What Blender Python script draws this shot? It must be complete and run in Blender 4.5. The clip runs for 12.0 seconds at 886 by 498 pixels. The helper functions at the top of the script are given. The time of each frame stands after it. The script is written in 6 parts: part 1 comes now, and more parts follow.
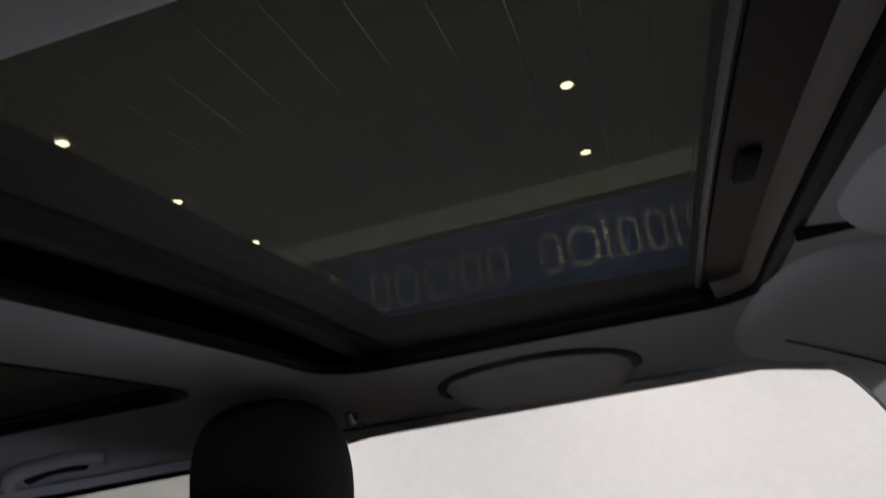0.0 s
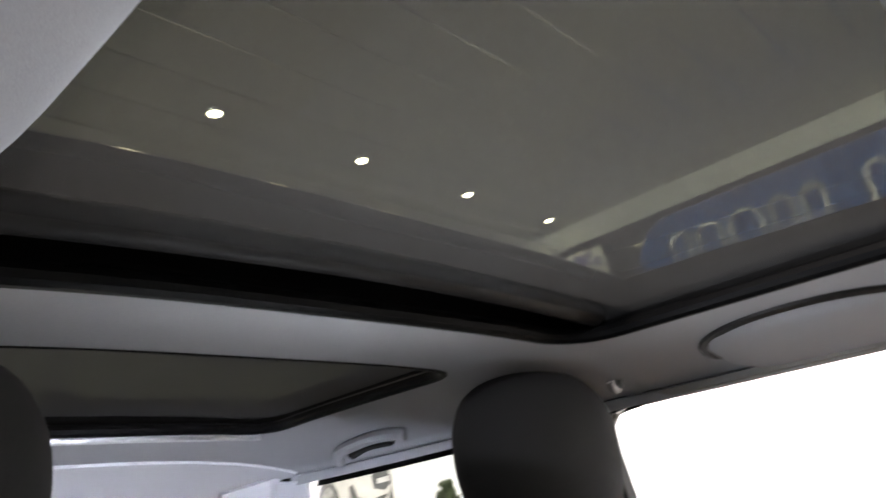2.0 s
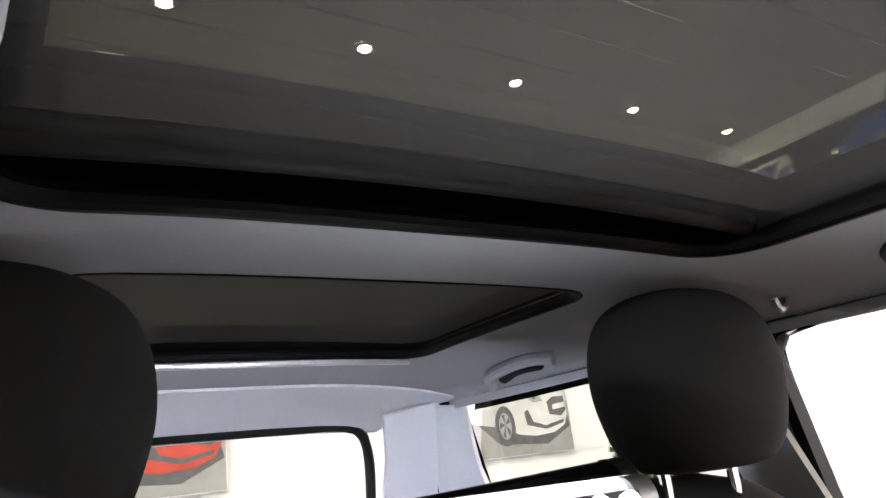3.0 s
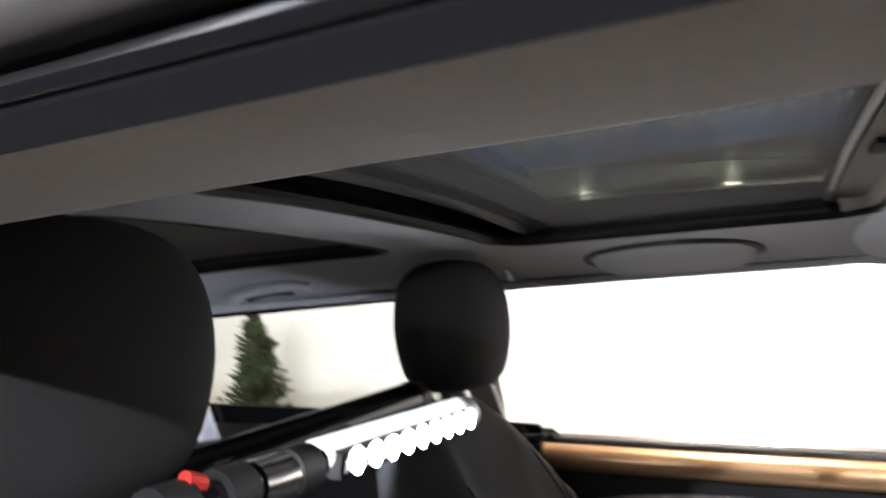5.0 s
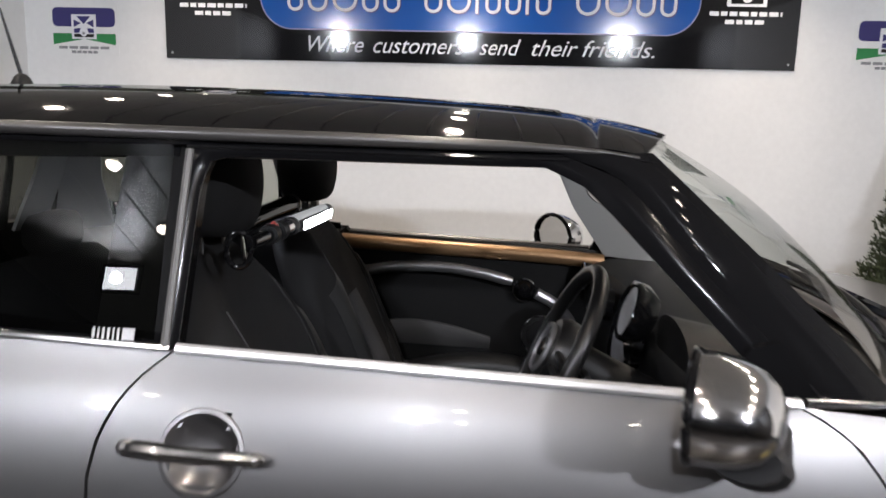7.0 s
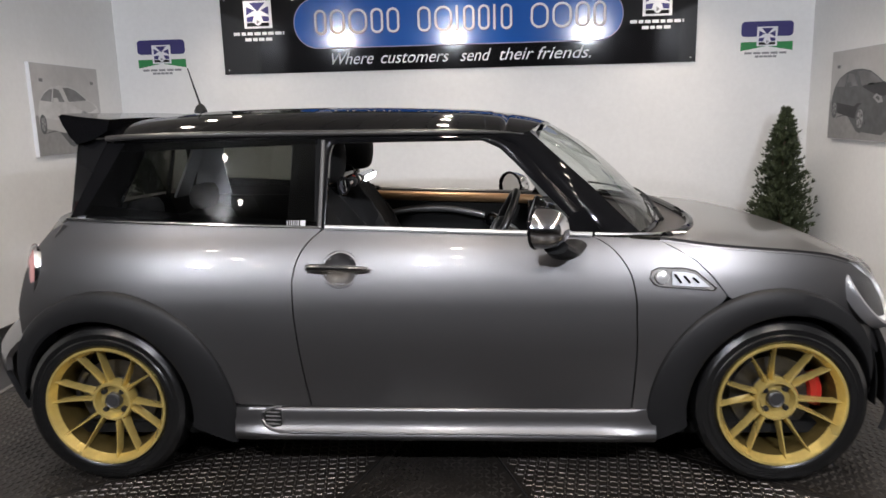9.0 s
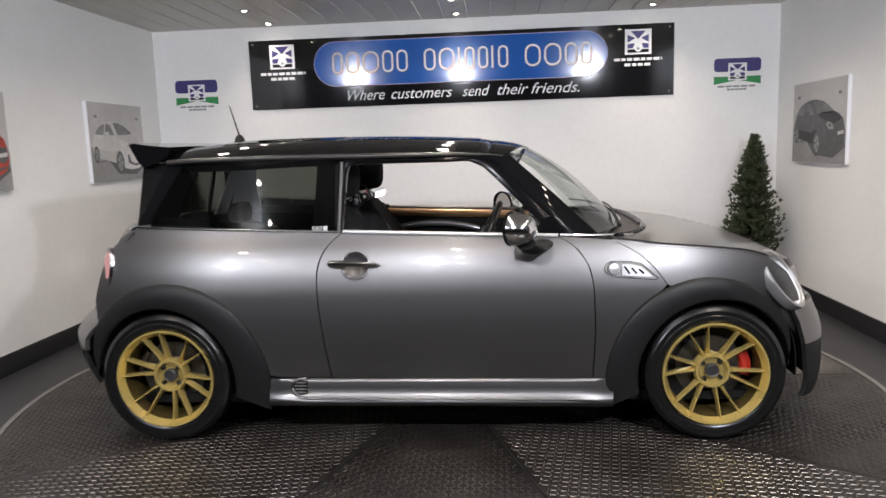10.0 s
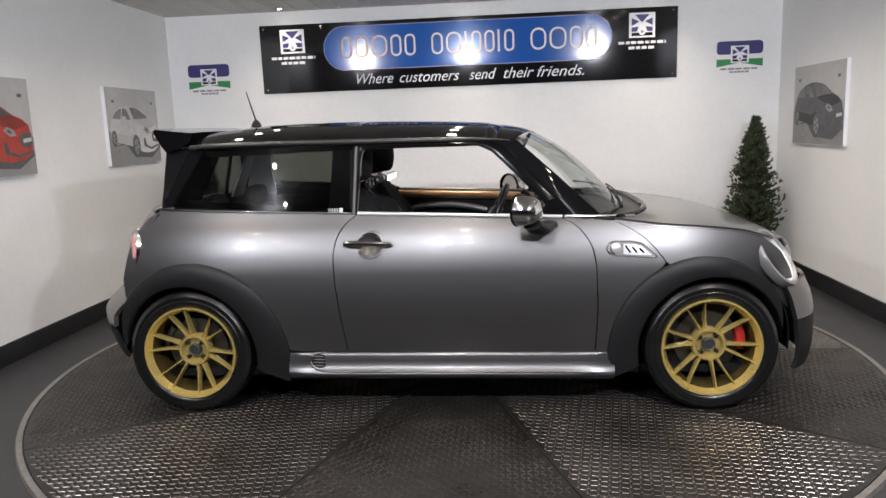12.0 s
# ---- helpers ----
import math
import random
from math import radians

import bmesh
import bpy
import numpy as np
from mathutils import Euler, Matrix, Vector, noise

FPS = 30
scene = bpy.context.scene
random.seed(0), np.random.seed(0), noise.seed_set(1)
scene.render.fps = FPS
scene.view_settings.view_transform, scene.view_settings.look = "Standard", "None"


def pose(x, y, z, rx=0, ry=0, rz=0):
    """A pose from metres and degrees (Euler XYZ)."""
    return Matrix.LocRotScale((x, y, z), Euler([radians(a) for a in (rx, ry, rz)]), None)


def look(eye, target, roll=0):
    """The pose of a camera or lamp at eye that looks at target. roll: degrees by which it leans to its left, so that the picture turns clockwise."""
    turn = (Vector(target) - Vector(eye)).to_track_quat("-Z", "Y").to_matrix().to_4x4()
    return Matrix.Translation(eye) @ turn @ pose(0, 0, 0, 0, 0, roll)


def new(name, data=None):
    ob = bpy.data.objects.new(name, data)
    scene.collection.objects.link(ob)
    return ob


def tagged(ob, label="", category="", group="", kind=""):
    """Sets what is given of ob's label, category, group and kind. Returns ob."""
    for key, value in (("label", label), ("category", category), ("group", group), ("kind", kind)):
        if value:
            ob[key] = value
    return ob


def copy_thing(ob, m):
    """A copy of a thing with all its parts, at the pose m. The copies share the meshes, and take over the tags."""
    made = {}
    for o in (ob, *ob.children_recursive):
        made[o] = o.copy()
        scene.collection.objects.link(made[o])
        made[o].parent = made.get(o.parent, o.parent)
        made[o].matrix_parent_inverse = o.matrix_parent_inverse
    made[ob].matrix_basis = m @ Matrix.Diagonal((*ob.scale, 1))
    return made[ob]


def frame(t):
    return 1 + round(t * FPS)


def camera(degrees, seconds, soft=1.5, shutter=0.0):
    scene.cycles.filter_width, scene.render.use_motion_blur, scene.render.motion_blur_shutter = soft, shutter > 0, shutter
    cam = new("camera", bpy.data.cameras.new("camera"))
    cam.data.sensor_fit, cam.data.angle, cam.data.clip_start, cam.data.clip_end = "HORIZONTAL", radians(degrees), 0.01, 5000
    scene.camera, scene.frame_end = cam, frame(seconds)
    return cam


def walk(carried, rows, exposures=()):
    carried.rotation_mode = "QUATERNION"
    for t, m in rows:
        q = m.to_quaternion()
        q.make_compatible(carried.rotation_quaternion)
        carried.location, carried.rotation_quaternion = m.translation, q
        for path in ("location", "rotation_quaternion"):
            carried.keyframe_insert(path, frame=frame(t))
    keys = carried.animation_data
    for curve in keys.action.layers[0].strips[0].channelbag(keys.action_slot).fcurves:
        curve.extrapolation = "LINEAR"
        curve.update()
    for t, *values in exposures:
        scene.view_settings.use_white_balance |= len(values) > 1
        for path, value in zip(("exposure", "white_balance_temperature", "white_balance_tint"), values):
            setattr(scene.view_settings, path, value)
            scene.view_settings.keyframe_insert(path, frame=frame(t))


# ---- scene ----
import functools

PATH = [
    (0, (0.042, -0.518, 1.152), (-0.423, 1.325, 1.776), -8.8),
    (0.5, (0.07, -0.494, 1.163), (-0.473, 1.233, 2.012), -7.9),
    (1, (0.101, -0.531, 1.162), (-0.483, 1.121, 2.126), -7.7),
    (1.5, (0.112, -0.503, 1.149), (-0.705, 1.149, 1.927), -7.8),
    (2, (0.134, -0.445, 1.135), (-1.086, 0.986, 1.817), -8.9),
    (2.5, (0.128, -0.378, 1.127), (-1.352, 0.827, 1.723), -9.1),
    (2.7, (0.13, -0.356, 1.125), (-1.431, 0.754, 1.7), -8.3),
    (4.3, (0.167, -0.455, 1.135), (-1.446, 0.591, 1.686), -5.1),
    (4.5, (0.157, -0.513, 1.137), (-1.339, 0.714, 1.646), -2.2),
    (4.7, (0.151, -0.646, 1.145), (-1.088, 0.862, 1.584), -4.1),
    (5, (0.035, -0.748, 1.206), (-0.775, 1.072, 1.389), -3.6),
    (5.5, (0.006, -0.911, 1.217), (-0.497, 1.024, 1.166), -0.3),
    (6, (0.057, -1.211, 1.285), (-0.241, 0.751, 1.042), -0.4),
    (6.5, (0.037, -1.478, 1.297), (-0.126, 0.498, 1.031), -0.8),
    (7, (0.092, -1.808, 1.304), (-0.023, 0.162, 0.981), 1.5),
    (7.5, (0.144, -2.145, 1.326), (-0.011, -0.19, 0.938), -0.3),
    (9.5, (0.234, -3.644, 1.35), (0.124, -1.676, 1.008), -1.5),
    (10, (0.307, -3.92, 1.32), (0.154, -1.945, 1.039), -1.9),
    (10.5, (0.303, -4.058, 1.338), (0.105, -2.097, 0.998), -1.9),
    (11, (0.285, -4.085, 1.345), (0.109, -2.121, 1.01), -1.9),
    (12, (0.297, -4.087, 1.346), (0.129, -2.123, 1.012), -2.1),
]
EXPOSURES = [(0, 0.25), (0.5, 1.2), (1.0, 2.65), (1.5, 3.0), (2.0, 2.85), (2.5, 2.7), (4.5, 2.6), (5.0, 2.3), (5.5, 0.9), (6.0, 0.7), (6.5, 0.55), (7.0, 0.25), (7.5, 0.0), (9.5, 0.2), (12.0, 0.22)]
cam = camera(62.8, 12.0, shutter=0.4)
walk(cam, [(t, look(e, g, r)) for t, e, g, r in PATH], EXPOSURES)

# ---- world and lamps ----
world = bpy.data.worlds.new("world")
scene.world = world
world.use_nodes = True
world.node_tree.nodes["Background"].inputs["Color"].default_value = (0.9, 0.92, 1.0, 1)
world.node_tree.nodes["Background"].inputs["Strength"].default_value = 0.02

CEIL = 2.425
BACK = 2.655
LEFT, RIGHT, REAR = -2.78, 2.74, -6.2
BOOTH = -1.3
# each row of downlights: x, the y of the one next to the back wall, and watts
LAMP_ROWS = ((-1.645, 2.478, 24), (-0.01, 2.415, 27), (1.62, 2.41, 36))
LAMP_PITCH = 0.612
FLOODS = ((-2.07, -3.5, 180), (-0.26, -3.5, 160), (1.87, -3.5, 280))


def spot(place, aim, watts, size, blend=0.6, radius=0.035, colour=(1.0, 0.865, 0.745)):
    d = bpy.data.lights.new("downlight_beam", "SPOT")
    d.energy, d.spot_size, d.spot_blend, d.shadow_soft_size, d.color = watts, radians(size), blend, radius, colour
    ob = new("downlight_beam", d)
    ob.matrix_world = look(place, aim)
    return ob


# ---- materials ----
def mat(name, base, rough=0.5, metal=0.0, coat=0.0, grain=0.0, scale=40.0, bump=0.0, bscale=200.0, stain=0.0, spec=0.5, sheen=0.0):
    m = bpy.data.materials.new(name)
    m.use_nodes = True
    nt = m.node_tree
    b = nt.nodes["Principled BSDF"]
    b.inputs["Roughness"].default_value = rough
    b.inputs["Metallic"].default_value = metal
    b.inputs["Coat Weight"].default_value = coat
    b.inputs["Coat Roughness"].default_value = 0.03
    b.inputs["Specular IOR Level"].default_value = spec
    b.inputs["Sheen Weight"].default_value = sheen
    b.inputs["Base Color"].default_value = (*base, 1)
    tc = nt.nodes.new("ShaderNodeTexCoord")
    if grain or stain:
        n1 = nt.nodes.new("ShaderNodeTexNoise")
        n1.inputs["Scale"].default_value = scale
        n1.inputs["Detail"].default_value = 6
        n2 = nt.nodes.new("ShaderNodeTexNoise")
        n2.inputs["Scale"].default_value = 1.7
        n2.inputs["Detail"].default_value = 5
        for n in (n1, n2):
            nt.links.new(tc.outputs["Object"], n.inputs["Vector"])
        prev = None
        for n, amount in ((n1, grain), (n2, stain)):
            r = nt.nodes.new("ShaderNodeMapRange")
            r.inputs["From Min"].default_value, r.inputs["From Max"].default_value = 0.3, 0.7
            r.inputs["To Min"].default_value, r.inputs["To Max"].default_value = 1 - amount, 1 + amount
            nt.links.new(n.outputs["Fac"], r.inputs["Value"])
            if prev is None:
                prev = r.outputs["Result"]
            else:
                mm = nt.nodes.new("ShaderNodeMath")
                mm.operation = "MULTIPLY"
                nt.links.new(prev, mm.inputs[0])
                nt.links.new(r.outputs["Result"], mm.inputs[1])
                prev = mm.outputs[0]
        v = nt.nodes.new("ShaderNodeVectorMath")
        v.operation = "SCALE"
        v.inputs[0].default_value = base
        nt.links.new(prev, v.inputs["Scale"])
        nt.links.new(v.outputs["Vector"], b.inputs["Base Color"])
        rr = nt.nodes.new("ShaderNodeMapRange")
        rr.inputs["To Min"].default_value, rr.inputs["To Max"].default_value = max(0.02, rough - 0.12 * min(1, stain * 4 + grain)), min(1, rough + 0.12 * min(1, stain * 4 + grain))
        nt.links.new(n2.outputs["Fac"], rr.inputs["Value"])
        nt.links.new(rr.outputs["Result"], b.inputs["Roughness"])
    if bump:
        n3 = nt.nodes.new("ShaderNodeTexNoise")
        n3.inputs["Scale"].default_value = bscale
        n3.inputs["Detail"].default_value = 3
        nt.links.new(tc.outputs["Object"], n3.inputs["Vector"])
        bp = nt.nodes.new("ShaderNodeBump")
        bp.inputs["Strength"].default_value = bump
        bp.inputs["Distance"].default_value = 0.002
        nt.links.new(n3.outputs["Fac"], bp.inputs["Height"])
        nt.links.new(bp.outputs["Normal"], b.inputs["Normal"])
    return m


def glass_mat(name, tint, gloss_rough=0.0, ior=1.5):
    m = bpy.data.materials.new(name)
    m.use_nodes = True
    nt = m.node_tree
    nt.nodes.remove(nt.nodes["Principled BSDF"])
    out = nt.nodes["Material Output"]
    tr = nt.nodes.new("ShaderNodeBsdfTransparent")
    tr.inputs["Color"].default_value = (*tint, 1)
    gl = nt.nodes.new("ShaderNodeBsdfGlossy")
    gl.inputs["Roughness"].default_value = gloss_rough
    lw = nt.nodes.new("ShaderNodeLayerWeight")
    lw.inputs["Blend"].default_value = 0.5
    pw = nt.nodes.new("ShaderNodeMath")
    pw.operation = "POWER"
    pw.inputs[1].default_value = 5.0
    nt.links.new(lw.outputs["Facing"], pw.inputs[0])
    fr = nt.nodes.new("ShaderNodeMapRange")
    f0 = ((ior - 1) / (ior + 1)) ** 2 * 2
    fr.inputs["To Min"].default_value, fr.inputs["To Max"].default_value = f0, 1.0
    nt.links.new(pw.outputs[0], fr.inputs["Value"])
    mx = nt.nodes.new("ShaderNodeMixShader")
    nt.links.new(fr.outputs[0], mx.inputs[0])
    nt.links.new(tr.outputs[0], mx.inputs[1])
    nt.links.new(gl.outputs[0], mx.inputs[2])
    nt.links.new(mx.outputs[0], out.inputs[0])
    return m


def glow_mat(name, colour, strength):
    m = bpy.data.materials.new(name)
    m.use_nodes = True
    b = m.node_tree.nodes["Principled BSDF"]
    b.inputs["Emission Color"].default_value = (*colour, 1)
    b.inputs["Emission Strength"].default_value = strength
    b.inputs["Base Color"].default_value = (0.8, 0.8, 0.8, 1)
    return m


M_WALL = mat("wall_paint", (0.80, 0.795, 0.78), 0.65, grain=0.02, scale=30, stain=0.03, bump=0.12, bscale=120)
# for added walls out of view, dark so that gloss reflects little
M_DIM = mat("unseen_dark_wall", (0.022, 0.021, 0.021), 0.6, grain=0.05, scale=30, stain=0.1)
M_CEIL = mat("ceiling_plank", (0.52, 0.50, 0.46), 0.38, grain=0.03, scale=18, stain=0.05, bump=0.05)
# polished metal of the added strips that imitate light streaks on the ceiling
M_STREAK = mat("streak_metal", (0.85, 0.85, 0.84), 0.08, metal=1.0)
M_SKIRT = mat("skirting_black", (0.012, 0.012, 0.013), 0.4, grain=0.1, stain=0.1)
M_FLOOR = mat("floor_vinyl", (0.022, 0.022, 0.024), 0.5, grain=0.12, scale=60, stain=0.2, bump=0.15, bscale=90)
M_PLATE = mat("tread_plate", (0.015, 0.013, 0.0115), 0.34, metal=0.3, grain=0.35, scale=8, stain=0.55, bump=0.2, bscale=60)
M_TREAD = mat("tread_bar", (0.080, 0.073, 0.067), 0.30, metal=0.85, grain=0.4, scale=6, stain=0.5)
M_RIM = mat("turntable_rim", (0.20, 0.19, 0.18), 0.45, metal=0.5, grain=0.15, stain=0.15)
M_PAINT = mat("silver_paint", (0.153, 0.1495, 0.150), 0.40, metal=0.97, coat=0.6, grain=0.03, scale=900, bump=0.015, bscale=2500)
M_BLACK = mat("black_gloss", (0.004, 0.004, 0.0045), 0.06, spec=0.27)
M_PLASTIC = mat("black_plastic", (0.010, 0.010, 0.0105), 0.48, grain=0.1, scale=300, bump=0.15, bscale=700, spec=0.25)
M_RUBBER = mat("tyre_rubber", (0.005, 0.005, 0.005), 0.27, grain=0.1, scale=50, bump=0.1, bscale=300)
M_GOLD = mat("gold_rim_paint", (0.61, 0.465, 0.155), 0.27, metal=0.65, coat=0.4, grain=0.08, scale=60, stain=0.06)
M_CHROME = mat("chrome", (0.75, 0.75, 0.76), 0.10, metal=1.0)
M_SATIN = mat("satin_silver", (0.33, 0.33, 0.34), 0.32, metal=0.8)
M_RAIL = mat("rail_trim", (0.030, 0.028, 0.027), 0.34, grain=0.04, scale=200)
M_FRAME = mat("satin_black_frame", (0.004, 0.004, 0.0045), 0.14, spec=0.09)
M_GREYTRIM = mat("grey_trim", (0.075, 0.073, 0.072), 0.5, grain=0.04, scale=200)
M_HEAD = mat("headliner_fabric", (0.335, 0.337, 0.35), 0.9, grain=0.03, scale=350, stain=0.05, bump=0.12, bscale=900, spec=0.2)
M_PILLAR = mat("pillar_trim", (0.58, 0.58, 0.60), 0.6, grain=0.03, scale=400, bump=0.1, bscale=900)
M_CLOTH = mat("seat_cloth", (0.012, 0.0118, 0.012), 0.85, grain=0.15, scale=500, bump=0.3, bscale=1200, spec=0.2)
M_CLOTH2 = mat("seat_cloth_grey", (0.035, 0.036, 0.041), 0.8, grain=0.15, scale=500, bump=0.3, bscale=1200)
M_WHEEL = mat("polished_leather", (0.005, 0.005, 0.0052), 0.30, grain=0.1, scale=120, bump=0.1, bscale=500, spec=0.3)
M_LEATHER = mat("black_leather", (0.010, 0.010, 0.0105), 0.42, grain=0.1, scale=120, bump=0.2, bscale=500)
M_DASH = mat("dash_plastic", (0.006, 0.006, 0.006), 0.5, grain=0.1, scale=300, bump=0.15, bscale=600, spec=0.18)
M_BRONZE = mat("bronze_capping", (0.40, 0.245, 0.13), 0.34, metal=0.7, grain=0.04, scale=100)
M_RED = mat("caliper_red", (0.34, 0.018, 0.012), 0.4)
M_CAP = mat("cap_grey", (0.05, 0.05, 0.052), 0.35, metal=0.5)
M_STEEL = mat("brake_steel", (0.11, 0.105, 0.10), 0.35, metal=0.9, grain=0.1, scale=60)
M_DARK = mat("dark_void", (0.008, 0.008, 0.008), 0.8, spec=0.15)
M_DULL = mat("dull_black_border", (0.003, 0.003, 0.0032), 0.5, spec=0.06)
M_ROOFGLASS = glass_mat("roof_glass", (0.24, 0.252, 0.172), ior=1.08)
M_PRIVACY = glass_mat("privacy_glass", (0.20, 0.205, 0.188), ior=1.3)
M_WINDSCREEN = glass_mat("windscreen_glass", (0.86, 0.90, 0.87), ior=1.6)
M_CLEAR = glass_mat("clear_lens", (0.9, 0.92, 0.93), ior=1.3)
M_FARGLASS = glass_mat("far_side_glass", (0.52, 0.53, 0.48))


def blind_mat(name, base, through_part, veil):
    """Perforated blind cloth: part of the light goes through its holes."""
    m = bpy.data.materials.new(name)
    m.use_nodes = True
    nt = m.node_tree
    b = nt.nodes["Principled BSDF"]
    b.inputs["Base Color"].default_value = (*base, 1)
    b.inputs["Roughness"].default_value = 0.9
    b.inputs["Specular IOR Level"].default_value = 0.05
    tr = nt.nodes.new("ShaderNodeBsdfTransparent")
    mx = nt.nodes.new("ShaderNodeMixShader")
    tc = nt.nodes.new("ShaderNodeTexCoord")
    wv = nt.nodes.new("ShaderNodeTexWave")
    wv.inputs["Scale"].default_value = 140.0
    nt.links.new(tc.outputs["Object"], wv.inputs["Vector"])
    r = nt.nodes.new("ShaderNodeMapRange")
    r.inputs["To Min"].default_value, r.inputs["To Max"].default_value = through_part * 0.97, min(1, through_part * 1.03)
    nt.links.new(wv.outputs["Fac"], r.inputs["Value"])
    nt.links.new(r.outputs["Result"], mx.inputs[0])
    tl = nt.nodes.new("ShaderNodeBsdfTranslucent")
    tl.inputs["Color"].default_value = (*veil, 1)
    cloth = nt.nodes.new("ShaderNodeAddShader")
    nt.links.new(b.outputs[0], cloth.inputs[0])
    nt.links.new(tl.outputs[0], cloth.inputs[1])
    nt.links.new(cloth.outputs[0], mx.inputs[1])
    nt.links.new(tr.outputs[0], mx.inputs[2])
    nt.links.new(mx.outputs[0], nt.nodes["Material Output"].inputs[0])
    return m


M_ROLL = mat("rolled_blind_cloth", (0.008, 0.0073, 0.007), 0.6, grain=0.1, scale=200, spec=0.25)
M_BLIND = blind_mat("perforated_blind", (0.032, 0.032, 0.032), 0.165, (0.0035, 0.0036, 0.0038))
M_BLIND2 = blind_mat("rear_blind", (0.05, 0.05, 0.05), 0.03, (0.001, 0.001, 0.001))
M_LINER = mat("roof_side_trim", (0.22, 0.216, 0.212), 0.7, grain=0.05, scale=300)
M_POST = mat("pillar_black", (0.005, 0.005, 0.0055), 0.03, spec=0.09)
M_STICKER = mat("sticker_print", (0.36, 0.36, 0.37), 0.5, grain=0.1, scale=200)
M_PILLAR2 = mat("front_pillar_trim", (0.36, 0.36, 0.35), 0.65, grain=0.03, scale=400, bump=0.1, bscale=900)
M_SCUTTLE = mat("scuttle_plastic", (0.024, 0.022, 0.021), 0.5, grain=0.1, scale=120)
M_TAN = mat("opening_edge_trim", (0.075, 0.063, 0.056), 0.6, grain=0.05)
M_SEAL = mat("fuzzy_seal", (0.24, 0.237, 0.232), 0.9, grain=0.05, scale=300, bump=0.15, bscale=700, spec=0.15)
M_LAMPCUP = mat("lamp_reflector", (0.66, 0.67, 0.68), 0.4, metal=0.2)
M_HANDLE = mat("handle_chrome", (0.58, 0.58, 0.59), 0.16, metal=1.0)
M_BRIGHT = mat("bright_trim", (0.62, 0.62, 0.63), 0.3, metal=0.6)
# rim gold darkened: the shade inside the wheel is put into the colour
M_BARREL_SHADE = mat("shaded_barrel_gold", (0.075, 0.054, 0.016), 0.5, metal=0.5, grain=0.1)
M_MIRROR = mat("mirror_glass", (0.8, 0.8, 0.8), 0.02, metal=1.0)
M_LAMP = glow_mat("downlight_glow", (1.0, 0.9, 0.72), 40.0)
M_FLOOD = glow_mat("flood_glow", (0.92, 0.94, 1.0), 22.0)
M_LED = glow_mat("led_glow", (0.88, 0.92, 1.0), 34.0)
M_TUBE = glow_mat("lit_tube", (0.92, 0.95, 1.0), 0.30)
M_LED2 = glow_mat("led_glow_rear", (0.80, 0.84, 1.0), 100.0)
M_SIGNBLACK = mat("sign_black", (0.008, 0.008, 0.009), 0.06, spec=0.6)
M_SIGNBLUE = mat("sign_blue", (0.008, 0.10, 0.42), 0.12, spec=0.5)
M_WHITE = mat("print_white", (0.78, 0.78, 0.80), 0.4)
M_LILAC = mat("print_lilac", (0.30, 0.28, 0.48), 0.4)
M_NAVY = mat("print_navy", (0.03, 0.025, 0.14), 0.4)
M_GREEN = mat("print_green", (0.02, 0.22, 0.06), 0.4)
M_GREYPRINT = mat("print_grey", (0.25, 0.25, 0.26), 0.4)

M_REDLENS = mat("red_lens", (0.45, 0.22, 0.21), 0.12, coat=0.6)
M_BROWN = mat("brown_trim", (0.014, 0.0115, 0.010), 0.6, grain=0.05, spec=0.2)
M_DIAL = mat("dial_face", (0.30, 0.30, 0.31), 0.4, grain=0.05)
M_PBACK = mat("print_backdrop", (0.47, 0.46, 0.45), 0.6, grain=0.05, scale=15, stain=0.1)
M_PGROUND = mat("print_ground", (0.27, 0.265, 0.26), 0.6, grain=0.1, scale=25, stain=0.15)
M_PLIGHT = mat("print_pale", (0.56, 0.55, 0.54), 0.6, grain=0.1, scale=20, stain=0.2)
M_PMID = mat("print_mid", (0.30, 0.30, 0.30), 0.6, grain=0.1, scale=20, stain=0.2)
M_PDARK = mat("print_dark", (0.085, 0.087, 0.09), 0.5, grain=0.2, scale=20, stain=0.2)
M_PBLACK = mat("print_black", (0.02, 0.02, 0.022), 0.5, grain=0.2, scale=20)
M_PRED = mat("print_red", (0.42, 0.05, 0.03), 0.5, grain=0.15, scale=15, stain=0.2)
M_PMID2 = mat("print_glass", (0.19, 0.19, 0.19), 0.5, grain=0.3, scale=9, stain=0.2)
M_PMID3 = mat("print_glass_dark", (0.15, 0.15, 0.152), 0.5, grain=0.3, scale=9, stain=0.2)
M_PRED2 = mat("print_red_shade", (0.24, 0.03, 0.02), 0.5, grain=0.15, scale=15, stain=0.2)
M_BARK = mat("bark", (0.10, 0.065, 0.04), 0.9, grain=0.3, scale=60)
M_LEAF = mat("conifer_needles", (0.042, 0.055, 0.022), 0.6, grain=0.35, scale=25, stain=0.3)

# ---- mesh helpers ----
def mesh_from(name, verts, faces, material, smooth=True, angle=35.0):
    me = bpy.data.meshes.new(name)
    me.from_pydata([tuple(v) for v in verts], [], faces)
    me.validate()
    if material:
        me.materials.append(material)
    if smooth:
        me.polygons.foreach_set("use_smooth", [True] * len(me.polygons))
        me.set_sharp_from_angle(angle=radians(angle))
    me.update()
    return me


def obj(name, verts, faces, material, parent=None, label="", smooth=True, angle=35.0, thick=0.0, offset=-1.0):
    if thick:
        verts, faces = thicken(verts, faces, thick)
    ob = new(name, mesh_from(name, verts, faces, material, smooth, angle))
    ob.parent = parent
    if label:
        tagged(ob, label)
    return ob


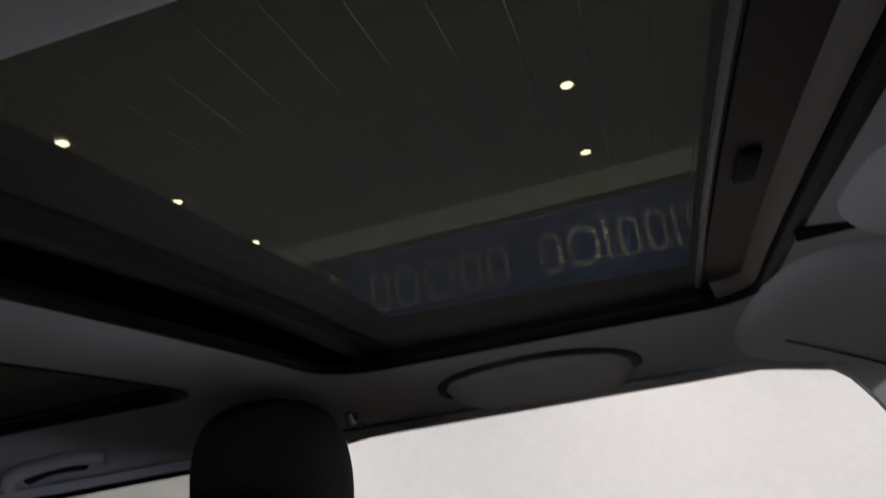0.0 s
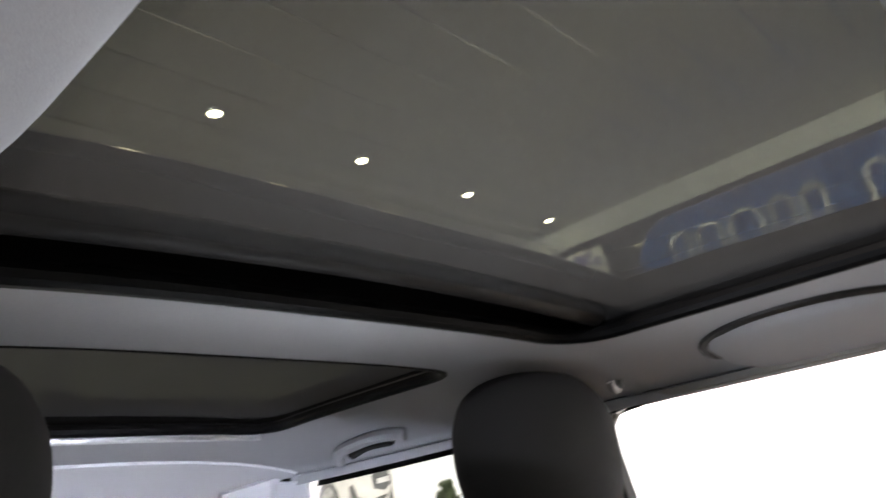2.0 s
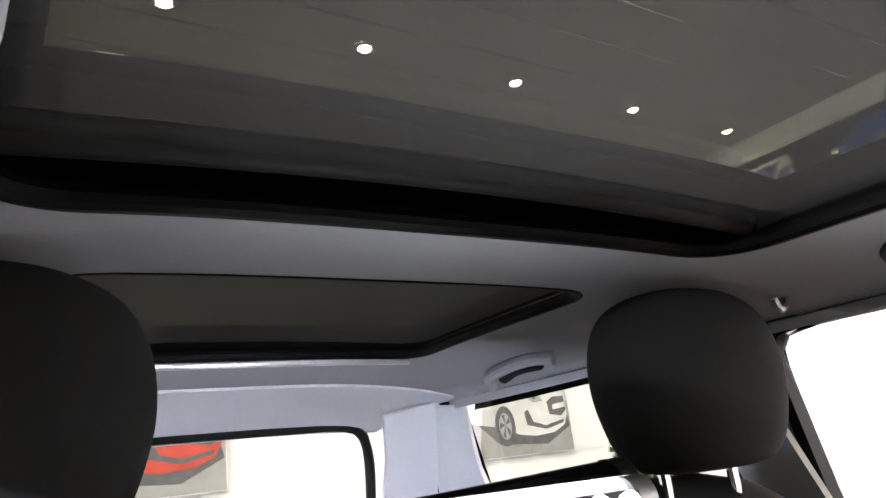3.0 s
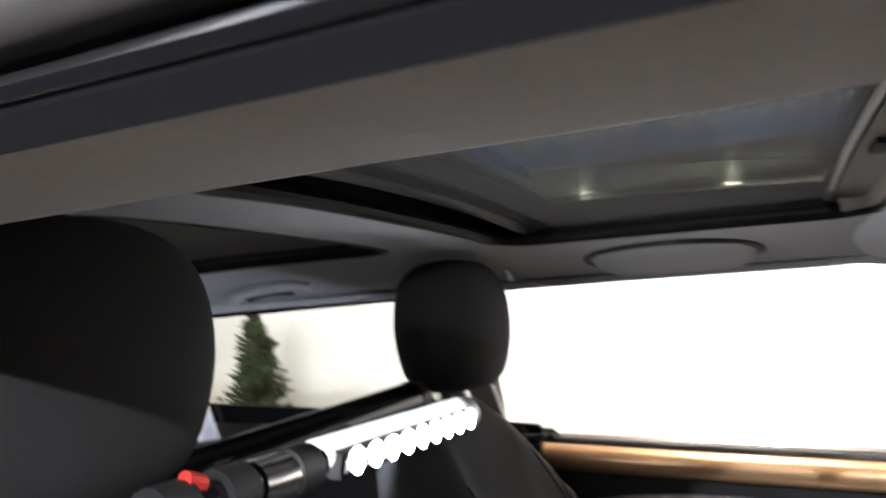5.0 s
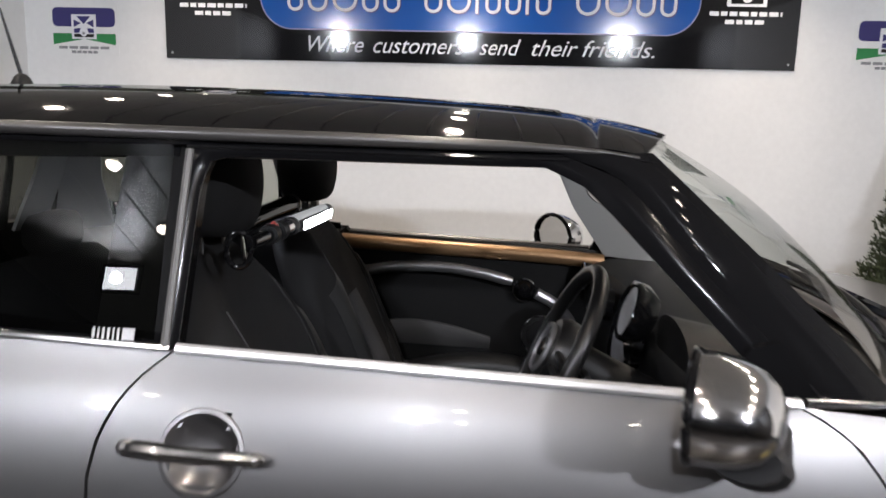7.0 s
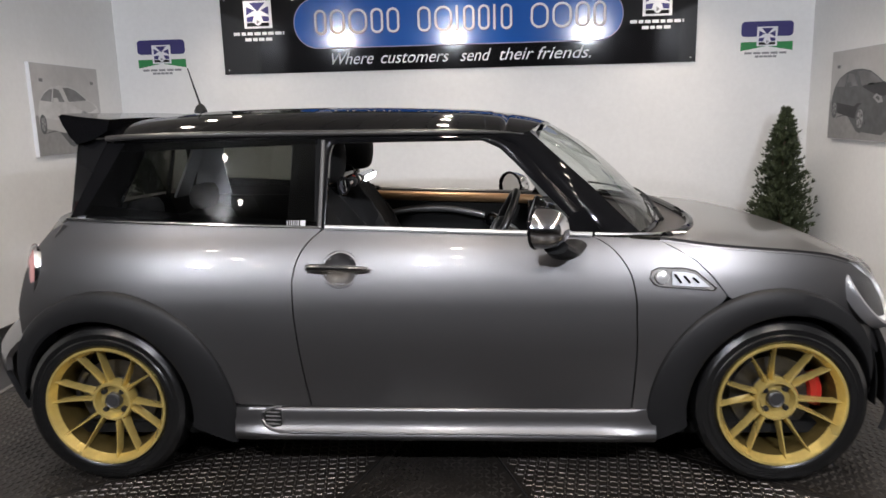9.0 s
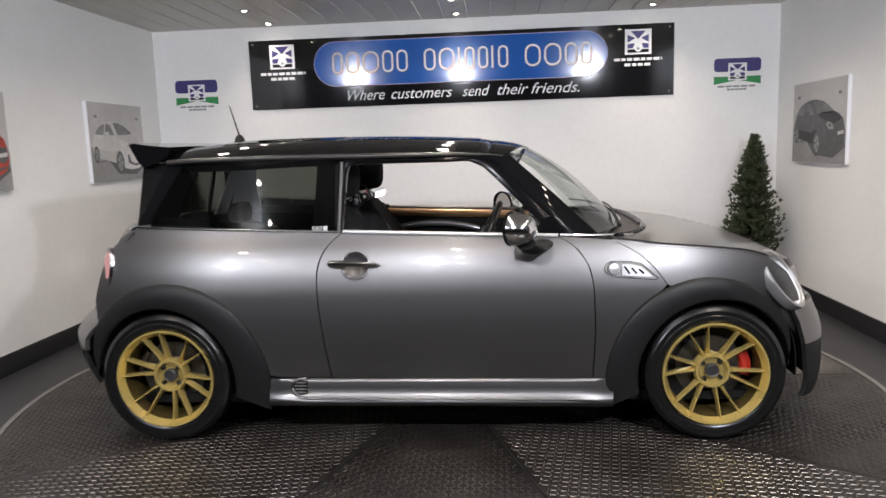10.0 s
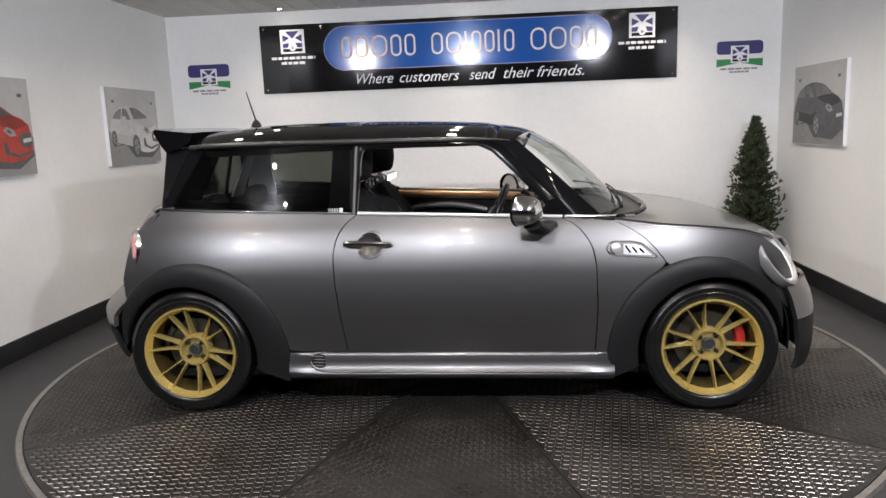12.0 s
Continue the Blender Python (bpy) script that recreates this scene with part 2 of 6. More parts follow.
def thicken(verts, faces, depth):
    """Gives a sheet a back and edges of their own, behind its face."""
    v = [Vector(q) for q in verts]
    nrm = [Vector((0, 0, 0)) for _ in v]
    edges = {}
    for g in faces:
        n = (v[g[1]] - v[g[0]]).cross(v[g[2]] - v[g[0]])
        if n.length < 1e-12 and len(g) > 3:
            n = (v[g[2]] - v[g[0]]).cross(v[g[3]] - v[g[0]])
        for k, i in enumerate(g):
            nrm[i] += n
            a, b = i, g[(k + 1) % len(g)]
            key = (min(a, b), max(a, b))
            edges[key] = None if key in edges else (a, b)
    back = [p - (n.normalized() if n.length > 0 else Vector((0, 0, 0))) * depth for p, n in zip(v, nrm)]
    c = len(v)
    out_v, out_f = v + back, [tuple(g) for g in faces] + [tuple(i + c for i in g[::-1]) for g in faces]
    for e in edges.values():
        if e:
            a, b = e
            n = len(out_v)
            out_v += [v[a], v[b], back[b], back[a]]
            out_f.append((n + 1, n, n + 3, n + 2))
    return out_v, out_f


def part(name, bm, material, parent, label="", smooth=True, angle=35.0):
    me = bpy.data.meshes.new(name)
    bmesh.ops.recalc_face_normals(bm, faces=bm.faces)
    bm.to_mesh(me)
    bm.free()
    me.materials.append(material)
    if smooth:
        me.polygons.foreach_set("use_smooth", [True] * len(me.polygons))
        me.set_sharp_from_angle(angle=radians(angle))
    ob = new(name, me)
    ob.parent = parent
    if label:
        tagged(ob, label)
    return ob


def empty(name, place=(0, 0, 0)):
    ob = new(name)
    ob.location = place
    ob.empty_display_size = 0.1
    return ob


def box_bm(size, centre=(0, 0, 0), bevel=0.0, segs=2, m=None):
    bm = bmesh.new()
    bmesh.ops.create_cube(bm, size=1.0)
    for v in bm.verts:
        v.co = Vector((v.co.x * size[0], v.co.y * size[1], v.co.z * size[2]))
    if bevel:
        bmesh.ops.bevel(bm, geom=bm.edges[:], offset=bevel, segments=segs, profile=0.6, affect="EDGES")
    bmesh.ops.transform(bm, matrix=Matrix.Translation(centre) @ (m or Matrix()), verts=bm.verts)
    return bm


@functools.lru_cache(maxsize=None)
def slopes(table):
    """Slopes of a smooth line through (x, y) steps that never overshoots them."""
    d = [(b[1] - a[1]) / (b[0] - a[0]) for a, b in zip(table, table[1:])]
    m = [d[0]] + [0.0 if p * q <= 0 else 2 * p * q / (p + q) for p, q in zip(d, d[1:])] + [d[-1]]
    return tuple(m)


def interp(x, table):
    """y at x on a smooth line through the steps of the table."""
    table = tuple(table)
    if x <= table[0][0]:
        return table[0][1]
    if x >= table[-1][0]:
        return table[-1][1]
    m = slopes(table)
    k = next(i for i in range(len(table) - 1) if x <= table[i + 1][0])
    (x0, y0), (x1, y1) = table[k], table[k + 1]
    h = x1 - x0
    t = (x - x0) / h
    return y0 * (2 * t ** 3 - 3 * t * t + 1) + h * m[k] * (t ** 3 - 2 * t * t + t) + y1 * (3 * t * t - 2 * t ** 3) + h * m[k + 1] * (t ** 3 - t * t)


def smooth_line(points, n):
    """n points evenly along a rounded line through the given points (Catmull-Rom)."""
    p = [Vector(q) for q in points]
    if len(p) == 2:
        return [p[0].lerp(p[1], i / (n - 1)) for i in range(n)]
    p = [p[0] * 2 - p[1]] + p + [p[-1] * 2 - p[-2]]
    fine = []
    for i in range(1, len(p) - 2):
        for k in range(12):
            t = k / 12
            a, b, c, d = p[i - 1], p[i], p[i + 1], p[i + 2]
            fine.append(0.5 * ((2 * b) + (c - a) * t + (2 * a - 5 * b + 4 * c - d) * t * t + (3 * b - a - 3 * c + d) * t ** 3))
    fine.append(p[-2])
    return even(fine, n)


def even(points, n):
    p = [Vector(q) for q in points]
    d = [0.0]
    for a, b in zip(p, p[1:]):
        d.append(d[-1] + (b - a).length)
    out, j = [], 0
    for i in range(n):
        s = d[-1] * i / (n - 1)
        while j < len(p) - 2 and d[j + 1] < s:
            j += 1
        span = d[j + 1] - d[j]
        out.append(p[j].lerp(p[j + 1], 0 if span == 0 else min(1, (s - d[j]) / span)))
    return out


def grid(nu, nv, f, wrap=False):
    verts = [f(i / (nu - (0 if wrap else 1)), j / (nv - 1)) for j in range(nv) for i in range(nu)]
    faces = []
    for j in range(nv - 1):
        for i in range(nu if wrap else nu - 1):
            k = (i + 1) % nu
            faces.append((j * nu + i, j * nu + k, (j + 1) * nu + k, (j + 1) * nu + i))
    return verts, faces


def coons(bottom, top, left, right, nu, nv):
    """Points over a patch with four edges, given as lines of 2D or 3D points; left and right run from bottom to top."""
    B, T, L, R = smooth_or(bottom, nu), smooth_or(top, nu), smooth_or(left, nv), smooth_or(right, nv)
    verts = []
    for j in range(nv):
        v = j / (nv - 1)
        for i in range(nu):
            u = i / (nu - 1)
            verts.append(B[i] * (1 - v) + T[i] * v + L[j] * (1 - u) + R[j] * u
                         - (B[0] * (1 - u) * (1 - v) + B[-1] * u * (1 - v) + T[0] * (1 - u) * v + T[-1] * u * v))
    faces = [(j * nu + i, j * nu + i + 1, (j + 1) * nu + i + 1, (j + 1) * nu + i) for j in range(nv - 1) for i in range(nu - 1)]
    return verts, faces


def smooth_or(points, n):
    return even([Vector(p) for p in points], n)


def tube(points, radius, segs=8, closed=False, flat=1.0, up=(0, 0, 1), ends=True):
    """A round or oval bar along points; radius may be a number or one for each point."""
    p = [Vector(q) for q in points]
    n = len(p)
    verts, faces = [], []
    for i in range(n):
        a = p[i - 1] if (i or closed) else p[i]
        b = p[(i + 1) % n] if (i < n - 1 or closed) else p[i]
        d = (b - a).normalized()
        s = d.cross(Vector(up))
        s = s.normalized() if s.length > 1e-5 else Vector((1, 0, 0))
        w = s.cross(d).normalized()
        r = radius[i] if isinstance(radius, (list, tuple)) else radius
        for k in range(segs):
            t = 2 * math.pi * k / segs
            verts.append(p[i] + s * math.cos(t) * r + w * math.sin(t) * r * flat)
    for i in range(n if closed else n - 1):
        for k in range(segs):
            a, b = i * segs + k, i * segs + (k + 1) % segs
            c, d = ((i + 1) % n) * segs + (k + 1) % segs, ((i + 1) % n) * segs + k
            faces.append((a, b, c, d))
    if ends and not closed:
        faces.append(tuple(range(segs))[::-1])
        faces.append(tuple((n - 1) * segs + k for k in range(segs)))
    return verts, faces


def lathe(profile, segs, m=None):
    """Turns (radius, height) pairs about z; m places the result."""
    verts, faces = [], []
    for r, h in profile:
        for k in range(segs):
            t = 2 * math.pi * k / segs
            v = Vector((r * math.cos(t), r * math.sin(t), h))
            verts.append(m @ v if m else v)
    for j in range(len(profile) - 1):
        for k in range(segs):
            a, b = j * segs + k, j * segs + (k + 1) % segs
            faces.append((a, b, b + segs, a + segs))
    return verts, faces


def join(*pieces):
    verts, faces = [], []
    for v, f in pieces:
        n = len(verts)
        verts += [tuple(q) for q in v]
        faces += [tuple(i + n for i in g) for g in f]
    return verts, faces


def aim(place, normal, up=(0, 0, 1)):
    """A pose whose z axis points along normal."""
    z = Vector(normal).normalized()
    x = Vector(up).cross(z).normalized()
    y = z.cross(x)
    m = Matrix((x, y, z)).transposed().to_4x4()
    return Matrix.Translation(place) @ m


def rounded_rect(x0, x1, y0, y1, r, n=8):
    pts = []
    for cx, cy, a in ((x1 - r, y1 - r, 0), (x0 + r, y1 - r, 90), (x0 + r, y0 + r, 180), (x1 - r, y0 + r, 270)):
        for k in range(n + 1):
            t = radians(a + 90 * k / n)
            pts.append((cx + r * math.cos(t), cy + r * math.sin(t)))
    return pts


def slab(points, h0, h1, m=None):
    """A flat piece with the outline points (x, y) between the heights h0 and h1."""
    n = len(points)
    verts = [Vector((x, y, h0)) for x, y in points] + [Vector((x, y, h1)) for x, y in points]
    faces = [tuple(range(n))[::-1], tuple(range(n, 2 * n))] + [(i, (i + 1) % n, (i + 1) % n + n, i + n) for i in range(n)]
    if m:
        verts = [m @ v for v in verts]
    return verts, faces


# ---- the room ----
def wall(name, size, centre, material=M_WALL, label="smooth white painted wall"):
    ob = part(name, box_bm(size, centre), material, None, smooth=False)
    return tagged(ob, label, "wall", kind="structure")


W_MID, W_LEN = (BACK + REAR) / 2, BACK - REAR
wall("wall_north", (RIGHT - LEFT + 0.3, 0.15, CEIL + 0.2), ((LEFT + RIGHT) / 2, BACK + 0.075, CEIL / 2))
# unseen wall behind the camera, added dark to keep reflections dark
wall("wall_south", (RIGHT - LEFT + 0.3, 0.15, CEIL + 0.2), ((LEFT + RIGHT) / 2, REAR - 0.075, CEIL / 2), M_DIM, "unseen dark wall added at the open end to keep reflections dark")
for nm, wx in (("wall_west", LEFT - 0.075), ("wall_east", RIGHT + 0.075)):
    wall(nm, (0.15, BACK - BOOTH, CEIL + 0.2), (wx, (BACK + BOOTH) / 2, CEIL / 2))
    # unseen length of side wall, also added dark for the reflections
    wall(nm, (0.15, BOOTH - REAR, CEIL + 0.2), (wx, (REAR + BOOTH) / 2, CEIL / 2), M_DIM, "unseen dark wall added beyond the white booth to keep reflections dark")
tagged(part("floor", box_bm((RIGHT - LEFT + 0.4, W_LEN + 0.4, 0.1), (0, W_MID, -0.062)), M_FLOOR, None, smooth=False),
       "dark grey vinyl floor round the turntable", "floor", kind="structure")
for nm, size, centre in (("baseboard", (RIGHT - LEFT, 0.015, 0.13), ((LEFT + RIGHT) / 2, BACK - 0.008, 0.054)),
                         ("baseboard", (0.015, W_LEN - 0.03, 0.13), (LEFT + 0.008, W_MID, 0.054)),
                         ("baseboard", (0.015, W_LEN - 0.03, 0.13), (RIGHT - 0.008, W_MID, 0.054))):
    tagged(part(nm, box_bm(size, centre, 0.004), M_SKIRT, None), "black skirting board along the wall", "skirting", kind="structure")

# ceiling of long boards with grooves between them, laid towards the back wall
verts, faces = [], []
x = LEFT - 0.136
while x < RIGHT + 0.1:
    a, b = x + 0.004, x + 0.196
    prof = [(a - 0.004, CEIL + 0.010), (a, CEIL + 0.003), (a + 0.004, CEIL), (b - 0.004, CEIL), (b, CEIL + 0.003), (b + 0.004, CEIL + 0.010)]
    n = len(verts)
    for y in (REAR, BACK):
        verts += [(px, y, pz) for px, pz in prof]
    faces += [(n + i, n + 6 + i, n + 7 + i, n + 1 + i) for i in range(5)]
    x += 0.2
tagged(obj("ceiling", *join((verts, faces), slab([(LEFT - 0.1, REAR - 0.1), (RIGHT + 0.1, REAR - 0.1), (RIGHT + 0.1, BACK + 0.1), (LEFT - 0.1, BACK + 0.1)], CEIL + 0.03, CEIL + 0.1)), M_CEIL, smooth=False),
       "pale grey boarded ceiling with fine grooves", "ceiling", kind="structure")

# bright metal strips between the boards, added in place of pale light streaks
for k in range(9):
    jx = -1.316 + 0.2 * k
    tagged(part("ceiling_streak", box_bm((0.007, 2.6, 0.006), (jx, BACK - 1.31, CEIL - 0.0005), 0.001), M_STREAK, None),
           "thin polished metal strip added for a streak of light in a ceiling groove", "ceiling joint", kind="structure")


def downlight():
    top = empty("downlight", (0, 0, 0))
    obj("bezel", *lathe([(0.022, 0.004), (0.024, -0.003), (0.034, -0.007), (0.042, -0.005), (0.044, 0.001)], 20), M_SATIN, top)
    obj("bulb", *lathe([(0.0001, -0.010), (0.012, -0.008), (0.019, -0.003), (0.022, 0.001)], 20), M_LAMP, top, "glowing warm white bulb")
    return tagged(top, "small round recessed downlight, lit warm white", "downlight", "ceiling downlights")


first_lamp = downlight()
first_lamp.location = (*LAMP_ROWS[0][:2], CEIL - 0.001)
for lx, back, watts in LAMP_ROWS:
    for k in range(11):
        ly = back - LAMP_PITCH * k
        if (lx, k) != (LAMP_ROWS[0][0], 0):
            copy_thing(first_lamp, pose(lx, ly, CEIL - 0.001))
        if k:
            spot((lx, ly, CEIL - 0.012), (lx, ly, 0), watts, 150, 1.0)
        else:
            spot((lx, ly, CEIL - 0.012), (lx, ly, 0), 16, 110, 1.0)


def floodlight():
    top = empty("floodlight", (0, 0, 0))
    face = Matrix.Translation((0, 0, -0.11)) @ pose(0, 0, 0, 78, 0, 0)
    part("housing", box_bm((0.23, 0.17, 0.05), (0, -0.0295, 0.006), 0.008, 2, face), M_PLASTIC, top)
    part("glass_panel", box_bm((0.195, 0.135, 0.006), (0, -0.003, 0.0006), 0.002, 1, face), M_FLOOD, top, "glowing white lamp glass")
    for s in (-1, 1):
        obj("bracket_arm", *tube([(s * 0.122, 0.0, -0.11), (s * 0.122, -0.01, -0.02), (s * 0.05, -0.01, -0.003)], 0.006, 8), M_PLASTIC, top)
    return tagged(top, "rectangular black floodlight on a bracket, lit cool white", "floodlight", "ceiling floodlights")


first_flood = floodlight()
first_flood.location = (*FLOODS[0][:2], CEIL)
for lx, ly, _ in FLOODS[1:]:
    copy_thing(first_flood, pose(lx, ly, CEIL))
for lx, ly, watts in FLOODS:
    spot((lx, ly + 0.04, CEIL - 0.125), (lx * 0.6, 2.6, 0.9), watts, 120, 0.75, 0.032, (0.88, 0.905, 1.0))

# ---- turntable ----
TT = (0.0, 0.1)
TR = 2.27
turntable = empty("turntable", (0, 0, 0))
tagged(turntable, "round black tread-plate turntable set in the floor", "turntable", kind="structure")
obj("deck", *lathe([(0.0001, -0.003), (TR, -0.003), (TR, -0.012)], 128, Matrix.Translation((*TT, 0))), M_DARK, turntable)
wedge = [(0.10 * math.cos(radians(a)), 0.10 * math.sin(radians(a))) for a in (-15, 0, 15)] + [(TR * math.cos(radians(a)), TR * math.sin(radians(a))) for a in np.linspace(17.9, -17.9, 13)]
plate_mesh = mesh_from("tread_plate", *slab([(x, y) for x, y in wedge[::-1]], -0.004, 0.0), M_PLATE, smooth=False)
for k in range(10):
    plate = new("tread_plate", plate_mesh)
    plate.parent = turntable
    plate.matrix_basis = pose(*TT, 0, 0, 0, -90 + 36 * k)
obj("rim", *lathe([(TR + 0.006, -0.01), (TR + 0.006, 0.003), (TR + 0.012, 0.006), (TR + 0.032, 0.006), (TR + 0.038, -0.012)], 160, Matrix.Translation((*TT, 0))), M_RIM, turntable, "worn grey metal edge ring")

# ---- car ----
car = empty("hatchback_car", (0, 0, 0))
tagged(car, "silver grey three-door hatchback with black roof and gold wheels", "car")


def belt(x):
    return 0.936 - 0.0395 * x


def half(x, z):
    """Half width of the body below the windows."""
    w = interp(z, [(0.1, 0.75), (0.2, 0.785), (0.30, 0.806), (0.45, 0.826), (0.58, 0.833), (0.68, 0.829), (0.76, 0.815), (0.82, 0.797), (0.88, 0.772), (0.93, 0.744), (0.99, 0.715)])
    if x > 0.95:
        w -= 0.17 * ((x - 0.95) / 0.75) ** 2.2
    if x < -0.95:
        w -= 0.13 * ((-0.95 - x) / 0.75) ** 2.0
    return w


def half_top(x, z):
    """Half width of the window band."""
    w = 0.737 - 0.333 * (z - 0.94)
    if x < -0.7:
        w -= 0.10 * ((-0.7 - x) / 0.7) ** 2
    if x > 0.2:
        w -= 0.055 * ((x - 0.2) / 0.5) ** 2
    return w


def side(name, bottom, top, left, right, nu, nv, material, parent, f=half, out=0.0, thick=0.010, label="", both=True):
    """A panel of the car's side on the width function f; its mirror image too."""
    v2, faces = coons(bottom, top, left, right, nu, nv)
    made = []
    for s in ((-1, 1) if both else (-1,)):
        verts = [(p[0], s * (f(p[0], p[1]) + out), p[1]) for p in v2]
        ff = faces if s < 0 else [g[::-1] for g in faces]
        made.append(obj(name, verts, ff, material, parent, label, thick=thick))
    return made


def arc(cx, cz, rx, rz, a0, a1, n=24):
    return [(cx + rx * math.cos(radians(a0 + (a1 - a0) * i / (n - 1))), cz + rz * math.sin(radians(a0 + (a1 - a0) * i / (n - 1)))) for i in range(n)]


REAR_SEAM = [(-0.454, 0.302), (-0.477, 0.475), (-0.494, 0.639), (-0.499, 0.775), (-0.487, 0.835), (-0.462, 0.885), (-0.430, 0.92), (-0.39, 0.951)]
FRONT_SEAM = [(0.707, 0.288), (0.717, 0.51), (0.712, 0.696), (0.700, 0.77), (0.68, 0.815), (0.64, 0.868), (0.60, 0.896), (0.565, 0.912)]
RA = (-1.195, 0.265, 0.460, 0.480)
FA = (1.19, 0.265, 0.43, 0.465)
GAP = 0.0026


def shift(line, dx):
    return [(x + dx, z) for x, z in line]


r_arc = [(-1.56, 0.56)] + arc(*RA, 128, 6, 30) + [(-0.70, 0.308), (REAR_SEAM[0][0] - GAP, 0.302)]
side("quarter_panel", r_arc, [(-1.365, belt(-1.365)), (-1.0, belt(-1.0)), (REAR_SEAM[-1][0] - GAP, belt(-0.39))],
     [(-1.56, 0.56), (-1.565, 0.66), (-1.53, 0.80), (-1.49, 0.89), (-1.44, 0.95), (-1.365, belt(-1.365))], shift(REAR_SEAM, -GAP), 60, 26, M_PAINT, car)
doors = []
for s in (-1, 1):
    d = empty("door")
    d.parent = car
    doors.append(d)
v2, dfaces = coons([(REAR_SEAM[0][0] + GAP, 0.302), (0, 0.295), (FRONT_SEAM[0][0] - GAP, 0.288)],
                   [(REAR_SEAM[-1][0] + GAP, 0.951), (0, belt(0)), (FRONT_SEAM[-1][0] - GAP, 0.912)],
                   shift(REAR_SEAM, GAP), shift(FRONT_SEAM, -GAP), 50, 26)
for s, d in zip((-1, 1), doors):
    obj("door_skin", [(p[0], s * half(*p), p[1]) for p in v2], dfaces if s < 0 else [g[::-1] for g in dfaces], M_PAINT, d, thick=0.012)
SHUT = [(1.02, 0.708), (0.97, 0.775), (0.92, 0.826), (0.87, 0.858), (0.83, 0.879), (0.80, 0.895)]
f_arc1 = [(FRONT_SEAM[0][0] + GAP, 0.288), (0.765, 0.284)] + arc(*FA, 172, 116, 16) + [SHUT[0]]
side("front_wing", f_arc1, [(0.572, 0.912), (0.68, 0.906), (SHUT[-1][0] - GAP, 0.897)], shift(FRONT_SEAM, GAP), shift(SHUT, -GAP), 26, 22, M_PAINT, car)
f_arc2 = [(SHUT[0][0] + GAP, SHUT[0][1])] + arc(*FA, 112, 30, 22) + [(1.60, 0.46)]
side("bonnet_side", f_arc2, [(SHUT[-1][0] + GAP, 0.896), (1.0, 0.869), (1.2, 0.850), (1.36, 0.829), (1.47, 0.797)],
     shift(SHUT, GAP), [(1.60, 0.46), (1.63, 0.55), (1.60, 0.65), (1.55, 0.735), (1.47, 0.797)], 34, 16, M_PAINT, car)


def flare(cx, cz, rx, rz, a0, a1, ri, hubx, lab):
    outer = []
    for i in range(44):
        a = a0 + (a1 - a0) * i / 43
        low = max(0.0, a - (a1 - 36)) / 36 if lab == "rear" else max(0.0, (a0 + 36) - a) / 36
        k = 1 - 0.145 * low ** 1.6
        outer.append((cx + rx * k * math.cos(radians(a)), cz + rz * k * math.sin(radians(a))))
    for s in (-1, 1):
        verts, n = [], 44
        for j, (t, o) in enumerate(((0.0, 0.001), (0.03, 0.010), (0.12, 0.017), (0.5, 0.020), (0.88, 0.018), (1.0, 0.010), (1.0, -0.04), (1.0, -0.12))):
            for i in range(n):
                a = radians(a0 + (a1 - a0) * i / (n - 1))
                inner = (hubx + ri * math.cos(a), 0.30 + ri * math.sin(a))
                x = outer[i][0] * (1 - t) + inner[0] * t
                z = outer[i][1] * (1 - t) + inner[1] * t
                verts.append((x, s * (half(outer[i][0] * 0.5 + hubx * 0.5, min(0.6, z)) * 0.35 + half(x, max(0.2, z)) * 0.65 + o), max(0.12, z)))
        faces = [(j * n + i, j * n + i + 1, (j + 1) * n + i + 1, (j + 1) * n + i) for j in range(7) for i in range(n - 1)]
        if s > 0:
            faces = [g[::-1] for g in faces]
        obj("wheel_arch", verts, faces, M_PLASTIC, car, "matt black plastic wheel arch flare")


flare(RA[0], RA[1], RA[2], RA[3], -14, 172, 0.335, -1.2335, "rear")
flare(FA[0], FA[1], FA[2], FA[3], 6, 194, 0.335, 1.2335, "front")

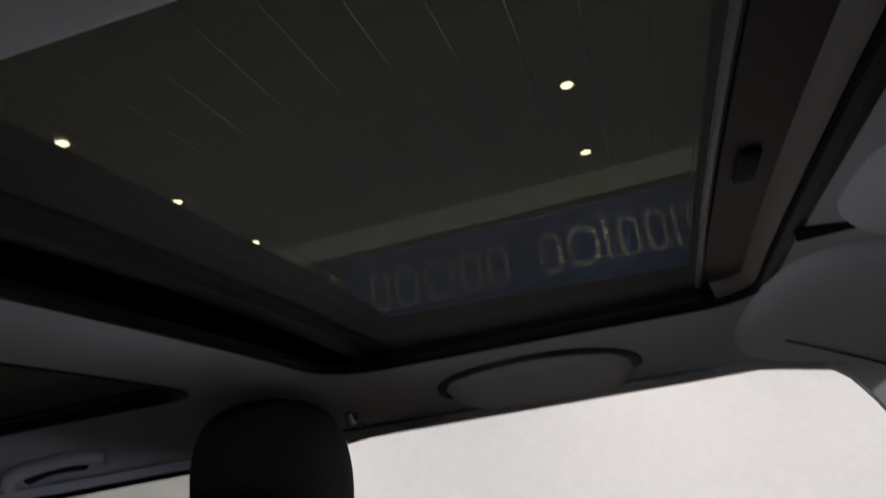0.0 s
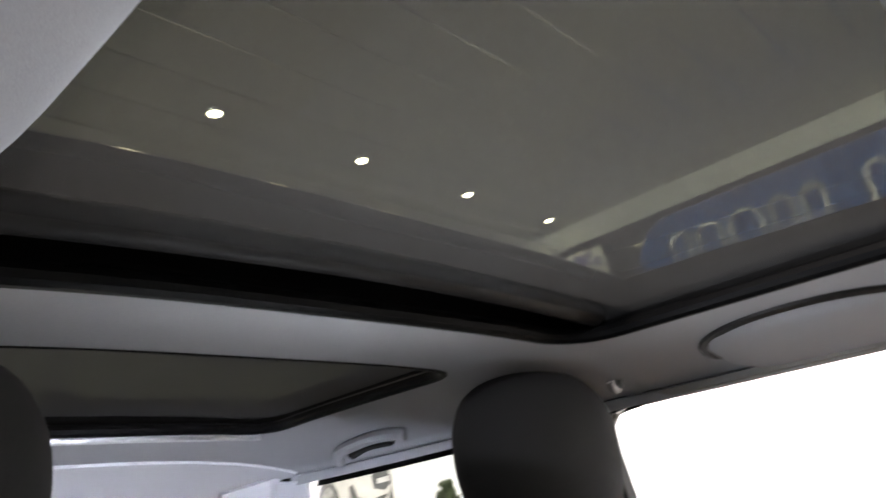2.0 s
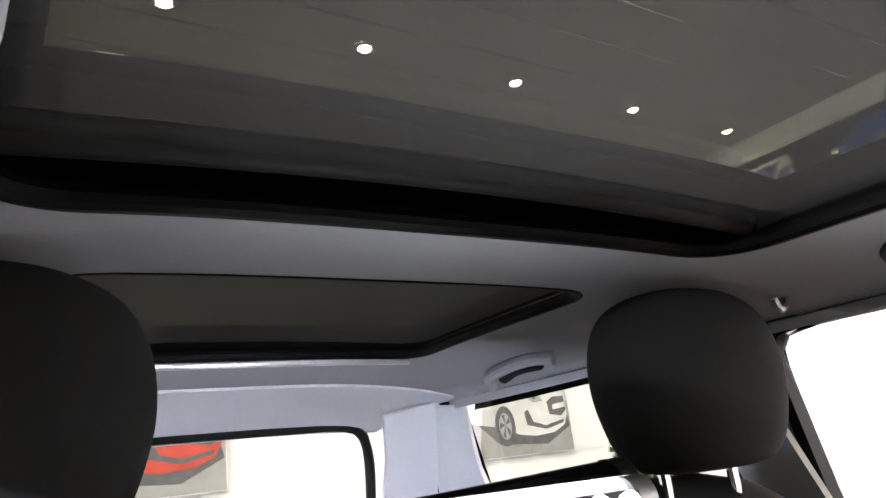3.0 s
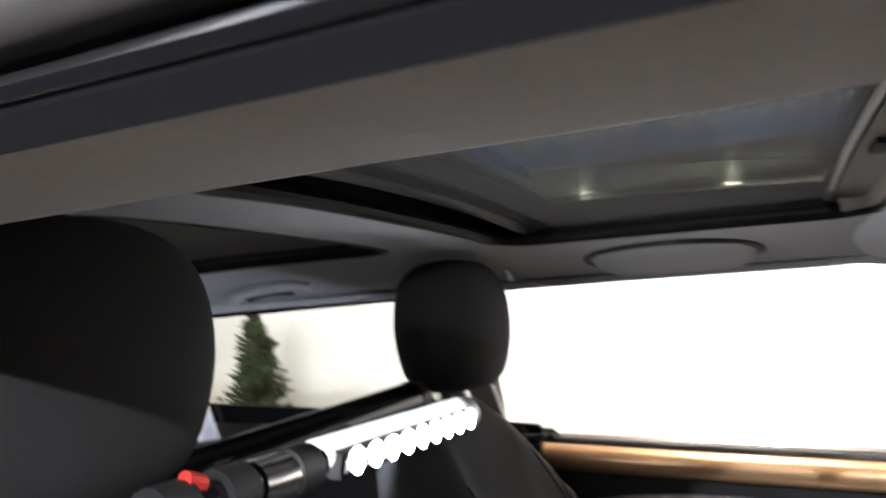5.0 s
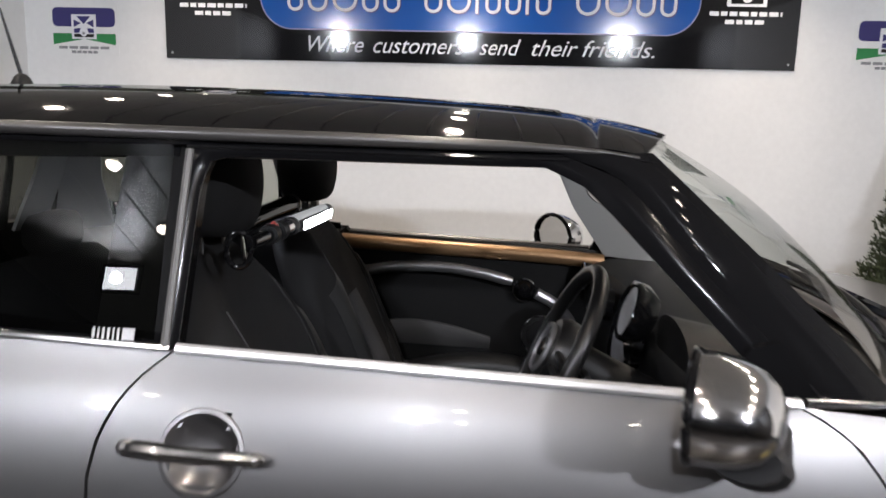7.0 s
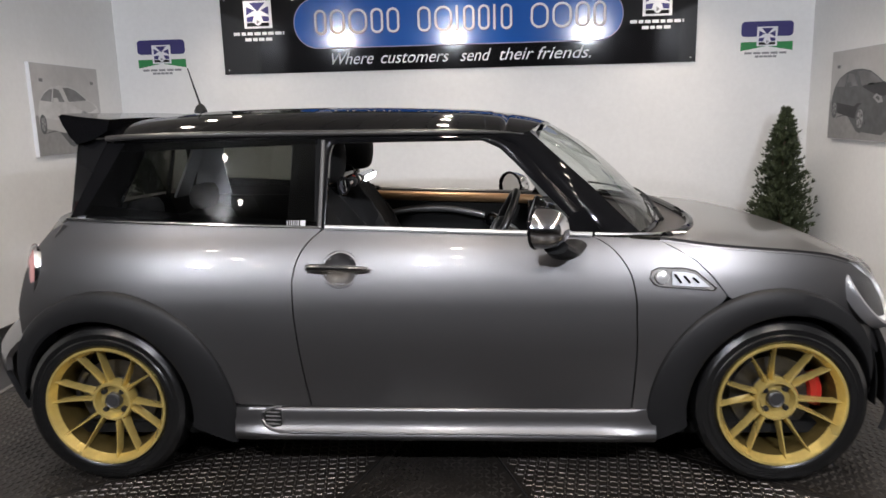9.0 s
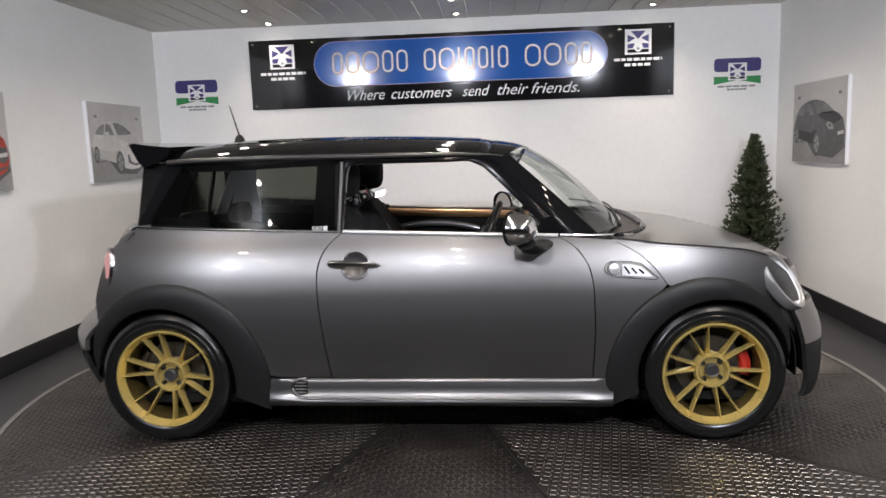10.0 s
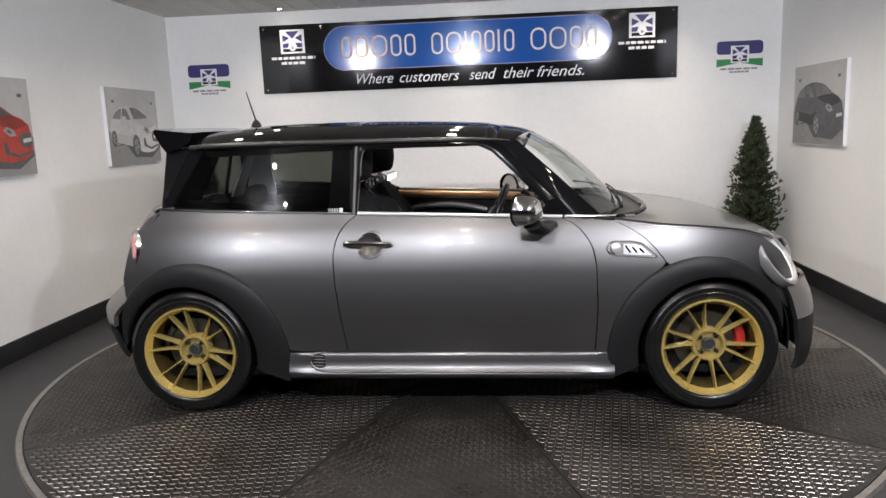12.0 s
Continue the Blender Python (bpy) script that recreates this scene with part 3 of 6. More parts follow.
# sills with the moulded slot at the rear end
SILL = [(0.303, 0.790), (0.298, 0.806), (0.285, 0.811), (0.262, 0.812), (0.240, 0.815), (0.222, 0.825), (0.211, 0.838), (0.203, 0.8425), (0.195, 0.840), (0.180, 0.822), (0.165, 0.79), (0.15, 0.75), (0.15, 0.55)]
for s in (-1, 1):
    def sill_f(u, v, s=s):
        z, y = SILL[round(v * 12)]
        k = min(1, min(u, 1 - u) * 9)
        y = 0.806 + (y - 0.806) * (0.35 + 0.65 * k) if y > 0.806 else y
        return (-0.745 + 1.54 * u, s * y, z - 0.012 * u)
    v, f = grid(40, 13, sill_f)
    sl = obj("sill", v, f if s > 0 else [g[::-1] for g in f], M_PAINT, car, angle=60)
    def on_sill(x, z, o=0.0, s=s):
        return Vector((x, s * (float(np.interp(-z, [-q[0] for q in SILL[:11]], [q[1] for q in SILL[:11]])) + o), z))
    c_line = smooth_line([(-0.565, 0.3, 0), (-0.61, 0.297, 0), (-0.634, 0.283, 0), (-0.640, 0.262, 0), (-0.632, 0.240, 0), (-0.605, 0.222, 0), (-0.55, 0.215, 0), (-0.3, 0.212, 0), (0.2, 0.209, 0), (0.72, 0.204, 0)], 60)
    obj("sill_ridge", *tube([on_sill(p.x, p.y, 0.003) for p in c_line], [0.0055] * 22 + [0.004] * 36 + [0.003, 0.001], 8), M_PAINT, sl)
    left = smooth_line([(-0.600, 0.293, 0), (-0.626, 0.280, 0), (-0.632, 0.262, 0), (-0.625, 0.242, 0), (-0.600, 0.228, 0)], 12)
    v = [on_sill(p.x + (0.060 * math.sin(math.pi * k / 11) ** 0.5 + 0.006 if w else 0), p.y, 0.0025) for k, p in enumerate(left) for w in (0, 1)]
    f = [(2 * k, 2 * k + 1, 2 * k + 3, 2 * k + 2) for k in range(11)]
    obj("slot", v, f if s > 0 else [g[::-1] for g in f], M_DARK, sl, "dark moulded slot in the sill", thick=0.002)
    for k in range(4):
        z = 0.283 - 0.0145 * k
        obj("rib", *tube([on_sill(-0.627 + 0.004 * abs(k - 1.5), z, 0.004), on_sill(-0.595, z - 0.001, 0.005), on_sill(-0.560 - 0.006 * abs(k - 1.5), z - 0.003, 0.001)], [0.003, 0.004, 0.001], 8), M_GREYTRIM, sl)


# front and rear ends
def end_line(front, y, z):
    """x of the car's nose or tail."""
    t = min(1, abs(y) / 0.80)
    if front:
        x = interp(z, [(0.12, 1.765), (0.2, 1.802), (0.30, 1.816), (0.41, 1.820), (0.5, 1.800), (0.58, 1.765), (0.70, 1.74), (0.80, 1.66)])
        return x - ((0.24 + 0.05 * min(1.0, max(0.0, (z - 0.25) / 0.2))) * t ** 5.5 if z < 0.5865 else 0.30 * t ** 3.2)
    x = interp(z, [(0.2, -1.80), (0.3, -1.845), (0.37, -1.866), (0.42, -1.878), (0.48, -1.874), (0.53, -1.835), (0.62, -1.73), (0.75, -1.70), (0.90, -1.64), (0.98, -1.58)])
    return x + 0.28 * t ** 3.0


for name, front, z0, z1, m, ymax in (("front_bumper", True, 0.41, 0.585, M_PAINT, 0.742), ("front_splitter", True, 0.17, 0.408, M_PLASTIC, 0.742),
                                     ("nose_panel", True, 0.588, 0.722, M_PAINT, 0.60), ("rear_bumper", False, 0.43, 0.62, M_PAINT, 0.775),
                                     ("rear_valance", False, 0.25, 0.428, M_PLASTIC, 0.735), ("tailgate_panel", False, 0.623, 0.975, M_PAINT, 0.72)):
    def end_f(u, v, front=front, z0=z0, z1=z1, ymax=ymax):
        y = -ymax + 2 * ymax * u
        z = z0 + (z1 - z0) * v
        yy = y * (half(0, max(z, 0.36) if front else z) / 0.833) if z < 0.6 else y * (1 - 0.1 * (z - 0.6))
        return (end_line(front, y, z), yy, z)
    v, f = grid(41, 8, end_f)
    obj(name, v, f if front else [g[::-1] for g in f], m, car, thick=0.02)


# bonnet
def bonnet_z(x, y):
    c = interp(x, [(0.75, 0.908), (0.95, 0.906), (1.15, 0.890), (1.35, 0.856), (1.5, 0.818), (1.6, 0.777), (1.68, 0.735), (1.75, 0.70)])
    e = interp(x, [(0.75, 0.902), (0.80, 0.896), (1.0, 0.869), (1.2, 0.850), (1.36, 0.829), (1.47, 0.797), (1.6, 0.735), (1.68, 0.70), (1.75, 0.67)])
    t = min(1, abs(y) / max(0.3, half(x, e) - 0.004))
    return e + (c - e) * (1 - t ** 2.6)


def bonnet_rear(t):
    return 1.03 - 0.23 * abs(t) ** 3.5


def bonnet_f(u, v):
    t = 2 * u - 1
    xe = 1.73 - 0.27 * abs(t) ** 3
    x = bonnet_rear(t) + (xe - bonnet_rear(t)) * v
    e = interp(x, [(0.75, 0.902), (0.80, 0.896), (1.0, 0.869), (1.2, 0.850), (1.36, 0.829), (1.47, 0.797), (1.6, 0.72)])
    y = t * (half(x, e) - 0.004)
    return (x, y, bonnet_z(x, y))


v, f = grid(41, 24, bonnet_f)
bonnet = obj("bonnet", v, f, M_PAINT, car, thick=0.012)
for s in (-1, 1):
    obj("bonnet_edge", *tube([Vector(bonnet_f(0.5 + 0.5 * s, i / 20)) + Vector((0, 0, -0.003)) for i in range(21)], 0.0065, 8), M_PAINT, bonnet)
obj("bonnet_seal", *tube([Vector(bonnet_f(0.02 + 0.96 * i / 40, 0.0)) + Vector((-0.010, 0, 0.010)) for i in range(41)], 0.016, 8), M_POST, bonnet, "black seal along the bonnet's rear edge")
for jx, jy in ((1.105, 0.05), (1.14, -0.36)):
    obj("washer_jet", *lathe([(0.011, -0.004), (0.010, 0.004), (0.005, 0.006), (0.0001, 0.007)], 10, Matrix.Translation((jx, jy, bonnet_z(jx, jy)))), M_PLASTIC, bonnet, "small black washer jet")


# roof
def roof_edge(x):
    return interp(x, [(-1.32, 1.285), (-1.1, 1.296), (-0.8, 1.298), (-0.4, 1.294), (0.1, 1.288), (0.28, 1.281), (0.40, 1.262)])


def roof_top(x):
    return interp(x, [(-1.40, 1.328), (-1.30, 1.346), (-1.2, 1.359), (-1.05, 1.372), (-0.9, 1.380), (-0.6, 1.383), (-0.28, 1.378), (0.03, 1.366), (0.2, 1.355), (0.32, 1.341), (0.40, 1.326), (0.445, 1.311), (0.475, 1.288)])


def roof_half(x):
    return interp(x, [(-1.36, 0.50), (-1.25, 0.565), (-1.1, 0.605), (-0.7, 0.628), (0.0, 0.628), (0.3, 0.612), (0.47, 0.585)])


def roof_z(x, y):
    t = min(1.0, abs(y) / roof_half(x))
    return roof_edge(x) + (roof_top(x) - roof_edge(x)) * (1 - t ** 3.8)


def ring_patch(name, outer, hole, zf, material, parent, rings=5, thick=0.0, label="", flip=False):
    """A sheet with a hole, on the height function zf."""
    n = len(hole)
    cx = sum(p[0] for p in hole) / n
    cy = sum(p[1] for p in hole) / n
    x0, x1, y0, y1 = outer
    rim = []
    for px, py in hole:
        dx, dy = px - cx, py - cy
        k = min(((x1 - cx) / dx if dx > 1e-6 else (x0 - cx) / dx if dx < -1e-6 else 1e9), ((y1 - cy) / dy if dy > 1e-6 else (y0 - cy) / dy if dy < -1e-6 else 1e9))
        rim.append((cx + dx * k, cy + dy * k))
    for corner in ((x0, y0), (x0, y1), (x1, y0), (x1, y1)):
        i = min(range(n), key=lambda q: (rim[q][0] - corner[0]) ** 2 + (rim[q][1] - corner[1]) ** 2)
        rim[i] = corner
    verts = []
    for j in range(rings):
        t = j / (rings - 1)
        for a, b in zip(hole, rim):
            x, y = a[0] + (b[0] - a[0]) * t, a[1] + (b[1] - a[1]) * t
            verts.append((x, y, zf(x, y)))
    faces = [(j * n + i, (j + 1) * n + i, (j + 1) * n + (i + 1) % n, j * n + (i + 1) % n) for j in range(rings - 1) for i in range(n)]
    if flip:
        faces = [g[::-1] for g in faces]
    return obj(name, verts, faces, material, parent, label, thick=thick)


def dense(points, n):
    q = list(points) + [points[0]]
    return [tuple(p)[:2] for p in even([Vector((a, b, 0)) for a, b in q], n + 1)[:-1]]


F_HOLE = (-0.358, 0.180, -0.372, 0.352)
R_HOLE = (-0.985, -0.522, -0.318, 0.318)


roof = empty("roof")
roof.parent = car


def roof_sheet():
    xs = sorted(set([-1.38 + 1.68 * i / 34 for i in range(35)] + [0.30 + 0.175 * i / 14 for i in range(15)] + [F_HOLE[0] - 0.02, F_HOLE[1] + 0.02, R_HOLE[0] - 0.02, R_HOLE[1] + 0.02]))
    ts = sorted(set([-1 + 2 * i / 32 for i in range(33)] + [-0.375 / 0.628, 0.375 / 0.628]))
    verts = []
    for x0 in xs:
        for t in ts:
            x = x0 - 0.13 * abs(t) ** 2.4 * max(0.0, (x0 - 0.24) / 0.235)
            verts.append((x, t * roof_half(x), roof_z(x, t * roof_half(x))))
    faces = []
    for i in range(len(xs) - 1):
        for j in range(len(ts) - 1):
            cx, cy = (xs[i] + xs[i + 1]) / 2, (ts[j] + ts[j + 1]) / 2 * 0.628
            if any(h[0] - 0.02 < cx < h[1] + 0.02 and abs(cy) < 0.375 for h in (F_HOLE, R_HOLE)):
                continue
            n = len(ts)
            faces.append((i * n + j, (i + 1) * n + j, (i + 1) * n + j + 1, i * n + j + 1))
    return verts, faces


obj("roof_skin", *roof_sheet(), M_BLACK, roof, "gloss black roof skin", thick=0.006)
for hole in (F_HOLE, R_HOLE):
    v, f = grid(13, 9, lambda u, w, hole=hole: (hole[0] - 0.05 + (hole[1] - hole[0] + 0.10) * w, -0.41 + 0.82 * u, roof_z(hole[0] - 0.05 + (hole[1] - hole[0] + 0.10) * w, -0.41 + 0.82 * u) + 0.003))
    g = obj("roof_glass", v, f, M_ROOFGLASS, roof, "dark tinted glass sunroof panel")
    g.visible_shadow = False


# headliner under the roof
def lining_z(x, y):
    t = min(1.0, abs(y) / 0.62)
    return interp(x, [(-1.3, 1.312), (-0.8, 1.326), (-0.5, 1.324), (-0.3, 1.321), (0.15, 1.315), (0.3, 1.291), (0.42, 1.264)]) - 0.062 * t ** 3.5


lining = empty("headliner")
lining.parent = car
for hole, ext, rr in ((F_HOLE, (-0.41, 0.40), 0.072), (R_HOLE, (-1.24, -0.41), 0.05)):
    pts = dense(rounded_rect(*hole, rr), 200 if hole is F_HOLE else 96)
    sheet = ring_patch("lining", (ext[0], ext[1], -0.635, 0.635), pts, lining_z, M_HEAD, lining, 9, thick=0.004)
    for vert in sheet.data.vertices:
        lim = half_top(vert.co.x, 1.26) - 0.030
        if abs(vert.co.y) > lim:
            vert.co.y = math.copysign(lim, vert.co.y)
    # dark well and seal round the opening
    n = len(pts)
    well = []
    for t, grow in ((0, 0.0), (0.35, 0.006), (1, 0.012)):
        for px, py in pts:
            cx, cy = (hole[0] + hole[1]) / 2, (hole[2] + hole[3]) / 2
            qx, qy = px + math.copysign(grow, px - cx), py + math.copysign(grow, py - cy)
            well.append((qx, qy, lining_z(px, py) * (1 - t) + (roof_z(px, py) + 0.001) * t))
    obj("opening_liner", well, [(j * n + i, j * n + (i + 1) % n, (j + 1) * n + (i + 1) % n, (j + 1) * n + i) for j in range(2) for i in range(n)], M_DULL, lining, "black sunroof opening surround")
    obj("opening_seal", *tube([(px, py, lining_z(px, py) + 0.004) for px, py in pts], 0.010, 10, closed=True), M_DULL, lining)
    cx, cy = (hole[0] + hole[1]) / 2, (hole[2] + hole[3]) / 2
    if hole is F_HOLE:
        # sloping tan rim round the front of the opening
        front = sorted((p for p in pts if p[0] > (0.125 if p[1] > 0 else 0.085)), key=lambda p: math.atan2(p[1] - cy, p[0] - 0.04))
        rim = []
        for inset, drop in ((0.009, -0.001), (0.012, -0.004), (0.017, -0.002), (0.023, 0.006), (0.026, 0.016)):
            for px, py in front:
                way = Vector((max(0.0, px - 0.108) / 0.072, min(0.0, py + 0.30) / 0.072 + max(0.0, py - 0.28) / 0.072))
                q = Vector((px, py)) - way.normalized() * inset
                rim.append((q.x, q.y, lining_z(px, py) + 0.006 + drop))
        m = len(front)
        obj("opening_edge", rim, [(j * m + i, j * m + i + 1, (j + 1) * m + i + 1, (j + 1) * m + i) for j in range(4) for i in range(m - 1)], M_TAN, lining, "tan edge of the sunroof opening")

# side glass, pillars and window frames
glass_bottom = [(-1.335, belt(-1.335) + 0.012), (-0.9, belt(-0.9) + 0.012), (-0.425, belt(-0.425) + 0.012)]
for g in side("rear_side_window", glass_bottom, [(-1.165, 1.272), (-0.8, 1.276), (-0.425, 1.272)], [(-1.335, belt(-1.335) + 0.012), (-1.25, 1.13), (-1.165, 1.272)], [(-0.425, belt(-0.425) + 0.012), (-0.425, 1.272)], 24, 12, M_PRIVACY, car, half_top, 0.0, 0.0, "dark privacy glass rear side window"):
    g.visible_shadow = False
    if g.data.vertices[0].co.y > 0:
        g.data.materials[0] = M_FARGLASS
        for vert in g.data.vertices:
            if vert.co.x > -0.6:
                vert.co.x -= 0.07 * (vert.co.x + 0.6) / 0.175
# black border behind that glass
side("window_border", [(-1.33, belt(-1.33)), (-0.42, belt(-0.42))], [(-1.30, belt(-1.3) + 0.05), (-0.42, belt(-0.42) + 0.02)], [(-1.33, belt(-1.33)), (-1.30, belt(-1.3) + 0.05)], [(-0.42, belt(-0.42)), (-0.42, belt(-0.42) + 0.02)], 12, 3, M_BLACK, car, half_top, -0.012, 0.008)
side("window_border", [(-1.19, 1.235), (-0.42, 1.250)], [(-1.165, 1.275), (-0.42, 1.275)], [(-1.19, 1.235), (-1.165, 1.275)], [(-0.42, 1.250), (-0.42, 1.275)], 12, 3, M_BLACK, car, half_top, -0.012, 0.008)
for ob in side("rear_pillar", [(-1.40, belt(-1.4)), (-1.20, belt(-1.2) + 0.03)], [(-1.24, 1.285), (-1.08, 1.275)], [(-1.40, belt(-1.4)), (-1.24, 1.285)], [(-1.20, belt(-1.2) + 0.03), (-1.08, 1.275)], 6, 10, M_POST, car, half_top, -0.013, 0.02):
    if ob.data.vertices[0].co.y > 0:
        for vert in ob.data.vertices:
            vert.co.x = min(-1.25, vert.co.x)
for ob in side("centre_pillar", [(-0.53, belt(-0.53)), (-0.41, belt(-0.41))], [(-0.51, 1.275), (-0.40, 1.275)], [(-0.53, belt(-0.53)), (-0.51, 1.275)], [(-0.41, belt(-0.41)), (-0.40, 1.275)], 6, 10, M_DULL, car, half_top, -0.014, 0.035):
    if ob.data.vertices[0].co.y > 0:
        for vert in ob.data.vertices:
            vert.co.x -= 0.10

FRAME_OUT = [(-0.412, 0.955), (-0.408, 1.20), (-0.402, 1.273), (-0.35, 1.275), (0.21, 1.270), (0.30, 1.236), (0.35, 1.19), (0.42, 1.11), (0.62, 0.913)]
FRAME_IN = [(-0.385, 0.952), (-0.375, 1.20), (-0.366, 1.243), (-0.33, 1.252), (0.185, 1.249), (0.248, 1.220), (0.30, 1.170), (0.378, 1.090), (0.55, 0.912)]
FAR_OUT = FRAME_OUT[:4] + [(0.27, 1.270), (0.33, 1.245), (0.375, 1.20), (0.425, 1.11), (0.62, 0.913)]
FAR_IN = FRAME_IN[:4] + [(0.245, 1.249), (0.300, 1.228), (0.332, 1.184), (0.381, 1.094), (0.55, 0.912)]


def along(line, z):
    """x of a line of (z, x) steps at the height z."""
    for (z0, x0), (z1, x1) in zip(line, line[1:]):
        if z <= z1:
            return x0 + (x1 - x0) * max(0.0, (z - z0) / (z1 - z0))
    return line[-1][1]


for s, d in zip((-1, 1), doors):
    def P(p, o=0.0, s=s):
        if s > 0 and p[0] < -0.25:
            p = (p[0] - 0.115 * min(1, (-0.25 - p[0]) / 0.11), p[1])
        return Vector((p[0], s * (half_top(*p) + o), p[1]))
    n = 60
    a, b = even([Vector((*p, 0)) for p in (FRAME_OUT if s < 0 else FAR_OUT)], n), even([Vector((*p, 0)) for p in (FRAME_IN if s < 0 else FAR_IN)], n)
    verts = []
    for t, o in ((0, 0.0), (0.25, 0.006), (0.6, 0.006), (1.0, 0.0), (1.0, -0.03), (0.5, -0.04), (0, -0.03)):
        for i in range(n):
            p = a[i].lerp(b[i], t)
            verts.append(P((p.x, p.y), o))
    faces = [(j * n + i, j * n + i + 1, (j + 1) * n + i + 1, (j + 1) * n + i) for j in range(6) for i in range(n - 1)]
    faces += [(6 * n + i, 6 * n + i + 1, i + 1, i) for i in range(n - 1)]
    if s > 0:
        faces = [g[::-1] for g in faces]
    fr = obj("window_frame", verts, faces, M_FRAME, d, "satin black door window frame")
    # matt trim on the underside of the frame, ending in a fuzzy seal
    seal = []
    for t, o in ((1.0, 0.001), (1.07, -0.004), (1.12, -0.03), (1.16, -0.050), (1.05, -0.060), (0.65, -0.060)):
        for i in range(n):
            p = a[i].lerp(b[i], t)
            rear = min(1.0, max(0.0, (a[i].x + 0.375) / 0.05), max(0.05, (0.21 - a[i].x) / 0.08))
            q = a[i].lerp(b[i], 1.0 + (t - 1.0) * rear)
            seal.append(P((q.x, q.y), o * min(1.0, max(0.2, (p.y - 1.16) / 0.07)) * (0.15 + 0.85 * rear)))
    sf = [(j * n + i, j * n + i + 1, (j + 1) * n + i + 1, (j + 1) * n + i) for j in range(5) for i in range(n - 1)]
    obj("frame_seal", seal, sf if s < 0 else [g[::-1] for g in sf], M_SEAL, d, "matt grey seal round the door opening")
    # satin edge at the back of the door frame
    obj("frame_edge", *tube([P((-0.404, 0.955), 0.003), P((-0.396, 1.262), 0.003)], 0.008, 8), M_GREYTRIM, d)
    obj("frame_edge", *tube([P((-0.40 + 0.62 * i / 12, 1.268 - 0.006 * i / 12), 0.006) for i in range(13)], 0.0045, 8), M_BLACK, d)
    # chrome strip along the waist
    obj("waist_strip", *tube([(x, s * (half(x, belt(x)) + 0.003), belt(x) + (0.004 if s < 0 else -0.030)) for x in [-0.385 + 0.95 * i / 14 for i in range(15)]], 0.010 if s < 0 else 0.007, 8, flat=0.9), M_BRIGHT, d, "thin bright waist strip")
    obj("waist_strip", *tube([(x, s * (half(x, belt(x)) + 0.003), belt(x) + 0.003) for x in [-1.37 + 0.975 * i / 14 for i in range(15)]], 0.007, 8, flat=0.9), M_CHROME, car, "thin chrome waist strip")
    wl = [(0.575, 0.915), (0.70, 0.909), (0.80, 0.906), (0.90, 0.904)]
    obj("waist_strip", *tube([(x, s * (half(x, z) - 0.02 * k), z + 0.004) for k, (x, z) in enumerate(wl)], 0.007, 8), M_CHROME, car)
    # roof rail strip and gutter
    obj("roof_rail", *tube([(x, s * (roof_half(x) + 0.006), roof_edge(x) - 0.006) for x in [-1.24 + 1.575 * i / 24 for i in range(25)]], [0.012] * 18 + [0.0115, 0.011, 0.010, 0.009, 0.007, 0.005, 0.003], 12, flat=0.95), M_RAIL, car, "satin dark grey roof rail strip")
    obj("gutter", *tube([(x, s * (half_top(x, 1.275) - 0.004), 1.277 if x < 0.2 else 1.277 - 0.1 * (x - 0.2)) for x in [-1.2 + 1.56 * i / 24 for i in range(25)]], [0.010] * 20 + [0.008, 0.006, 0.004, 0.002, 0.001], 8), M_BLACK, car)

# front pillars and windscreen
for ob in side("front_pillar", [(0.60, 0.905), (0.76, 0.900)], [(0.205, 1.272), (0.36, 1.276)], [(0.60, 0.905), (0.40, 1.125), (0.30, 1.24), (0.205, 1.272)],
     [(0.76, 0.900), (0.575, 1.08), (0.36, 1.276)], 8, 16, M_POST, car, half_top, -0.004, 0.03, "gloss black windscreen pillar"):
    if ob.data.vertices[0].co.y < 0:
        # the pillar's face is rounded outwards
        for vert in ob.data.vertices:
            back = along([(0.905, 0.60), (1.125, 0.40), (1.24, 0.30), (1.272, 0.205)], vert.co.z)
            front = along([(0.900, 0.76), (1.08, 0.575), (1.276, 0.36)], vert.co.z)
            u = min(1.0, max(0.0, (vert.co.x - back) / (front - back)))
            vert.co.y += 0.020 * (u ** 2.2) - 0.030 * u * (1 - u)
    if ob.data.vertices[0].co.y > 0:
        for vert in ob.data.vertices:
            vert.co.x = min(vert.co.x, 0.455 + 0.95 * (1.155 - vert.co.z))
            vert.co.x = max(vert.co.x, along([(0.905, 0.56), (1.11, 0.405), (1.205, 0.355), (1.248, 0.315), (1.275, 0.252)], vert.co.z))


def screen_f(u, v):
    t = 2 * u - 1
    xb, xt = 0.918 - 0.16 * abs(t) ** 2.4, 0.475 - 0.10 * t * t
    yb, yt = 0.665 * t, 0.585 * t
    zb, zt = 0.922 - 0.020 * t * t, 1.298 - 0.028 * t * t
    return (xb + (xt - xb) * v, yb + (yt - yb) * v, zb + (zt - zb) * v + 0.042 * math.sin(math.pi * v))


v, f = grid(25, 14, screen_f)
ws = obj("windscreen", v, f, M_WINDSCREEN, car, "clear raked windscreen")
ws.visible_shadow = False
obj("screen_trim", *tube([Vector(screen_f(i / 40, 0.0)) + Vector((0.006, 0, 0.004)) for i in range(41)], 0.011, 8), M_BLACK, car)
obj("scuttle", *grid(29, 6, lambda u, v: (screen_f(u, 0)[0] - 0.03 + (bonnet_rear(2 * u - 1) - screen_f(u, 0)[0] + 0.03) * v, (2 * u - 1) * (0.665 + 0.06 * v), 0.898 - 0.006 * math.sin(math.pi * v) + 0.006 * (1 - (2 * u - 1) ** 2))), M_SCUTTLE, car, "grey plastic scuttle panel under the windscreen", thick=0.004)

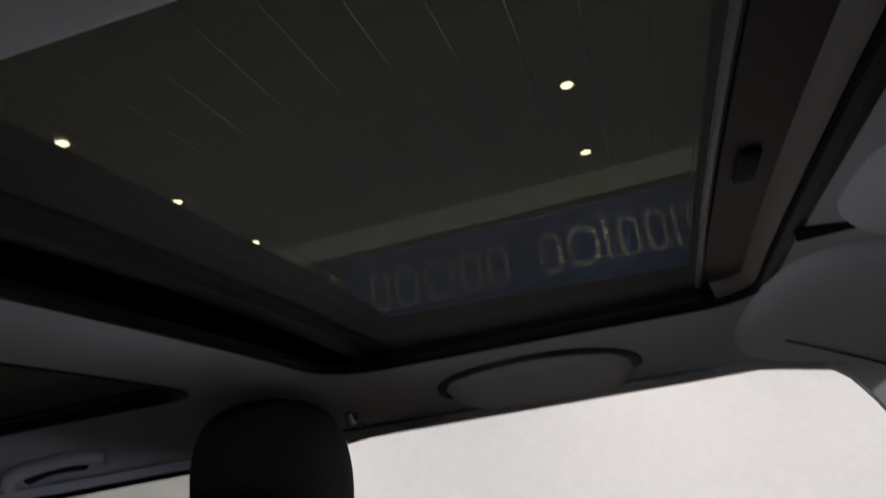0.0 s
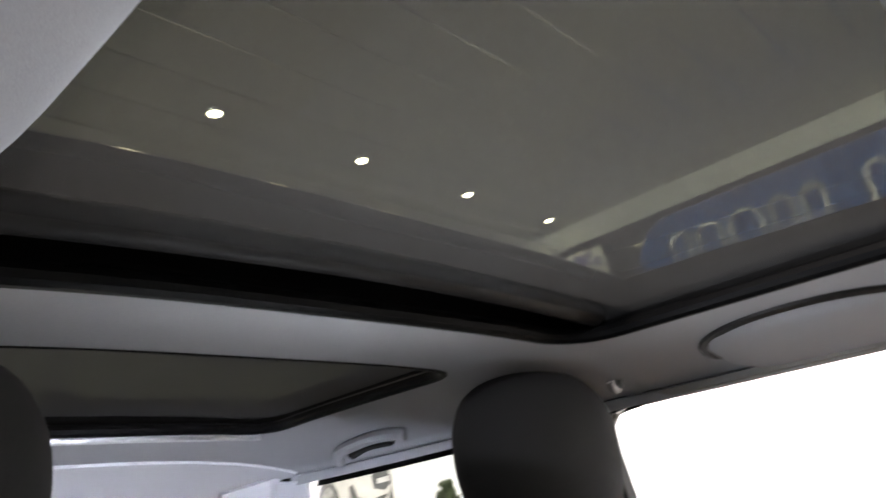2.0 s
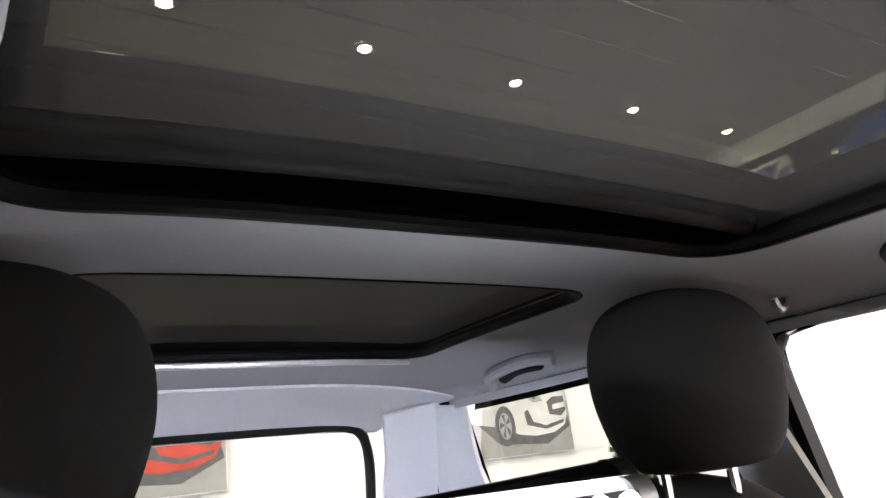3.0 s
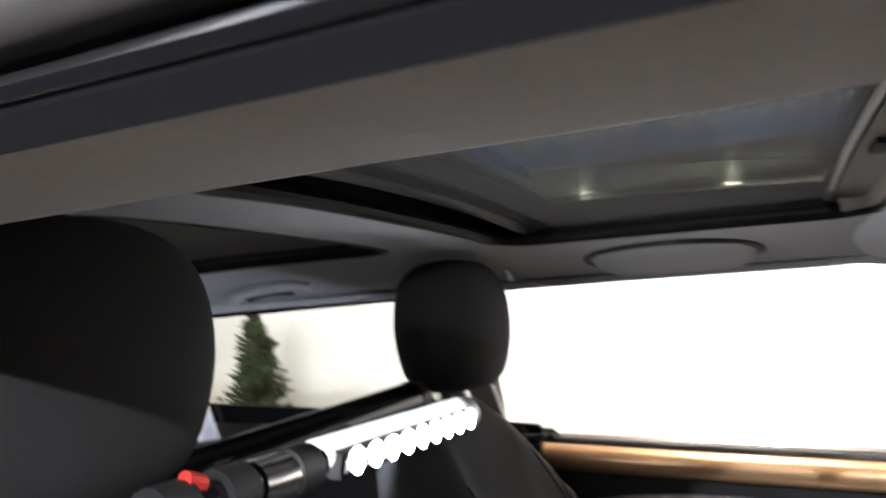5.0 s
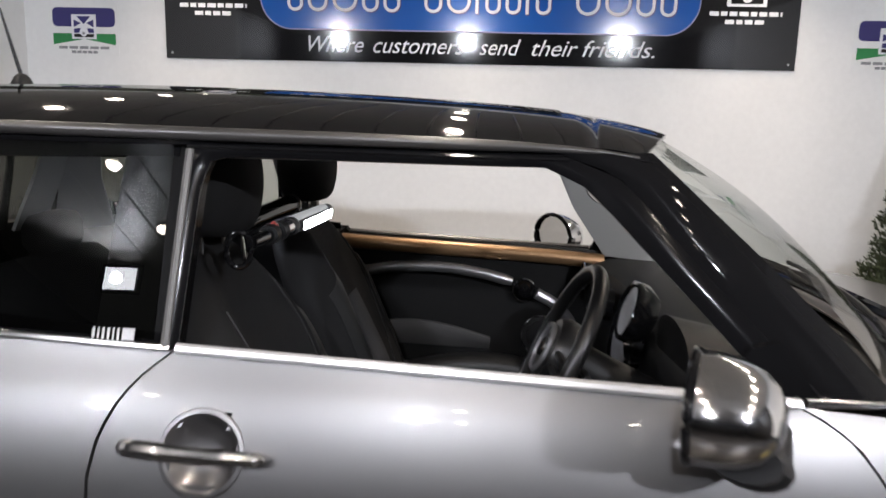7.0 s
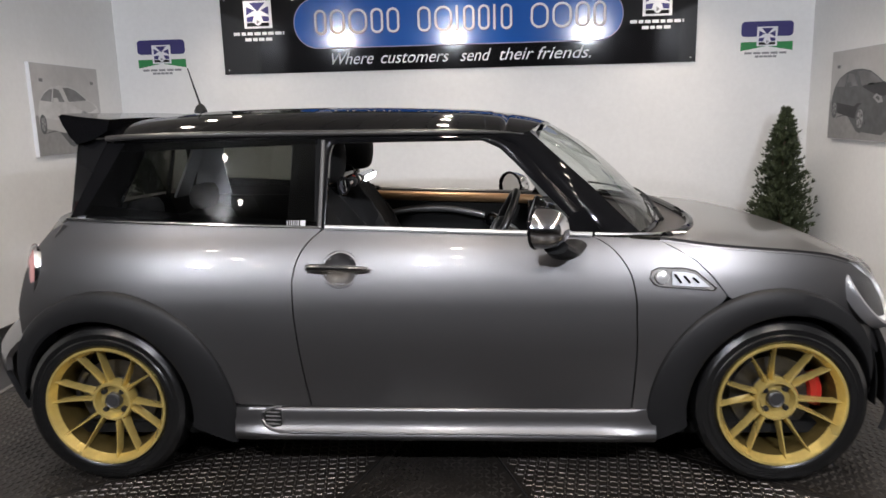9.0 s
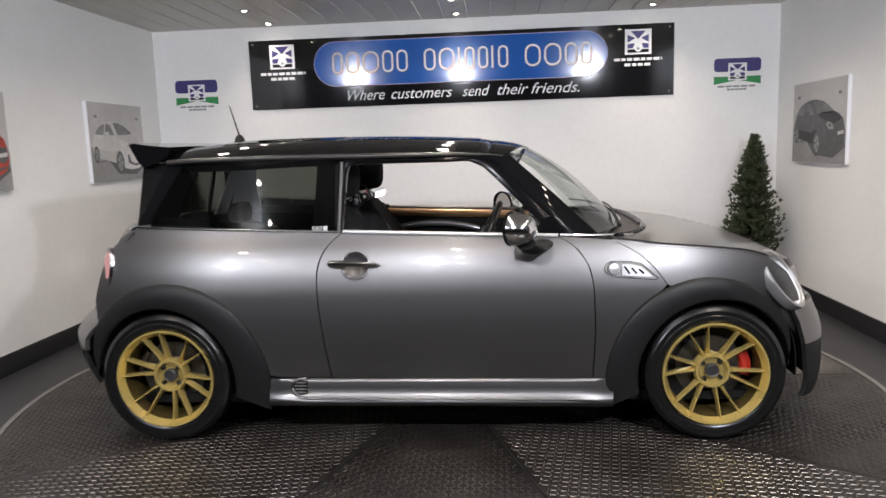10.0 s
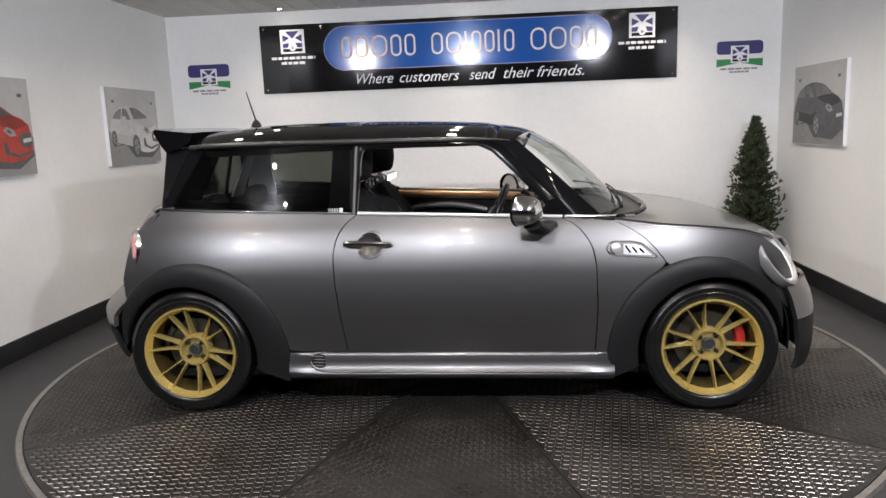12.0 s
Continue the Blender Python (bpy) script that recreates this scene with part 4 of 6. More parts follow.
# tailgate glass and spoiler
v, f = grid(25, 8, lambda u, w: (-1.57 + 0.19 * w + 0.165 * (2 * u - 1) ** 2 * (1 - w), (2 * u - 1) * (0.60 - 0.10 * w), 0.98 + 0.34 * w))
rg = obj("tailgate_glass", v, f, M_FARGLASS, car, "tailgate window")
rg.visible_shadow = False
for s in (-1, 1):
    def tail_edge(u, w, s=s):
        a = Vector((-1.40 + 0.16 * w, s * (half_top(-1.40 + 0.16 * w, 0.99 + 0.30 * w) - 0.012), 0.99 + 0.30 * w))
        b = Vector((-1.405 + 0.015 * w, s * (0.595 - 0.10 * w), 0.985 + 0.335 * w))
        return a.lerp(b, u)
    v, f = grid(6, 10, tail_edge)
    obj("tailgate_pillar", v, f if s > 0 else [g[::-1] for g in f], M_POST, car, "gloss black tailgate pillar", thick=0.015)
SPOIL = [(-1.26, 1.362), (-1.38, 1.372), (-1.50, 1.386), (-1.515, 1.378), (-1.50, 1.345), (-1.47, 1.30), (-1.44, 1.27), (-1.36, 1.285), (-1.28, 1.318)]
sp = []
for t in np.linspace(-1, 1, 17):
    k = 1 - 0.22 * abs(t) ** 4
    sp.append([(-1.26 + (x + 1.26) * k + 0.03 * t * t, 0.56 * t, z - 0.006 * abs(t) ** 3) for x, z in SPOIL])
n = len(SPOIL)
sv = [q for r in sp for q in r]
sf = [(j * n + i, j * n + (i + 1) % n, (j + 1) * n + (i + 1) % n, (j + 1) * n + i) for j in range(16) for i in range(n)] + [tuple(range(n)), tuple(16 * n + i for i in range(n))[::-1]]
obj("roof_spoiler", sv, [g[::-1] for g in sf], M_BLACK, car, "gloss black roof spoiler")
# aerial
aer = empty("aerial")
aer.parent = car
obj("aerial_base", *lathe([(0.030, -0.006), (0.028, 0.006), (0.018, 0.026), (0.009, 0.034), (0.0001, 0.036)], 14, Matrix.Translation((-1.09, 0, 1.383))), M_PLASTIC, aer)
obj("mast", *tube([(-1.09, 0, 1.41), (-1.115, 0, 1.50), (-1.135, 0, 1.575)], [0.005, 0.004, 0.0025], 8), M_PLASTIC, aer)


# ---- wheels ----
def wheel():
    w = empty("wheel")
    w.parent = car
    tyre = obj("tyre", *lathe([(0.214, -0.09), (0.240, -0.105), (0.28, -0.108), (0.298, -0.095), (0.305, -0.06), (0.306, 0.0), (0.305, 0.06), (0.298, 0.095), (0.28, 0.108), (0.262, 0.108), (0.258, 0.112), (0.250, 0.113), (0.240, 0.111), (0.230, 0.104), (0.220, 0.090)], 72), M_RUBBER, w, "low profile black tyre")
    rim = obj("rim", *lathe([(0.222, 0.098), (0.229, 0.106), (0.227, 0.113), (0.219, 0.112), (0.212, 0.100), (0.207, 0.088), (0.202, 0.080)], 72), M_GOLD, w, "gold painted alloy rim")
    # deep part of the gold rim, its shade painted in
    obj("barrel", *lathe([(0.202, 0.080), (0.196, 0.055), (0.193, 0.0), (0.192, -0.09), (0.215, -0.10)], 60), M_BARREL_SHADE, w)
    hub = obj("hub", *lathe([(0.082, 0.02), (0.080, 0.055), (0.073, 0.065), (0.064, 0.064), (0.052, 0.040), (0.034, 0.036), (0.0001, 0.036)], 40), M_GOLD, w)
    obj("centre_cap", *lathe([(0.031, 0.034), (0.030, 0.056), (0.026, 0.059), (0.022, 0.056), (0.0001, 0.056)], 28), M_CAP, w, "dark grey centre cap")
    for k in range(4):
        a = radians(45 + 90 * k)
        obj("bolt", *lathe([(0.011, 0.045), (0.010, 0.060), (0.0001, 0.062)], 10, Matrix.Translation((0.050 * math.cos(a), 0.050 * math.sin(a), -0.008))), M_PLASTIC, w)
    for k in range(6):
        for s in (-1, 1):
            a0, a1 = radians(60 * k + 9 * s + 46), radians(60 * k + 12.0 * s + 46)
            pts, wid, hgt = [], [], []
            for t in (0.0, 0.12, 0.3, 0.6, 0.85, 1.0):
                r = 0.066 + (0.222 - 0.066) * t
                a = a0 + (a1 - a0) * t
                pts.append((r * math.cos(a), r * math.sin(a), 0.054 + 0.045 * t ** 1.3))
                wid.append(0.023 - 0.0135 * min(1, t * 2.4))
            verts = []
            for (px, py, pz), wd in zip(pts, wid):
                rr = math.hypot(px, py)
                tx, ty = -py / rr, px / rr
                for o, h in ((-wd * 0.6, -0.034), (-wd * 0.5, -0.006), (-wd * 0.16, 0.005), (wd * 0.16, 0.005), (wd * 0.5, -0.006), (wd * 0.6, -0.034)):
                    verts.append((px + tx * o, py + ty * o, pz + h))
            faces = [(j * 6 + i, j * 6 + (i + 1) % 6, (j + 1) * 6 + (i + 1) % 6, (j + 1) * 6 + i) for j in range(5) for i in range(6)]
            obj("spoke", verts, [g[::-1] for g in faces], M_GOLD, w)
    disc = obj("brake_disc", *lathe([(0.06, 0.02), (0.075, 0.018), (0.078, 0.0), (0.148, 0.0), (0.150, -0.012), (0.06, -0.012)], 48), M_STEEL, w, "steel brake disc")
    return w, rim


def place_wheel(w, x, s):
    if s < 0:
        w.matrix_basis = Matrix.Translation((x, -0.70, 0.302)) @ pose(0, 0, 0, 90, 0, 0)
    else:
        w.matrix_basis = Matrix.Translation((x, 0.70, 0.302)) @ pose(0, 0, 0, -90, 0, 0)


first_wheel, _ = wheel()
first_wheel.parent = car
place_wheel(first_wheel, -1.2335, -1)
for x, s, turn in ((1.2335, -1, 4), (-1.2335, 1, 10), (1.2335, 1, 40)):
    w = copy_thing(first_wheel, Matrix())
    place_wheel(w, x, s)
    w.matrix_basis = w.matrix_basis @ pose(0, 0, 0, 0, 0, turn)
for x in (-1.2335, 1.2335):
    for s in (-1, 1):
        big = x > 0
        k = radians(20)
        cm = Matrix.Translation((x, s * 0.70, 0.302)) @ (pose(0, 0, 0, 90, 0, 0) if s < 0 else pose(0, 0, 0, -90, 0, 0))
        pts = [(0.155 * math.cos(radians(-12 + 44 * i / 8) + (0 if big else 2.6)), 0.155 * math.sin(radians(-12 + 44 * i / 8) + (0 if big else 2.6)), 0.005) for i in range(9)]
        v, f = tube(pts, 0.026 if big else 0.016, 8, flat=0.9)
        obj("brake_caliper", [cm @ Vector(q) for q in v], f, M_RED if big else M_STEEL, car, "red brake caliper" if big else "grey rear brake caliper")
        # liner of the wheel housing
        v, f = grid(30, 2, lambda u, w, x=x, s=s: (x + 0.375 * math.cos(radians(-6 + 192 * u)), s * (0.80 - 0.10 * max(0.0, -math.cos(radians(-6 + 192 * u)) * (1 if x < 0 else -1)) ** 4 - 0.32 * w), 0.30 + 0.375 * math.sin(radians(-6 + 192 * u))))
        obj("wheel_housing", v, f, M_DARK, car, thick=0.004)
        obj("wheel_housing", *slab([(0.38 * math.cos(2 * math.pi * i / 24), 0.38 * math.sin(2 * math.pi * i / 24)) for i in range(24)], 0, 0.004, Matrix.Translation((x, s * 0.42, 0.30)) @ pose(0, 0, 0, 90, 0, 0)), M_DARK, car)

# ---- car exterior fittings ----
obj("floor_pan", *slab([(-1.55, -0.72), (1.5, -0.72), (1.5, 0.72), (-1.55, 0.72)], 0.16, 0.20), M_DARK, car)
for s in (-1, 1):
    # dark strips behind the shut lines, and the inner side panels
    for line in (REAR_SEAM, FRONT_SEAM, SHUT):
        pts = smooth_line([(x, s * (half(x, z) - 0.022), z) for x, z in line], 24)
        obj("door_shut", *tube(pts, 0.012, 6), M_DARK, car)
for nm, z0, z1, x0, x1, y in (("side_lining", 0.18, 0.93, -1.22, -0.40, 0.675), ("bulkhead_side", 0.18, 0.80, 0.60, 1.35, 0.68)):
    for s in (-1, 1):
        obj(nm, *slab([(x0, z0), (x1, z0), (x1, z1 - 0.01), (x0, z1)], 0, 0.012, Matrix.Translation((0, s * y, 0)) @ pose(0, 0, 0, 90, 0, 0)), M_DASH, car)
obj("bulkhead", *slab([(-0.70, 0.2), (0.70, 0.2), (0.70, 0.86), (-0.70, 0.86)], 0, 0.01, Matrix.Translation((0.95, 0, 0)) @ pose(0, 0, 0, 90, 0, 90)), M_DARK, car)


def door_handle(s, d):
    x, z = -0.325, 0.812
    y = half(x, z)
    h = empty("door_handle")
    h.parent = d
    tilt = math.atan2(half(x, z - 0.03) - half(x, z + 0.03), 0.06)
    m = Matrix.Translation((x, s * (y - 0.002), z)) @ Matrix.Rotation(s * tilt, 4, "X") @ pose(0, 0, 0, 90 if s < 0 else -90, 0, 0)
    obj("cup", *lathe([(0.068, 0.0005), (0.066, 0.003), (0.060, 0.004), (0.056, 0.001), (0.048, -0.010), (0.034, -0.022), (0.016, -0.027), (0.0001, -0.028)], 40, m), M_PAINT, d, "round recessed handle cup")
    pts = [(-0.118, 0.006, 0.006), (-0.108, 0.005, 0.020), (-0.07, 0.003, 0.030), (0.0, 0.0, 0.034), (0.06, -0.002, 0.030), (0.095, -0.003, 0.020), (0.108, -0.004, 0.006)]
    if s > 0:
        pts = [(px, -py, pz) for px, py, pz in pts]
    v, f = tube(smooth_line(pts, 22), [0.010, 0.013] + [0.0145] * 6 + [0.013] * 8 + [0.011] * 4 + [0.007, 0.004], 10, up=(0, 1, 0))
    obj("handle_bar", [m @ Vector(q) for q in v], f, M_HANDLE, d, "chrome handle bar")
    bpy.data.objects.remove(h)


for s, d in zip((-1, 1), doors):
    door_handle(s, d)
    skin = [o for o in d.children if o.name.startswith("door_skin")][0]
    bm = bmesh.new()
    bm.from_mesh(skin.data)
    gone = [g for g in bm.faces if math.hypot(g.calc_center_median().x + 0.325, g.calc_center_median().z - 0.812) < 0.056]
    bmesh.ops.delete(bm, geom=gone, context="FACES")
    bm.to_mesh(skin.data)
    bm.free()


def door_mirror(s, d, fold=0.0):
    mm = empty("door_mirror")
    mm.parent = car
    c = Vector((0.415, -0.94, 0.972)) if s < 0 else Vector((0.385, 0.90, 0.930))
    mw, mh = (0.092, 0.068) if s < 0 else (0.098, 0.080)
    # bowl: rounded shell, open to the rear
    def bowl(u, v):
        a = 2 * math.pi * u
        r = [1.0, 1.02, 1.0, 0.94, 0.82, 0.62, 0.34, 0.001][round(v * 7)]
        x = [-0.058, -0.050, -0.026, 0.0, 0.022, 0.038, 0.048, 0.052][round(v * 7)]
        return (c.x + x, c.y + mw * r * math.cos(a), c.z + mh * r * math.sin(a) - 0.02 * (x + 0.06))
    v, f = grid(36, 8, bowl, wrap=True)
    obj("mirror_shell", v, f, M_CHROME, mm, "chrome mirror cap", thick=0.004)
    obj("mirror_glass", *lathe([(0.0001, 0.0), (0.062, 0.0)], 32, Matrix.Translation((c.x - 0.052, c.y, c.z)) @ Matrix.Diagonal((1, mw / 0.0667, mh / 0.0667, 1)) @ pose(0, 0, 0, 0, -90, 0)), M_MIRROR, mm, "oval mirror glass")
    obj("mirror_rim", *tube([(c.x - 0.058, c.y + (mw - 0.002) * math.cos(t), c.z + (mh - 0.002) * math.sin(t)) for t in np.linspace(0, 2 * math.pi, 33)[:-1]], 0.007, 8, closed=True), M_BLACK, mm)
    arm = [(c.x + 0.005, c.y, c.z - 0.062), (c.x + 0.03, c.y - s * 0.03, c.z - 0.085), (c.x + 0.06, c.y - s * 0.09, c.z - 0.095), (c.x + 0.09, s * 0.775, 0.885)]
    obj("mirror_foot", *tube(smooth_line(arm, 12), [0.050, 0.052, 0.052, 0.050, 0.048, 0.045, 0.043, 0.042, 0.042, 0.042, 0.042, 0.042], 14, flat=0.55), M_PLASTIC, mm, "black plastic mirror foot")
    obj("mirror_base", *slab([(0.45, 0.905), (0.62, 0.90), (0.545, 1.0), (0.50, 0.99)], 0, 0.02, Matrix.Translation((0, s * 0.70 - (0 if s < 0 else -0.02), 0)) @ pose(0, 0, 0, 90, 0, 0)), M_POST, mm)
    return mm


for s, d in zip((-1, 1), doors):
    mm = door_mirror(s, d)
    for ob in [o for o in mm.children if o.name.startswith(("mirror_shell", "mirror_glass", "mirror_rim"))]:
        c = Vector((0.385, 0.90, 0.930)) if s > 0 else Vector((0.415, -0.94, 0.972))
        turn = Matrix.Translation(c) @ Matrix.Rotation(radians(-20 if s < 0 else 36), 4, "Z") @ Matrix.Translation(-c)
        ob.data.transform(turn)

# side repeater in its trim behind the front wheel arch
for s in (-1, 1):
    sl = empty("side_scuttle")
    sl.parent = car
    out = [(0.755, 0.772), (0.762, 0.795), (0.785, 0.808), (0.87, 0.806), (0.915, 0.796), (0.985, 0.735), (0.975, 0.728), (0.80, 0.742), (0.768, 0.752)]
    def lay(p, o, s=s):
        return Vector((p[0], s * (half(*p) + o), p[1]))
    n = len(out)
    cx, cz = 0.86, 0.77
    ring = []
    for k, o in ((1.0, 0.001), (0.985, 0.007), (0.955, 0.008), (0.945, 0.003)):
        ring += [lay((cx + (x - cx) * k, cz + (z - cz) * k), o) for x, z in out]
    f = [(j * n + i, j * n + (i + 1) % n, (j + 1) * n + (i + 1) % n, (j + 1) * n + i) for j in range(3) for i in range(n)]
    f.append(tuple(3 * n + i for i in range(n)))
    obj("trim", ring, f if s > 0 else [g[::-1] for g in f], M_STEEL, sl)
    obj("repeater", *lathe([(0.024, 0.0), (0.022, 0.010), (0.012, 0.014), (0.0001, 0.015)], 24, aim(lay((0.797, 0.776), 0.006), (0, s, 0.1))), M_BRIGHT, sl, "round clear side repeater lamp")
    inner = [(0.832, 0.795), (0.875, 0.793), (0.91, 0.784), (0.958, 0.742), (0.90, 0.744), (0.83, 0.75)]
    obj("grille", [lay(p, 0.007) for p in inner] + [lay(p, 0.011) for p in inner], [tuple(range(6)), tuple(range(6, 12))[::-1]] + [(i, (i + 1) % 6, (i + 1) % 6 + 6, i + 6) for i in range(6)], M_SATIN, sl, "satin chrome side grille")
    for k in range(3):
        obj("grille_bar", *tube([lay((0.84 + 0.03 * k, 0.787 - 0.006 * k), 0.013), lay((0.86 + 0.03 * k, 0.757), 0.013)], 0.004, 6), M_BLACK, sl)
    # headlamp
    hl = empty("headlamp")
    hl.parent = car
    m = aim((1.540, s * 0.690, 0.694), (0.62, s * 0.54, 0.57)) @ Matrix.Diagonal((0.95, 1.20, 1, 1))
    obj("bezel", *lathe([(0.118, -0.03), (0.124, 0.0), (0.120, 0.014), (0.110, 0.016), (0.104, 0.006)], 40, m), M_SATIN, hl, "satin silver headlamp surround")
    obj("reflector", *lathe([(0.104, 0.004), (0.085, -0.02), (0.05, -0.045), (0.0001, -0.05)], 40, m), M_LAMPCUP, hl)
    obj("projector", *lathe([(0.040, -0.05), (0.042, -0.01), (0.032, 0.0), (0.0001, 0.006)], 28, m @ Matrix.Translation((0.0, 0.03, 0))), M_CHROME, hl)
    obj("indicator", *lathe([(0.026, -0.04), (0.026, -0.012), (0.0001, -0.006)], 20, m @ Matrix.Translation((0.01, -0.055, 0))), M_SATIN, hl)
    lens = obj("lens", *lathe([(0.110, 0.012), (0.090, 0.026), (0.05, 0.036), (0.0001, 0.040)], 40, m), M_CLEAR, hl, "clear headlamp lens")
    lens.visible_shadow = False
    # tail lamp
    tl = empty("tail_lamp")
    tl.parent = car
    m = aim((-1.512, s * 0.700, 0.778), (-0.72, s * 0.68, 0.14)) @ Matrix.Diagonal((0.62, 1.22, 1, 1))
    obj("bezel", *lathe([(0.10, -0.02), (0.105, 0.004), (0.098, 0.014), (0.088, 0.010)], 36, m), M_CHROME, tl, "chrome tail lamp surround")
    obj("lens", *lathe([(0.090, 0.008), (0.06, 0.022), (0.0001, 0.026)], 36, m), M_REDLENS, tl, "red tail lamp lens")

# window sticker, drawn as plain white bars
stk = empty("window_sticker")
stk.parent = car
xx = -0.526
for wd in (0.004, 0.003, 0.004, 0.004, 0.003, 0.004, 0.020):
    pts = [(xx, 0.963), (xx + wd, 0.963), (xx + wd, 0.981), (xx, 0.981)]
    obj("bar", [(x, -(half_top(x, z) + 0.0015), z) for x, z in pts], [(0, 1, 2, 3)], M_STICKER, stk, smooth=False)
    xx += wd + 0.0045

# wipers
for s, y0 in ((1, -0.42), (1, 0.10)):
    wp = empty("wiper")
    wp.parent = car
    def on_screen(u, v):
        p = Vector(screen_f(u, v))
        return p + Vector((0.012, 0, 0.014))
    u0 = 0.5 + y0 / 1.33
    obj("wiper_arm", *tube([on_screen(u0, -0.02), on_screen(u0 + 0.06, 0.04), on_screen(u0 + 0.26, 0.08)], [0.010, 0.007, 0.004], 8), M_PLASTIC, wp)
    obj("wiper_blade", *tube([on_screen(u0 + 0.04 + 0.045 * i, 0.055 + 0.006 * i) for i in range(9)], 0.005, 6), M_PLASTIC, wp)

# ---- car interior ----
def soft(name, pts_fn, nu, nv, material, parent, label=""):
    v, f = grid(nu, nv, pts_fn, wrap=True)
    n = nu
    f = list(f) + [tuple(range(n))[::-1], tuple((nv - 1) * n + i for i in range(n))]
    return obj(name, v, f, material, parent, label, angle=60)


def superell(t, a, b, p=0.6):
    c, s = math.cos(t), math.sin(t)
    return (a * math.copysign(abs(c) ** p, c), b * math.copysign(abs(s) ** p, s))


def front_seat(yc):
    st = empty("front_seat")
    st.parent = car
    # headrest: egg-shaped pad
    hr = smooth_line([(1.085, 0.060, 0.040), (1.091, 0.088, 0.058), (1.112, 0.112, 0.072), (1.15, 0.128, 0.080), (1.19, 0.136, 0.082), (1.234, 0.132, 0.078), (1.270, 0.112, 0.066), (1.291, 0.072, 0.045), (1.298, 0.025, 0.015)], 26)
    soft("headrest", lambda u, v: (-0.452 + superell(2 * math.pi * u, hr[round(v * 25)].z, 1, 0.85)[0], yc + superell(2 * math.pi * u, 1, hr[round(v * 25)].y, 0.8)[1], hr[round(v * 25)].x), 48, 26, M_CLOTH, st, "rounded black cloth headrest")
    for q in (-0.06, 0.06):
        obj("headrest_post", *tube([(-0.465, yc + q, 1.00), (-0.465, yc + q, 1.10)], 0.007, 8), M_CHROME, st, "chrome headrest post")
    # backrest, leaning back; the sides swell into bolsters
    prof = [(0.42, -0.20, 0.19, 0.085), (0.50, -0.235, 0.235, 0.090), (0.60, -0.275, 0.255, 0.092), (0.70, -0.315, 0.262, 0.088), (0.80, -0.352, 0.260, 0.082), (0.88, -0.385, 0.247, 0.076), (0.95, -0.415, 0.225, 0.070), (1.00, -0.437, 0.195, 0.062), (1.04, -0.455, 0.155, 0.052), (1.065, -0.465, 0.11, 0.042), (1.08, -0.47, 0.04, 0.02)]
    zs = [q[0] for q in prof]

    def row(z):
        return [float(np.interp(z, zs, [q[k] for q in prof])) for k in (1, 2, 3)]

    def swell(r, z):
        return 0.040 * math.exp(-((abs(r) - 0.74) / 0.20) ** 2) * min(1, max(0, (1.06 - z) / 0.2)) - 0.012 * math.exp(-(r / 0.45) ** 2)

    def pad(u, v):
        z = zs[0] + (zs[-1] - zs[0]) * v
        x, w, d = row(z)
        c, q = math.cos(2 * math.pi * u), math.sin(2 * math.pi * u)
        ex, ey = superell(2 * math.pi * u, d, w, 0.7)
        return (x - 0.04 + ex + (swell(ey / w, z) if c > 0 else 0) * min(1, abs(c) * 3), yc + ey, z)
    soft("backrest", pad, 112, 40, M_CLOTH, st, "black cloth backrest with swelling side bolsters")

    def skin(y, z, o=0.002):
        x, w, d = row(z)
        r = y / w
        return Vector((x - 0.04 + d * (max(0.0, 1 - abs(r) ** (2 / 0.7))) ** 0.35 + swell(r, z) + o, yc + y, z))
    for s in (-1, 1):
        obj("seam", *tube([skin(s * (0.125 + 0.035 * math.sin(i / 23 * 2.4)), 0.50 + 0.46 * i / 23, 0.001) for i in range(24)], 0.0022, 6), M_PLASTIC, st)
        v, f = grid(6, 12, lambda u, w, s=s: skin(s * (0.168 + 0.062 * u), 0.50 + (0.40 - 0.06 * u) * w, 0.005))
        obj("bolster_panel", v, f if s > 0 else [g[::-1] for g in f], M_LEATHER, st, "black leather side bolster panel", thick=0.002)
    v, f = grid(12, 12, lambda u, w: skin((u - 0.5) * 0.20 * (1 - 0.35 * w ** 2), 0.50 + 0.30 * w, 0.006))
    obj("backrest_insert", v, f, M_CLOTH2, st, "grey cloth backrest panel", thick=0.003)
    soft("cushion", lambda u, v: (0.06 + superell(2 * math.pi * u, 0.27, 1, 0.5)[0] * (1, 1, 0.97, 0.85, 0.5)[round(v * 4)], yc + superell(2 * math.pi * u, 1, 0.25, 0.5)[1] * (1, 1, 0.97, 0.85, 0.5)[round(v * 4)], (0.28, 0.40, 0.46, 0.485, 0.49)[round(v * 4)]), 40, 5, M_CLOTH, st, "black cloth seat cushion")
    for s in (-1, 1):
        obj("cushion_bolster", *tube(smooth_line([(-0.18, yc + s * 0.215, 0.46), (0.0, yc + s * 0.225, 0.50), (0.2, yc + s * 0.22, 0.50), (0.31, yc + s * 0.2, 0.46)], 16), 0.05, 12, up=(0, 1, 0)), M_LEATHER, st)
    obj("seat_base", *slab([(-0.15, yc - 0.2), (0.25, yc - 0.2), (0.25, yc + 0.2), (-0.15, yc + 0.2)], 0.19, 0.30), M_PLASTIC, st)
    return st


